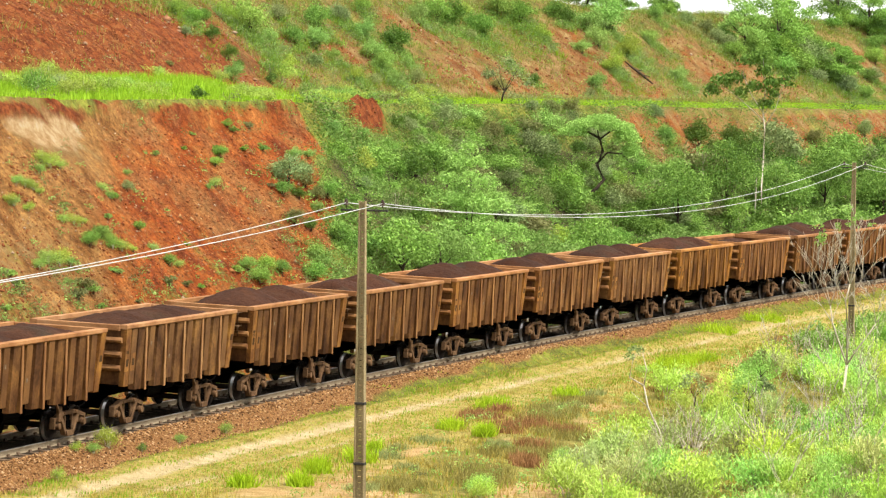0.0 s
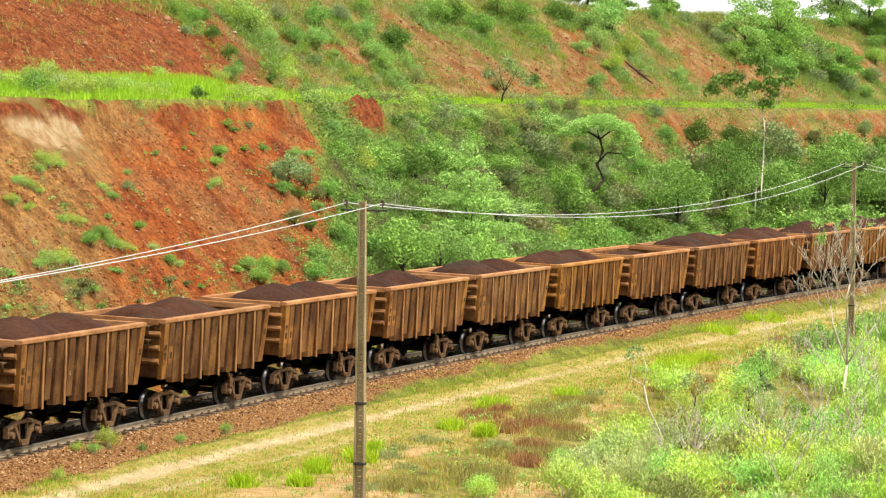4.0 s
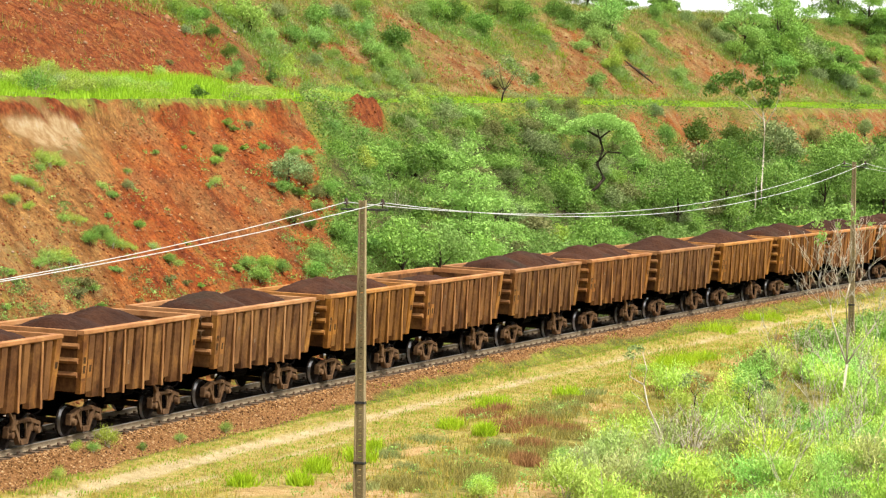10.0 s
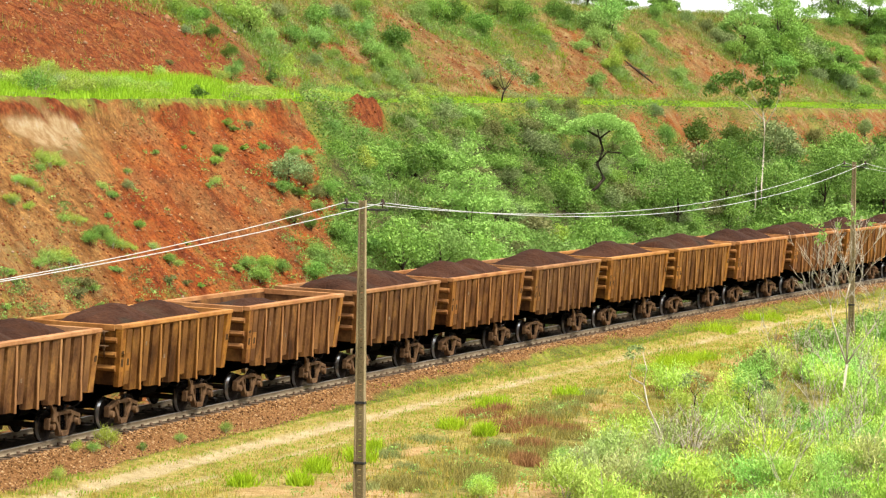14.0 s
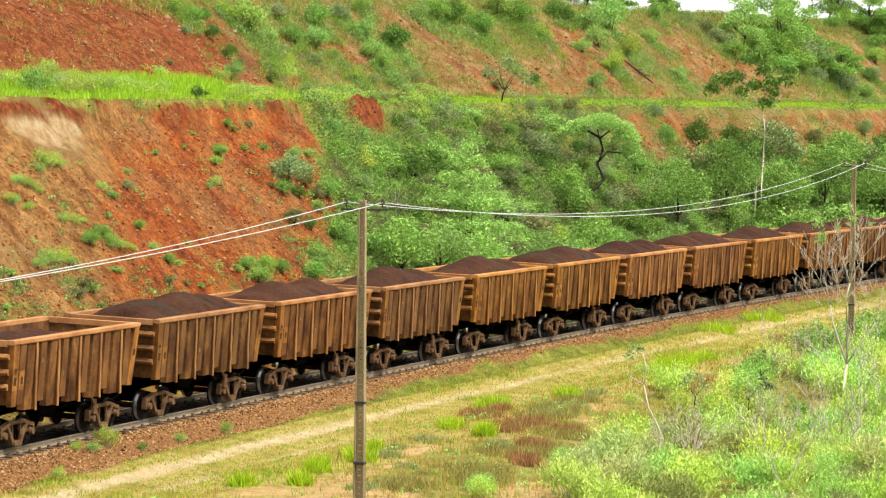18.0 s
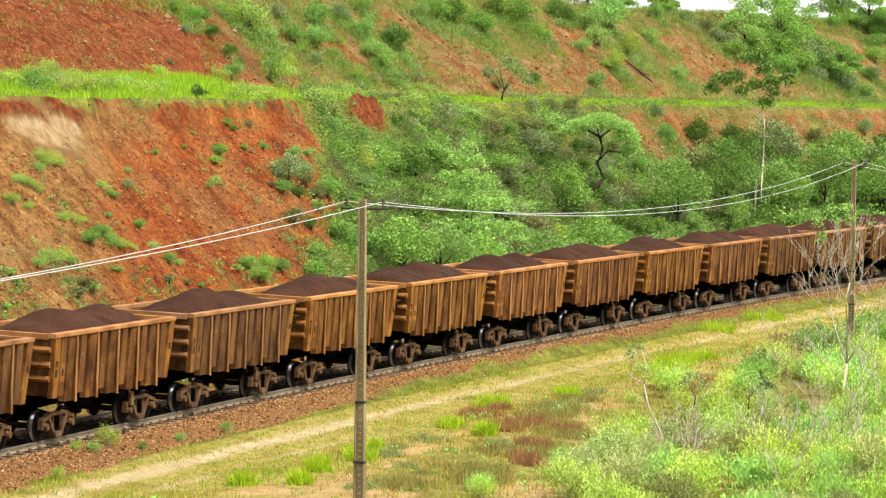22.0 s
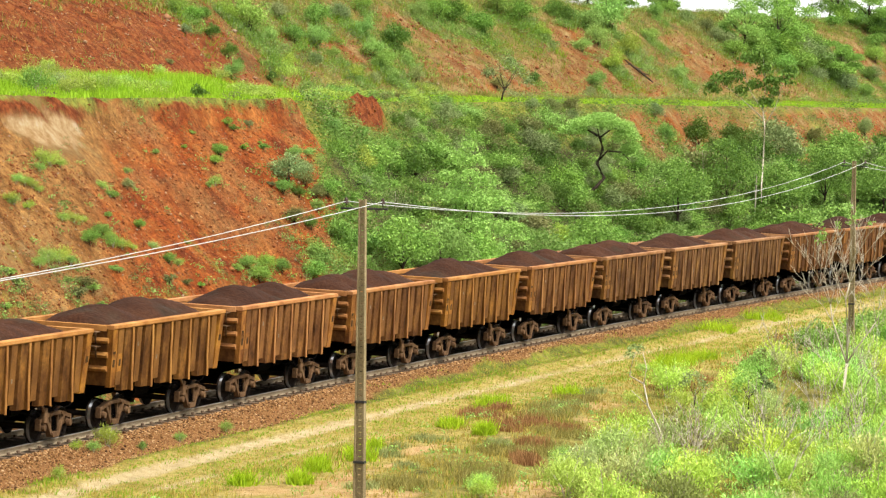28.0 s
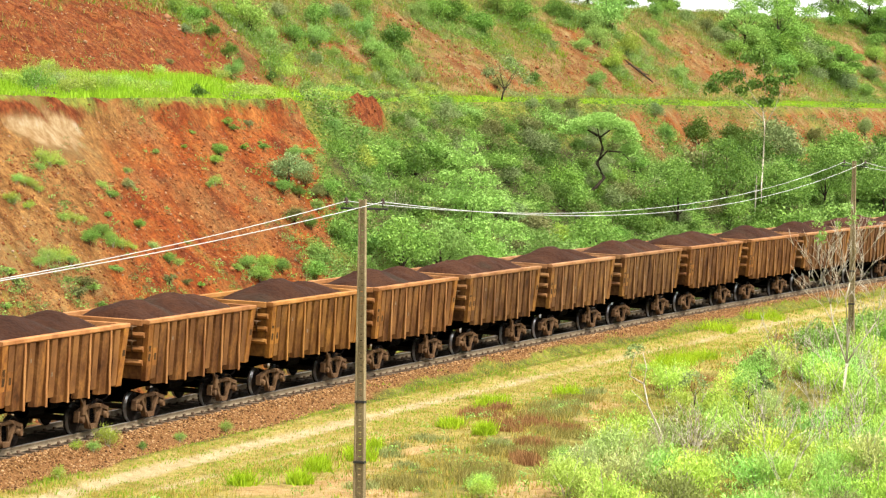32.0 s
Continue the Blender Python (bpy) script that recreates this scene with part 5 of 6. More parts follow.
DOMES = [(50.4, -14.95, 0.55), (55.4, -16.51, 0.33), (36.3, -17.82, 0.51), (39.9, -19.17, 0.39), (32.7, -16.85, 0.41), (39.7, -17.87, 0.43), (39.9, -16.96, 0.39), (41.5, -16.57, 0.52), (42.3, -16.37, 0.35), (36.8, -16.83, 0.38), (50.3, -19.37, 0.33), (58.2, -20.22, 0.49), (77.8, -19.88, 0.38), (73.8, -16.83, 0.43), (87.8, -22.23, 0.41), (65.4, -18.59, 0.36), (64.5, -16.97, 0.35), (75.9, -20.66, 0.33), (85.8, -22.87, 0.35)]
bushes(DOMES,
       FEATHER, (0, 1, 0, 4), "low lime-green grassy bush at the foot of the slope", "bushes of the upper slope", 0.7, 1.15)
# in the hollow, by their tints
HO_LIME = [(55.3, -13.18, 0.42), (56.3, -12.96, 0.47), (58.5, -13.09, 0.43), (61.7, -13.01, 0.44), (64.1, -13.34, 0.35), (68.9, -14.64, 0.41), (55.8, -11.87, 0.57), (57.4, -11.13, 0.52), (54.5, -9.07, 0.6), (46.3, -7.73, 0.74), (57.3, -8.81, 0.76), (71.9, -10.07, 0.78), (74.3, -9.32, 0.68), (64.8, -9.33, 0.6), (106.8, -13.1, 1.2), (120.3, -14.52, 0.67), (100.2, -12.79, 0.91), (131.0, -14.23, 0.57), (74.9, -16.34, 0.43), (77.9, -17.02, 0.33), (45.6, -9.49, 0.31), (42.0, -7.92, 0.51), (49.4, -11.64, 0.27), (47.5, -11.42, 0.31)]
bushes(HO_LIME,
       BIG, (4, 6, 8, 4), "bright green leafy bush in the hollow", "bushes of the hollow", 0.95, 0.95)
HO_MID = [(53.3, -11.89, 0.56), (56.6, -11.66, 0.57), (60.5, -11.61, 0.58), (67.8, -13.56, 0.71), (71.8, -14.68, 0.52), (47.2, -9.71, 0.53), (48.6, -9.24, 0.54), (45.0, -8.19, 0.61), (37.7, -7.51, 0.37), (35.4, -7.41, 0.48), (49.4, -7.47, 0.63), (84.5, -12.86, 0.95), (87.2, -12.43, 0.68), (98.0, -11.23, 1.2), (103.9, -10.2, 1.05), (120.7, -12.91, 1.15), (124.2, -13.37, 0.89), (122.4, -11.19, 1.02), (132.3, -10.63, 1.2), (141.0, -12.77, 0.89), (91.7, -12.66, 0.76), (97.5, -13.53, 0.66), (106.9, -15.35, 0.63), (83.8, -9.64, 0.72), (90.9, -9.98, 0.81), (127.6, -11.41, 0.83), (113.2, -11.33, 0.97), (92.4, -11.56, 0.76), (137.9, -13.82, 0.66), (40.1, -7.06, 0.54)]
bushes(HO_MID,
       BIG, (0, 1, 7), "green leafy bush in the hollow", "bushes of the hollow", 1.0)
HO_DEEP = [(62.7, -12.41, 0.54), (111.7, -15.14, 0.97), (117.8, -15.15, 1.0), (120.0, -14.8, 0.61), (84.1, -14.35, 0.56), (65.5, -14.4, 0.4), (69.0, -15.15, 0.41), (61.4, -9.39, 0.53), (88.3, -10.66, 0.68), (124.1, -10.21, 0.68), (127.6, -9.42, 0.69), (89.3, -13.77, 0.52), (79.1, -13.77, 0.44), (90.8, -14.74, 0.47), (43.3, -8.72, 0.34), (113.9, -15.03, 0.66), (117.6, -11.02, 0.79), (88.2, -15.7, 0.46), (44.7, -9.91, 0.3)]
bushes(HO_DEEP,
       BIG, (3,), "dark green bush in the hollow", "bushes of the hollow", 1.05, 0.8)
HO_OLIVE = [(80.4, -14.49, 0.77), (80.1, -15.39, 0.72), (84.6, -15.24, 0.68), (86.5, -14.68, 0.68), (92.2, -15.64, 0.59), (77.2, -15.72, 0.6), (79.3, -15.98, 0.49), (71.5, -15.18, 0.47), (67.6, -14.08, 0.46), (55.4, -13.67, 0.28), (56.6, -13.64, 0.24), (52.2, -10.27, 0.46), (46.3, -9.82, 0.4), (42.4, -9.09, 0.43), (79.8, -12.29, 0.71), (84.3, -11.44, 0.67), (95.8, -14.61, 0.48), (108.1, -16.59, 0.51), (90.7, -13.31, 0.64), (114.5, -9.91, 0.91), (109.8, -10.13, 0.57), (60.5, -12.2, 0.44), (78.7, -14.08, 0.49), (46.2, -10.31, 0.44), (133.1, -15.02, 0.72), (128.3, -15.31, 0.56), (144.0, -15.13, 0.6), (140.2, -15.07, 0.52)]
bushes(HO_OLIVE,
       BIG, (2, 5, 2, 5, 1), "grey-olive bush in the hollow", "bushes of the hollow", 0.95, 0.9)


def hollow_lat(s, q):
    lo = 4.6 if s > 60 else 4.6 + (60 - s) * 0.5
    hi = float(bench_edge(s)) - (1.2 if s < 95 else 3.2)
    return -(lo + (hi - lo) * q)


far_thicket(80, 56, 110, hollow_lat, BIG, (3, 0, 3, 2, 5, 3, 1, 5, 7), 0.7, 1.3, 0.75, 31)
far_thicket(110, 105, 175, hollow_lat, BIG, (0, 1, 1, 2, 3, 3, 5), 1.1, 2.2, 0.95, 32)
fill_bushes(18, 50, 75, lambda s, q: -(7.5 + 3.5 * q) if s > 52 else None, FEATHER, (0, 2, 3, 3), 0.7, 1.2, "feathery olive bush below the bench", "bushes of the hollow", 0.8, 33)


fill_bushes(20, 57, 80, lambda s, q: -(7 + 5 * q), BIG, (0, 1, 2, 2, 5, 4), 0.9, 1.5, "dense olive bush below the bench", "bushes of the hollow", 0.7, 37, 1.05)


far_thicket(34, 66, 98, lambda s, q: -(float(bench_edge(s)) - 0.7 - 4.2 * q), BIG, (0, 2, 2, 5, 3, 4), 0.7, 1.2, 0.65, 39)


fill_bushes(14, 66, 76, lambda s, q: -(float(bench_edge(s)) + 0.8 + 3.5 * q), FEATHER, (0, 2, 4, 3), 0.4, 0.7, "pale feathery bush on the bench", "bushes on the bench", 0.7, 40, 0.95)


def front_lat(s, q):
    lo = 14.6 if s < 6 else 14.6 - (s - 6) * 0.19 if s < 34 else 9.3
    return lo + (23.5 - lo) * q


fill_bushes(165, 1, 62, front_lat, FEATHER, (4, 0, 1, 4, 1, 5, 0, 3, 4, 5), 0.5, 0.95, "light green feathery bush on the flat", "bushes on the flat", 0.9, 34, 1.42)
fill_bushes(16, 2, 60, front_lat, SMALL, (0, 1, 2), 0.5, 0.8, "leafy green bush on the flat", "bushes on the flat", 1.1, 35, 1.0)
fill_bushes(10, 50, 68, lambda s, q: 9 + 4 * q, BIG, (0, 4), 0.8, 1.2, "leafy green bush on the flat", "bushes on the flat", 1.0, 36, 1.05)


bushes([(3.6, 12.8, 0.42), (4.4, 12.5, 0.36), (2.8, 13.1, 0.34), (10.1, 13.2, 0.45), (11.4, 13.0, 0.36), (8.6, 13.6, 0.4), (13.0, 12.2, 0.3), (16.0, 12.6, 0.4), (29.5, 9.6, 0.34), (40.5, 6.6, 0.3)],
       FEATHER, (4, 4, 1), "leafy bright green bush on the flat", "bushes on the flat", 0.8, 1.3, 0.95)


# trees
def tree(name, at, trunk, limbs, crown, n, length, width, leaf_mat, bark, label, category="tree", group="", tone=1.0, seed=1, sides=7, tall=1.0):
    """trunk: (x, y, z, r) stations from the foot; limbs: lists of the same; crown: ellipsoids, in the tree's own space."""
    s, lat = at
    root = tagged(new(name), label, category, group)
    root.matrix_basis = Matrix.Translation(spot_at(s, lat)) @ Matrix.Diagonal((1, 1, tall, 1))
    vs, fs = [], []
    for k, line in enumerate([trunk, *limbs]):
        tube(vs, fs, [p[:3] for p in line], [p[3] for p in line], sides if k == 0 else 5)
    part("trunk", mesh_of("trunk", vs, fs, bark, True), None, root)
    if n:
        rg = np.random.default_rng(seed)
        c = part("crown", fast_mesh("crown", leaf_cloud(rg, crown, n, length, width, 0.3, 0.3), 4, leaf_mat), None, root)
        c.color = (tone, tone, tone, 1)
    return root


def limb(rg, p, d, length, r, bend=0.25, n=5):
    """A limb as stations from p along d."""
    out, p, d = [], Vector(p), Vector(d).normalized()
    for i in range(n):
        out.append((p.x, p.y, p.z, r * (1 - 0.8 * i / (n - 1))))
        d = (d + Vector((rg.uniform(-1, 1), rg.uniform(-1, 1), rg.uniform(-0.6, 1))) * bend).normalized()
        p = p + d * (length / (n - 1))
    return out


rg = random.Random(41)
# the large pale-green round tree in the hollow, and lower ones round it
tree("tree", (60.4, -8.6), [(0, 0, -0.2, 0.13), (0.1, 0, 1.5, 0.10), (0, 0.1, 3.2, 0.05)], [limb(rg, (0.1, 0, 1.2), (math.cos(a), math.sin(a), 1.0), 2.6, 0.06) for a in (0.3, 1.9, 3.3, 4.9)],
     [(0, 0, 2.6, 1.2, 1.2, 1.6), (0.1, 0.1, 5.6, 0.42, 0.42, 0.42), (-0.35, -0.1, 5.0, 0.5, 0.5, 0.45), (0.5, 0, 4.9, 0.55, 0.5, 0.45), (-0.8, -0.3, 4.1, 0.62, 0.6, 0.5), (0.2, -0.6, 4.2, 0.6, 0.6, 0.5), (1.0, 0.1, 4.0, 0.62, 0.6, 0.5), (-1.4, 0.0, 3.1, 0.7, 0.65, 0.55), (-0.5, -0.9, 3.2, 0.65, 0.6, 0.5), (0.6, -0.9, 3.0, 0.7, 0.6, 0.5), (1.6, 0, 2.9, 0.75, 0.7, 0.55), (-1.9, 0, 1.9, 0.75, 0.7, 0.6), (-0.9, -1.2, 1.9, 0.75, 0.7, 0.6), (0.3, -1.3, 1.8, 0.8, 0.7, 0.6), (1.3, -1.0, 1.8, 0.8, 0.7, 0.6), (2.1, 0, 1.7, 0.8, 0.7, 0.6), (0, -0.5, 0.8, 1.8, 1.2, 0.6)],
     9500, 0.16, 0.07, M_LIGHT, M_BARK, "dense pale green cone-shaped tree in the hollow", group="trees of the hollow", tone=1.12, seed=51)
for s, lat, r, h, m, tone, sd in ((47.5, -6.4, 1.7, 3.1, M_LEAF, 1.1, 52), (51.5, -6.3, 1.7, 2.9, M_LIGHT, 0.8, 53), (64.9, -6.4, 1.8, 3.4, M_LIGHT, 0.72, 54), (69.5, -6.4, 1.6, 2.8, M_LEAF, 1.1, 55), (56.0, -6.2, 1.8, 3.0, M_LEAF, 1.25, 56), (75.0, -7.5, 1.7, 3.2, M_LEAF, 1.0, 57), (61.7, -11.8, 0.9, 2.0, M_DEEP, 1.0, 58), (80.5, -7.0, 1.6, 2.6, M_DEEP, 1.1, 59), (93.0, -9.5, 2.0, 4.6, M_LEAF, 0.9, 60), (104.0, -10.5, 2.2, 5.0, M_DEEP, 1.2, 61), (112.0, -10.0, 2.0, 4.2, M_LEAF, 0.9, 62), (111.0, -13.0, 1.6, 3.0, M_DEEP, 0.8, 63), (116.5, -13.4, 1.6, 3.0, M_DEEP, 0.8, 64), (86.0, -7.0, 1.6, 2.7, M_LIGHT, 0.7, 65), (121.0, -10.0, 2.3, 4.6, M_DEEP, 1.1, 66), (130.0, -9.0, 2.2, 4.4, M_LEAF, 0.9, 67), (90.5, -6.5, 1.5, 2.6, M_LEAF, 1.1, 68), (109.0, -7.0, 1.7, 3.0, M_LIGHT, 0.65, 69), (117.0, -6.6, 1.7, 3.0, M_LEAF, 1.0, 70)):
    cr = [(0, 0, h * 0.55, r * 0.75, r * 0.75, h * 0.36)] + [(r * 0.62 * math.cos(a + sd), r * 0.62 * math.sin(a + sd), h * (0.42 + 0.28 * ((k * 7) % 5) / 5), r * 0.5, r * 0.5, h * 0.24) for k, a in enumerate((0, 1.1, 2.2, 3.3, 4.3, 5.4))] + [(0, 0, h * 0.86, r * 0.45, r * 0.45, h * 0.15)]
    tree("tree", (s, lat), [(0, 0, -0.2, 0.09), (0.08, 0, h * 0.4, 0.06), (0, 0.05, h * 0.75, 0.025)], [limb(rg, (0.05, 0, h * 0.3), (math.cos(a), math.sin(a), 0.9), h * 0.5, 0.035) for a in (0.5, 2.4, 4.4)],
         cr, int(900 * r * h ** 0.6), 0.17, 0.08, m, M_BARK, "small leafy green tree in the hollow", group="trees of the hollow", tone=tone, seed=sd)
# the flat-topped tree with a dark crooked trunk
tree("tree", (86.6, -12.0), [(-1.3, 0, -0.1, 0.13), (-0.75, 0, 0.55, 0.12), (0.05, 0, 0.95, 0.11), (0.55, 0, 1.55, 0.10), (0.15, 0, 2.3, 0.095), (0.45, 0, 3.1, 0.085), (0.3, 0, 3.75, 0.08), (-0.3, 0.1, 4.1, 0.06), (-1.1, 0.2, 4.15, 0.03)],
     [[(0.15, 0, 2.4, 0.07), (0.7, 0, 3.0, 0.05), (1.5, -0.1, 2.95, 0.04), (1.9, -0.1, 2.5, 0.02)], [(0.3, 0, 3.75, 0.06), (0.9, 0.1, 4.2, 0.04), (1.6, 0.1, 4.3, 0.02)], [(0.35, 0, 3.4, 0.05), (0.1, -0.3, 4.3, 0.03), (0.4, -0.6, 4.7, 0.015)]],
     [(0.0, 0, 4.45, 1.5, 1.3, 0.42), (1.2, 0, 4.3, 1.0, 1.1, 0.40), (-1.2, 0, 4.05, 0.9, 1.0, 0.35), (0.4, 0, 4.75, 0.9, 0.9, 0.32), (1.7, 0, 3.7, 0.8, 0.9, 0.6), (2.0, 0, 2.9, 0.6, 0.7, 0.6)],
     9500, 0.15, 0.058, M_LIGHT, M_BARK, "flat-topped green tree with a dark crooked trunk", group="trees of the hollow", tone=1.12, seed=71)
# the tall thin tree with a sparse crown over the bank
tree("tree", (109.2, -10.0), [(0, 0, -0.2, 0.055), (-0.05, 0, 2.2, 0.05), (0.04, 0, 4.2, 0.045), (0.08, 0, 5.6, 0.04), (-0.05, 0, 6.5, 0.035)],
     [[(0.05, 0, 6.0, 0.03), (-0.9, 0.1, 6.8, 0.026), (-1.8, 0.2, 7.5, 0.02), (-2.7, 0.2, 8.0, 0.012)], [(-0.05, 0, 6.5, 0.03), (-0.8, -0.1, 7.5, 0.024), (-1.3, 0, 8.6, 0.016), (-1.1, 0, 9.6, 0.01)], [(-0.05, 0, 6.5, 0.032), (0.1, 0.1, 7.9, 0.024), (-0.1, 0.1, 9.6, 0.012)],
      [(0.08, 0, 5.7, 0.03), (0.7, -0.1, 6.7, 0.024), (1.1, 0, 7.9, 0.016), (1.5, 0, 8.6, 0.01)], [(0.0, 0, 6.3, 0.02), (0.5, 0.1, 7.2, 0.016), (0.6, 0.1, 8.2, 0.01)]],
     [(-2.6, 0.2, 8.1, 0.7, 0.6, 0.5), (-3.15, 0.2, 7.6, 0.5, 0.5, 0.5), (-1.75, 0.1, 8.2, 0.65, 0.6, 0.55), (-1.0, 0, 9.3, 0.65, 0.6, 0.5), (-0.2, 0.1, 9.5, 0.55, 0.5, 0.5), (0.0, 0.1, 8.7, 0.5, 0.5, 0.5), (0.4, 0, 8.0, 0.5, 0.5, 0.45), (1.2, 0, 8.1, 0.65, 0.5, 0.5), (1.6, 0, 8.6, 0.5, 0.5, 0.4), (0.1, 0, 6.8, 0.45, 0.4, 0.5), (0.6, 0, 7.4, 0.45, 0.4, 0.5), (-0.6, 0, 7.8, 0.55, 0.5, 0.45), (-1.4, 0, 7.5, 0.4, 0.4, 0.3)],
     2300, 0.25, 0.12, M_DEEP, M_PALEBARK, "tall thin pale-trunked tree with a sparse crown", group="trees of the hollow", tone=1.15, seed=72, tall=1.09)
for s, lat, h in ((102.4, -11.4, 3.4), (108.3, -10.2, 3.2), (109.6, -10.6, 4.4), (106.0, -10.4, 2.8)):
    tree("sapling", (s, lat), [(0, 0, -0.2, 0.035), (0.08, 0, h * 0.5, 0.03), (0.0, 0, h, 0.018)], [limb(rg, (0.04, 0, h * 0.8), (0.5, 0, 1), 0.8, 0.014)], [(0, 0, h, 0.45, 0.45, 0.4)], 90, 0.18, 0.08, M_LEAF, M_PALEBARK, "slender pale-stemmed sapling in the hollow", "sapling", "saplings of the hollow", seed=int(h * 10))
# the small open tree on the bench
tree("tree", (87.2, -17.8), [(0, 0, -0.1, 0.06), (0.1, 0, 0.5, 0.05), (0.25, 0, 0.9, 0.04)], [limb(rg, (0.2, 0, 0.7), (d, 0.2 * d, 1), 1.6, 0.03) for d in (-0.8, -0.2, 0.4, 0.9)],
     [(-0.5, 0, 1.5, 0.7, 0.6, 0.5), (0.4, 0, 1.9, 0.8, 0.7, 0.6), (1.1, 0, 1.4, 0.7, 0.6, 0.45), (0.2, 0, 2.4, 0.5, 0.5, 0.3), (1.5, 0, 1.0, 0.5, 0.5, 0.35)], 620, 0.16, 0.07, M_GREY, M_BARK, "small open-crowned tree on the grassy bench", group="trees of the slope", seed=73)
# on the skyline and just under it: open crowns of separate clumps on forked limbs
for s, lat, r, h, m, sd, t, k in ((151.5, -27.6, 2.0, 4.1, M_LIGHT, 81, 0.72, 1.0), (157.0, -27.2, 2.5, 5.3, M_LEAF, 82, 0.85, 1.0), (161.5, -27.8, 2.3, 5.0, M_DEEP, 83, 1.35, 1.0), (164.2, -24.7, 2.0, 3.1, M_LEAF, 93, 0.8, 1.2),
                                  (180.6, -31.6, 1.8, 3.9, M_DEEP, 86, 0.8, 0.55), (183.6, -33.5, 1.9, 4.2, M_DEEP, 87, 0.8, 0.6), (184.2, -30.2, 2.0, 4.4, M_LEAF, 88, 0.8, 1.0), (185.4, -29.0, 1.9, 3.2, M_LEAF, 84, 1.0, 1.1), (152.5, -34.5, 1.3, 1.2, M_DEEP, 89, 1.0, 0.8),
                                  (141.5, -33.5, 1.6, 2.0, M_DEEP, 90, 1.2, 1.0), (135.0, -33.0, 1.8, 2.4, M_LEAF, 91, 0.8, 1.0)):
    cr = [(r * 0.62 * math.cos(a + sd), r * 0.62 * math.sin(a + sd), h * (0.24 + 0.55 * ((i * 3) % 5) / 5), r * 0.42, r * 0.42, h * 0.14) for i, a in enumerate((0, 0.8, 1.6, 2.4, 3.2, 4.0, 4.8, 5.6))]
    cr += [(r * 0.3 * math.cos(a + sd), r * 0.3 * math.sin(a + sd), h * (0.72 + 0.1 * i), r * 0.36, r * 0.36, h * 0.11) for i, a in enumerate((0, 2.1, 4.2))]
    tree("tree", (s, lat), [(0, 0, -0.2, 0.10), (0.2, 0, h * 0.3, 0.08), (0.1, 0.1, h * 0.8, 0.03)], [limb(rg, (0.15, 0, h * 0.28), (math.cos(a + sd), math.sin(a + sd), 0.9), r * 0.95, 0.05) for a in (0.2, 1.2, 2.3, 3.4, 4.4, 5.4)],
         cr, int(2500 * r * k), 0.20, 0.085, m, M_BARK, "spreading open-crowned green tree on the hilltop", group="trees on the hilltop", tone=t * 1.4, seed=sd)

bushes([(152.5, -26.4, 1.0), (155.0, -25.6, 1.1), (158.5, -25.6, 1.2), (160.5, -25.0, 0.9), (166.0, -25.6, 1.2), (186.0, -28.5, 1.3), (190.0, -27.4, 1.2), (150.0, -28.6, 0.9), (178.0, -27.0, 0.9), (172.0, -25.4, 0.9), (153.5, -27.4, 1.3), (156.5, -26.6, 1.5), (160.0, -26.8, 1.5), (163.0, -26.2, 1.3), (165.0, -27.0, 1.2), (148.5, -27.6, 0.9), (180.6, -31.2, 1.1), (183.0, -31.2, 1.2), (184.6, -29.5, 1.2), (178.4, -31.0, 0.8), (186.5, -30.5, 1.3)],
       BIG, (0, 1, 3, 2), "low green bush under the hilltop trees", "bushes of the upper slope", 0.8, 1.1)


# a fallen branch on the slope
tree("fallen_branch", (124.8, -24.5), [(-0.95, 0.45, 0.95, 0.03), (-0.5, 0.22, 0.55, 0.07), (0.0, 0, 0.18, 0.085), (0.45, -0.22, -0.2, 0.07), (0.95, -0.45, -0.6, 0.04)],
     [[(-0.2, 0.1, 0.3, 0.05), (0.3, 0.1, 0.3, 0.02)], [(0.2, -0.1, 0.0, 0.05), (0.75, -0.1, -0.1, 0.025)], [(-0.5, 0.22, 0.55, 0.04), (-0.9, 0.1, 0.6, 0.015)]], [], 0, 0, 0, None, M_BARK, "dark dead branch lying on the slope", "fallen branch")


# bare trees on the flat
def twiggy(rg, p, d, length, r, depth, lines, ends):
    line = limb(rg, p, d, length, r, 0.16, 5)
    lines.append([(x, y, z, max(k, r * 0.35)) for x, y, z, k in line])
    x, y, z, _ = line[-1]
    if depth == 0:
        ends.append((x, y, z))
        return
    for k in range(3 if depth > 1 else 2):
        i = rg.choice((2, 3, 4, 4)) if k else 4
        q = line[i]
        dd = Vector(d).normalized() + Vector((rg.uniform(-0.75, 0.75), rg.uniform(-0.75, 0.75), rg.uniform(0.0, 0.6)))
        twiggy(rg, q[:3], dd, length * rg.uniform(0.55, 0.85), max(r * 0.62, 0.011), depth - 1, lines, ends)


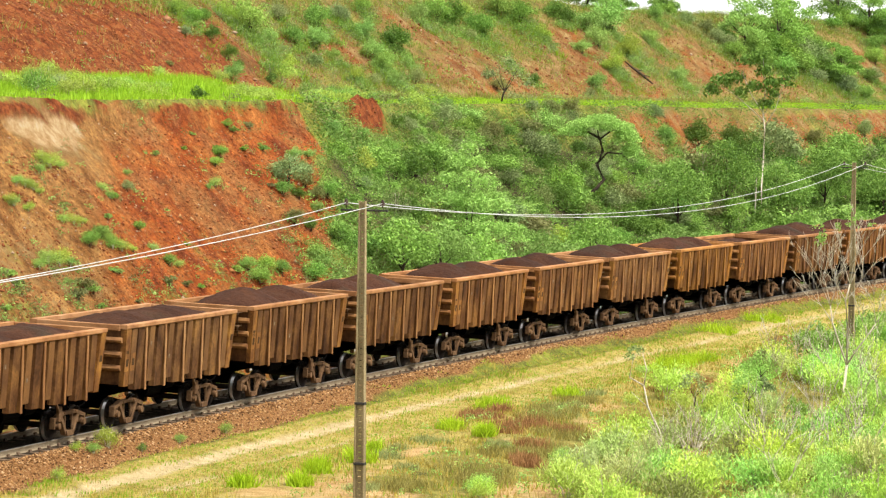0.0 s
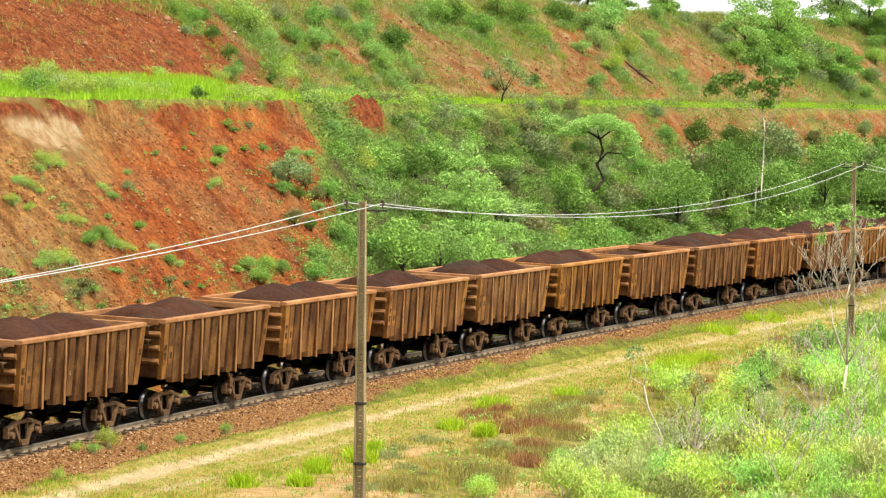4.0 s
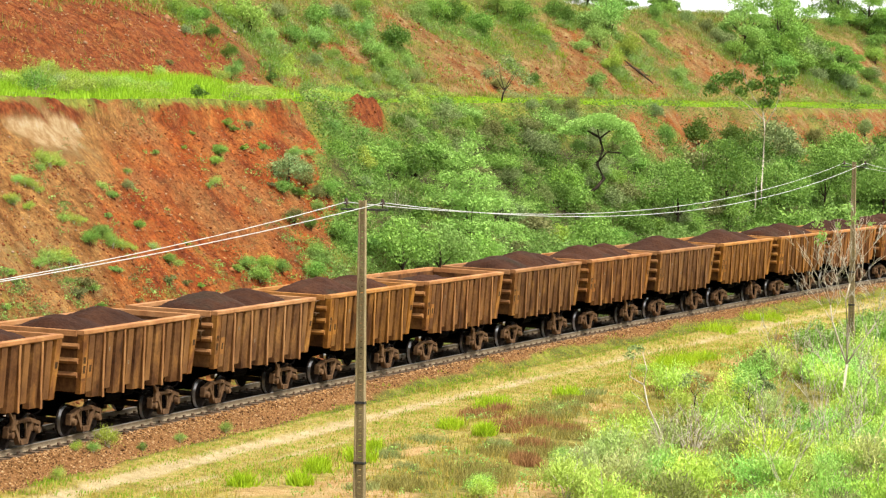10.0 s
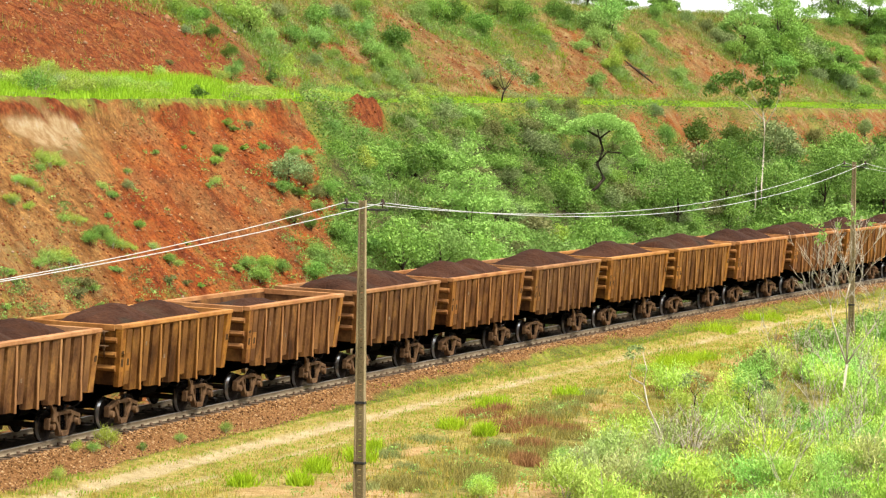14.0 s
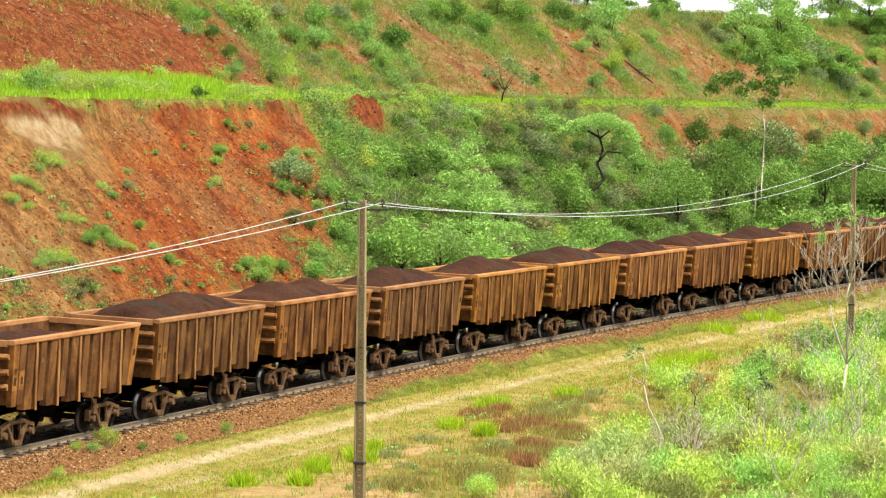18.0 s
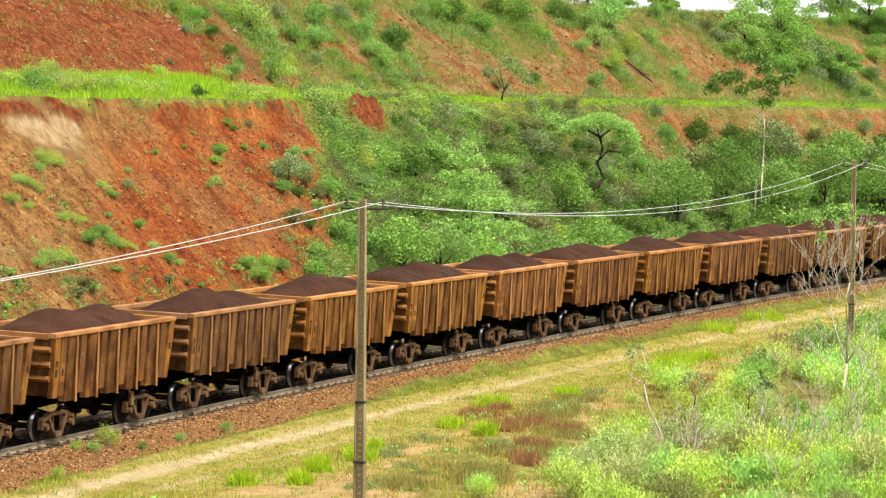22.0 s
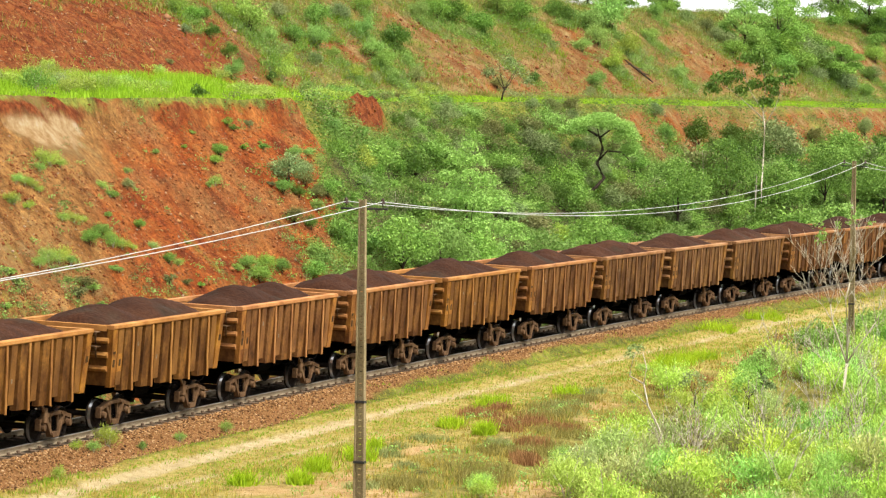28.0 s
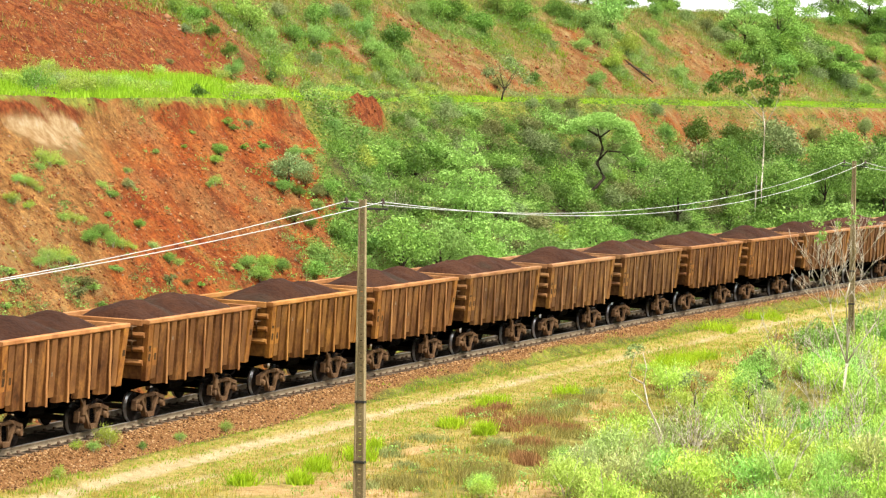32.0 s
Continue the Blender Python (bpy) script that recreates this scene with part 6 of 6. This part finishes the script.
rb = random.Random(61)
lines, ends = [], []
fork = (0.12, 0, 1.45)
left = [(0.12, 0, 1.45, 0.04), (-0.18, 0.05, 2.3, 0.034), (-0.42, 0.1, 3.0, 0.028), (-0.5, 0.1, 3.6, 0.024)]
right = [(0.12, 0, 1.45, 0.04), (0.45, -0.05, 2.0, 0.03), (0.85, -0.1, 2.55, 0.024), (1.15, -0.1, 3.0, 0.018)]
middle = [(0.12, 0, 1.45, 0.045), (0.14, 0.1, 2.6, 0.036), (0.05, 0.1, 3.8, 0.03), (0.2, 0.1, 4.4, 0.026)]
lines += [left, right, middle]
for p, aims, l in ((left[-1], ((-0.5, 0.1, 1), (-0.15, 0, 1), (0.3, 0, 1)), 1.1), (left[2], ((-0.7, 0, 1), (0.2, 0.3, 1)), 0.9), (right[-1], ((0.5, 0, 1), (-0.1, 0, 1)), 0.8), (right[2], ((-0.3, 0, 1), (0.6, 0, 0.6)), 0.7),
                   (middle[-1], ((-0.5, 0, 1), (0.1, 0, 1), (0.7, 0, 1)), 1.1), (middle[2], ((0.9, 0, 0.9), (-0.7, 0, 0.9)), 1.0)):
    for d in aims:
        twiggy(rb, p[:3], d, l, 0.018, 3, lines, ends)
leafy = [(-0.55, 0, 6.9, 0.3, 0.2, 0.3), (-1.0, 0, 6.5, 0.25, 0.2, 0.4), (-0.9, 0, 5.9, 0.2, 0.2, 0.4), (0.0, 0, 7.0, 0.25, 0.2, 0.3), (0.25, 0, 6.6, 0.25, 0.2, 0.35), (-0.3, 0, 6.4, 0.15, 0.15, 0.2), (0.9, 0, 6.5, 0.15, 0.15, 0.15)]
tree("bare_tree", (36.0, 15.6), [(0.12, 0, -0.6, 0.06), (0.04, 0, 0.5, 0.055), (0.12, 0, 1.45, 0.048)], lines, leafy, 330, 0.14, 0.07, M_LIGHT, M_PALEBARK, "bleached bare forked tree with a few leaves on top", "bare tree", "bare trees on the flat", seed=101)
tree("bare_tree", (18.0, 13.87), [(0.25, 0, -0.2, 0.032), (0.0, 0, 0.7, 0.029), (-0.35, 0, 1.4, 0.026), (-0.5, 0, 2.1, 0.023)],
     [[(-0.5, 0, 2.1, 0.028), (-0.95, 0, 2.35, 0.022), (-0.85, 0, 2.9, 0.015), (-0.75, 0, 3.1, 0.01)], [(-0.5, 0, 2.1, 0.026), (-0.42, 0, 2.6, 0.02), (-0.55, 0, 3.1, 0.01)], [(-0.35, 0, 1.4, 0.016), (-0.9, 0.1, 1.9, 0.008)]],
     [(-0.8, 0, 3.15, 0.25, 0.2, 0.2), (-0.95, 0, 2.95, 0.22, 0.2, 0.18), (-0.6, 0, 3.2, 0.15, 0.15, 0.15)], 150, 0.12, 0.055, M_GREY, M_PALEBARK, "white-stemmed sapling with a few leaves on the flat", "bare tree", "bare trees on the flat", 1.4, 102)
for s, lat, h, sd in ((28.1, 12.2, 1.15, 103), (27.8, 14.1, 1.25, 104), (27.4, 14.3, 1.5, 105), (36.2, 12.4, 1.2, 106)):
    tree("sapling", (s, lat), [(0, 0, -0.1, 0.03), (0.06, 0, h * 0.6, 0.022), (0.02, 0, h, 0.012)], [limb(rb, (0.04, 0, h * 0.6), (d, 0, 1), 0.6, 0.014) for d in (-0.7, 0.7)],
         [(0, 0, h + 0.1, 0.42, 0.35, 0.32), (0.3, 0, h - 0.15, 0.25, 0.25, 0.2), (-0.3, 0, h - 0.1, 0.25, 0.25, 0.2)], 230, 0.12, 0.055, M_GREY if sd == 103 else M_LIGHT, M_BARK, "leafy young sapling on the flat", "sapling", "saplings on the flat", 1.25, sd)
for s, lat, h in ((44.5, 11.0, 2.2), (46.0, 11.5, 2.0), (41.0, 14.0, 2.4), (15.0, 18.0, 2.2), (20.0, 18.5, 2.4), (25.0, 19.0, 2.6), (31.0, 18.5, 2.8), (33.0, 19.8, 2.6), (12.0, 15.5, 1.7), (40.0, 17.5, 2.8), (9.0, 20.0, 2.4), (48.0, 13.5, 2.6), (18.0, 15.0, 1.8), (22.0, 16.5, 2.2), (27.0, 17.0, 2.4), (29.0, 20.5, 2.6), (36.0, 19.0, 2.8), (17.0, 20.5, 2.4), (13.0, 18.5, 2.0), (23.5, 21.0, 2.4), (44.0, 16.5, 2.8), (38.5, 15.0, 2.6), (11.2, 16.4, 1.7), (12.6, 16.7, 1.7), (14.8, 20.2, 1.9), (16.2, 20.3, 1.9)):
    lines, ends = [], []
    for k in range(4):
        twiggy(rb, (0, 0, 0.1), (rb.uniform(-0.8, 0.8), rb.uniform(-0.5, 0.5), 1), h * 0.5, 0.017, 2, lines, ends)
    tree("dead_bush", (s, lat), [(0, 0, -0.2, 0.03), (0, 0, 0.15, 0.028)], lines, [], 0, 0, 0, None, M_PALEBARK, "leafless pale twiggy bush on the flat", "dead bush", "dead bushes on the flat")


# grass, weeds and undergrowth
def blades(name, region, n, per, height, width, material, label, seed, lean=0.55, spread=0.12, tone=1.0):
    """Tufts of upright blades, three corners each."""
    rg = np.random.default_rng(seed)
    s, lat, k = region(rg, n)
    m = len(s)
    x, y = line_xy(s, lat)
    z = land(s, lat)
    c = np.repeat(np.stack([x, y, z], -1), per, 0)
    k = np.repeat(k, per)
    q = m * per
    c[:, :2] += rg.normal(size=(q, 2)) * spread
    a = rg.uniform(0, 6.28, q)
    h = height * k * rg.uniform(0.5, 1.25, q)
    tip = c + np.stack([np.cos(a) * h * lean * rg.random(q), np.sin(a) * h * lean * rg.random(q), h], -1)
    b = rg.uniform(0, 6.28, q)
    w = np.stack([np.cos(b), np.sin(b), np.zeros(q)], -1) * (width * 0.5 * rg.uniform(0.6, 1.4, q))[:, None]
    c[:, 2] -= 0.02
    me = fast_mesh(name, np.stack([c - w, c + w, tip], 1), 3, material)
    ob = tagged(new(name, me), label, "grass", kind="stuff")
    ob.color = (*tone, 1) if isinstance(tone, tuple) else (tone, tone, tone, 1)
    return ob


def thin(rg, s, lat, keep, k):
    ok = rg.random(len(s)) < keep
    return s[ok], lat[ok], np.broadcast_to(k, s.shape)[ok]


def on_bench(rg, n):
    s = 12 + 185 * rg.random(n) ** 1.15
    v = rg.uniform(0.25, 5.6, n)
    lat = -(bench_edge(s) + v)
    return thin(rg, s, lat, (1 - 0.75 * ramp(s, 53, 57) * (1 - ramp(s, 70, 78))) * (0.45 + 0.55 * ramp(vnoise(s / 2.5, v / 1.2, 69), 0.25, 0.6)), (0.6 + 1.0 * vnoise(s / 4, v / 2, 61)) * np.where(s < 62, 1.0, 0.62) * (0.65 + 0.5 * ramp(v, 0.5, 3) * (s < 62)))


def on_strip(rg, n):
    s = -14 + 170 * rg.random(n) ** 1.35
    lat = rg.uniform(1.75, 7.2, n)
    keep = np.clip(1.05 - 1.2 * dust_cover(s, lat), 0.02, 1) * ramp(lat + 0.75 * ramp(s, 8, 34) + 1.2 * fbm(s / 2.5, lat / 1.5, 47, 3), 2.4, 3.1)
    return thin(rg, s, lat, keep, 0.45 + 1.0 * np.clip(vnoise(s / 3, lat / 1.5, 63), 0, 1) ** 2)


def on_field(rg, n):
    s = -12 + 150 * rg.random(n) ** 1.3
    lat = rg.uniform(6.5, 25, n)
    keep = (1 - 0.85 * bare_cover(s, lat)) * (1 - 0.95 * ramp(bare_spots(s, lat), 0.25, 0.6)) * ramp(vnoise(s / 5, lat / 3, 64), 0.1, 0.5)
    return thin(rg, s, lat, keep, 0.5 + 1.0 * vnoise(s / 2.5, lat / 2.5, 65))


def on_upper(rg, n):
    s = 30 + 170 * rg.random(n)
    v = rg.uniform(4.5, 17, n)
    lat = -(bench_edge(s) + v)
    drift = 0.45 + 0.55 * ramp(fbm(s / 1.6, v / 5, 70, 4), -0.08, 0.12)
    return thin(rg, s, lat, np.clip(1.0 - 1.25 * bare_cover(s, lat), 0.03, 1) * drift, 0.5 + 1.0 * vnoise(s / 3, v / 3, 66))


def on_hollow(rg, n):
    s = 42 + 150 * rg.random(n)
    u = 4 + rg.random(n) * (bench_edge(s) - 4)
    return thin(rg, s, -u, 1 - 0.97 * bare_cover(s, -u), 0.5 + 1.0 * vnoise(s / 3, u / 3, 67))


def on_cut(rg, n):
    s, u = rg.uniform(5, 58, n), rg.uniform(4.2, 13.4, n)
    keep = 0.03 + 0.8 * ramp(fbm(s / 1.6, u / 2.6, 68, 4) + 0.22 * ramp(10 - u, 0, 4), 0.10, 0.28)
    return thin(rg, s, -u, keep, 0.6 + 0.8 * rg.random(n))


def patches(*spots):
    def region(rg, n):
        k = rg.integers(0, len(spots), n)
        p = np.array(spots)[k]
        r = p[:, 2] * np.sqrt(rg.random(n))
        a = rg.uniform(0, 6.28, n)
        return p[:, 0] + r * np.cos(a) * 1.6, p[:, 1] + r * np.sin(a), 0.5 + 0.6 * rg.random(n)
    return region


def clumps(name, region, n, per, radius, length, width, material, label, seed, tone=1.0):
    """Low leafy clumps close to the ground, joined."""
    rg = np.random.default_rng(seed)
    s, lat, k = region(rg, n)
    x, y = line_xy(s, lat)
    base = np.stack([x, y, land(s, lat)], -1)
    v = leaf_cloud(rg, [(0, 0, radius * 0.35, radius, radius, radius * 0.75)], len(s) * per, length, width, 0.6, 0.2).reshape(len(s), per, 4, 3)
    v = v * k[:, None, None, None] + base[:, None, None]
    ob = tagged(new(name, fast_mesh(name, v.reshape(-1, 3), 4, material)), label, "weeds", kind="stuff")
    ob.color = (tone, tone, tone, 1)
    return ob


def around(places, reach, down):
    """Undergrowth gathered round bushes, trailing down the slope from them."""
    def region(rg, n):
        w = np.array(places)
        k = rg.choice(len(w), n, p=w[:, 2] ** 1.6 / (w[:, 2] ** 1.6).sum())
        c = w[k]
        s = c[:, 0] + rg.normal(size=n) * c[:, 2] * reach
        lat = c[:, 1] + rg.normal(size=n) * c[:, 2] * reach + np.abs(rg.normal(size=n)) * c[:, 2] * down
        return thin(rg, s, lat, np.where(bare_cover(s, lat) > 0.62, 0.08, 1.0), 0.55 + 0.9 * rg.random(n))
    return region


clumps("slope_brush", around(UP_LIGHT, 0.7, 0.6), 1500, 40, 0.32, 0.095, 0.042, M_LIGHT, "light green brush trailing down the slope", 221, 0.76)
clumps("slope_scrub", around(UP_MID + UP_DEEP, 0.75, 0.6), 1800, 40, 0.34, 0.095, 0.042, M_LEAF, "green scrub between the bushes of the slope", 222, 0.95)
clumps("slope_haulm", around(UP_LIGHT + UP_GREY + UP_MID, 1.5, 1.0), 2200, 30, 0.32, 0.10, 0.032, M_GREY, "grey-olive herbs among the bushes of the slope", 223, 0.95)
blades("slope_tussocks", around(UP_LIGHT + UP_MID, 1.3, 1.2), 1500, 12, 0.42, 0.035, M_GRASS, "long green grass hanging over the slope", 224, 1.2, 0.2, 0.72)
clumps("dome_grass", around(DOMES, 1.1, 0.4), 1500, 30, 0.26, 0.11, 0.03, M_YOUNG, "lime-green soft grass behind the bench", 225, 1.05)
clumps("hollow_brush", around(HO_LIME, 1.0, 0.5), 2200, 36, 0.36, 0.10, 0.04, M_LIGHT, "bright green brush between the bushes of the hollow", 226, 0.8)
clumps("hollow_scrub", around(HO_MID + HO_OLIVE, 1.2, 0.4), 3800, 30, 0.36, 0.12, 0.05, M_LEAF, "green scrub between the bushes of the hollow", 227, 1.0)
blades("bench_grass", on_bench, 19000, 6, 0.30, 0.055, M_GRASS, "bright lush grass along the bench", 201, 0.7, 0.14, 1.1)
blades("verge_grass", on_strip, 9000, 6, 0.11, 0.035, M_GRASS, "short green grass between ballast and road", 202, 0.9, 0.14, 0.85)
blades("verge_straw", on_strip, 14000, 5, 0.11, 0.03, M_STRAW, "short dry grass along the dirt road", 203, 0.9, 0.16, (1.1, 0.96, 0.8))
blades("field_grass", on_field, 3000, 6, 0.18, 0.04, M_GRASS, "green grass on the flat", 204, 0.8, 0.18, 0.75)
blades("field_straw", on_field, 15000, 6, 0.19, 0.035, M_STRAW, "dry straw-coloured grass on the flat", 205, 0.8, 0.18, (1.05, 0.88, 0.75))
blades("slope_grass", on_upper, 11000, 7, 0.26, 0.045, M_GRASS, "green grass and weeds on the upper slope", 206, 0.9, 0.2, 0.5)
blades("slope_straw", on_upper, 24000, 7, 0.30, 0.04, M_STRAW, "olive dry grass on the upper slope", 207, 0.9, 0.2, 0.72)
clumps("slope_weeds", on_upper, 2600, 28, 0.40, 0.095, 0.042, M_LEAF, "leafy green weeds on the upper slope", 215, 1.1)
clumps("slope_herbs", on_upper, 3200, 32, 0.40, 0.09, 0.036, M_DRY, "olive weeds on the upper slope", 216, 1.2)
clumps("hollow_undergrowth", on_hollow, 4800, 30, 0.55, 0.115, 0.052, M_DEEP, "dark green undergrowth in the hollow", 208, 1.0)
clumps("hollow_herbs", on_hollow, 2200, 28, 0.5, 0.11, 0.045, M_LIGHT, "light green undergrowth in the hollow", 217, 0.65)
clumps("hollow_weeds", on_hollow, 2600, 28, 0.5, 0.13, 0.05, M_DRY, "olive weeds in the hollow", 209)
clumps("cut_weeds", on_cut, 3800, 18, 0.20, 0.09, 0.04, M_LIGHT, "thin weeds on the red cut", 210, 0.8)
clumps("cut_straw", on_cut, 5200, 16, 0.22, 0.09, 0.03, M_DRY, "dry weeds on the red cut", 211, 0.9)
clumps("flat_weeds", on_field, 1500, 18, 0.22, 0.10, 0.035, M_LIGHT, "light green weeds on the flat", 218, 1.1)
blades("red_sedge", patches((17.8, 8.9, 0.4), (21.3, 6.49, 0.34), (23.6, 6.68, 0.29), (11.8, 11.4, 0.25), (21.1, 6.95, 0.5), (34.3, 9.63, 0.8), (15.2, 10.58, 0.4), (60.0, 6.8, 0.5), (20.1, 10.1, 0.4), (49.2, 8.74, 0.6), (38.0, 9.4, 0.6), (19.2, 8.4, 0.6), (20.4, 8.85, 0.5), (10.9, 11.8, 0.3), (45.0, 10.6, 0.9), (50.4, 9.0, 0.9)), 1100, 8, 0.30, 0.035, M_REDGRASS, "rust-red sedge patches on the flat", 212, 0.7, 0.14, 1.2)
blades("bright_tufts", patches((17.2, 7.18, 0.32), (16.5, 8.64, 0.13), (24.5, 5.96, 0.23), (7.7, 7.79, 0.25), (9.9, 7.24, 0.15), (5.2, 7.47, 0.19), (4.6, 7.61, 0.22), (8.4, 7.54, 0.3), (1.6, 8.27, 0.15), (16.2, 8.7, 0.12), (47.0, 6.35, 0.7), (44.1, 6.8, 0.8), (24.9, 6.1, 0.25), (0.5, 7.05, 0.2), (45.5, 6.3, 0.7), (48.0, 6.6, 0.6), (42.0, 6.9, 0.5), (62.0, 3.0, 0.9), (70.0, 3.0, 0.9), (30.0, 7.0, 0.4)), 560, 14, 0.42, 0.05, M_GRASS, "bright yellow-green grass tufts beside the road", 213, 1.1, 0.12, (1.35, 1.15, 0.9))
blades("brown_grass", patches((25.0, 8.2, 0.9), (22.5, 8.6, 0.8), (19.0, 10.4, 0.9), (14.5, 11.2, 0.9), (8.0, 11.2, 0.9), (6.0, 12.0, 0.8), (28.5, 7.9, 0.6), (12.5, 10.4, 0.7), (44.0, 11.2, 1.2), (3.0, 10.8, 0.7)), 1700, 9, 0.22, 0.03, M_DRY, "olive-brown grass on the flat", 226, 0.8, 0.16, (1.35, 1.08, 0.85))
blades("grey_tufts", patches((13.7, 7.58, 0.31), (9.4, 7.99, 0.25), (23.7, 8.75, 0.68), (26.6, 8.34, 0.47), (14.1, 9.81, 0.31), (11.0, 7.72, 0.20), (9.2, 8.11, 0.3), (13.2, 8.12, 0.4), (13.5, 7.46, 0.25), (26.6, 8.24, 0.6), (25.2, 8.07, 0.4), (30.9, 7.69, 0.4), (7.0, 9.44, 0.3), (1.8, 10.0, 0.4), (14.1, 9.8, 0.4)), 320, 12, 0.24, 0.03, M_DRY, "grey-green wiry tufts beside the road", 214, 0.9, 0.10, 1.35)


# ---- what moves ----
def train_at(t):
    """How far the train has come along the line, in metres."""
    return float(np.interp(t, (0, 6, 9, 13, 19, 23, 28, 32), (24.2, 0.05, -12.12, -28.40, -52.66, -68.94, -89.30, -105.62)))


def motions():
    times = [2.0 * k for k in range(17)]
    for i, w, ore in TRAIN:
        rows = [(t, track_pose(PITCH_S * i + MID + train_at(t))) for t in times]
        walk(w, rows)
        walk(ore, rows)
    # wheels: alike on every wagon, so each axle position is keyed once and shared
    steps = [k * 32.0 / 240 for k in range(241)]
    keyed = {}
    for i, w, ore in TRAIN:
        for bg in w.children:
            if not bg.name.startswith("bogie"):
                continue
            for o in bg.children:
                if not o.name.startswith("wheelset"):
                    continue
                key = round(o.matrix_basis.translation.x, 2)
                if key not in keyed:
                    x, y, z = o.matrix_basis.translation
                    walk(o, [(t, Matrix.Translation((x, y, z)) @ Matrix.Rotation((train_at(t) - 24.16) / WHEEL_R, 4, "Y")) for t in steps])
                    keyed[key] = o.animation_data
                else:
                    o.rotation_mode = "QUATERNION"
                    o.animation_data_create()
                    o.animation_data.action = keyed[key].action
                    o.animation_data.action_slot = keyed[key].action_slot


motions()
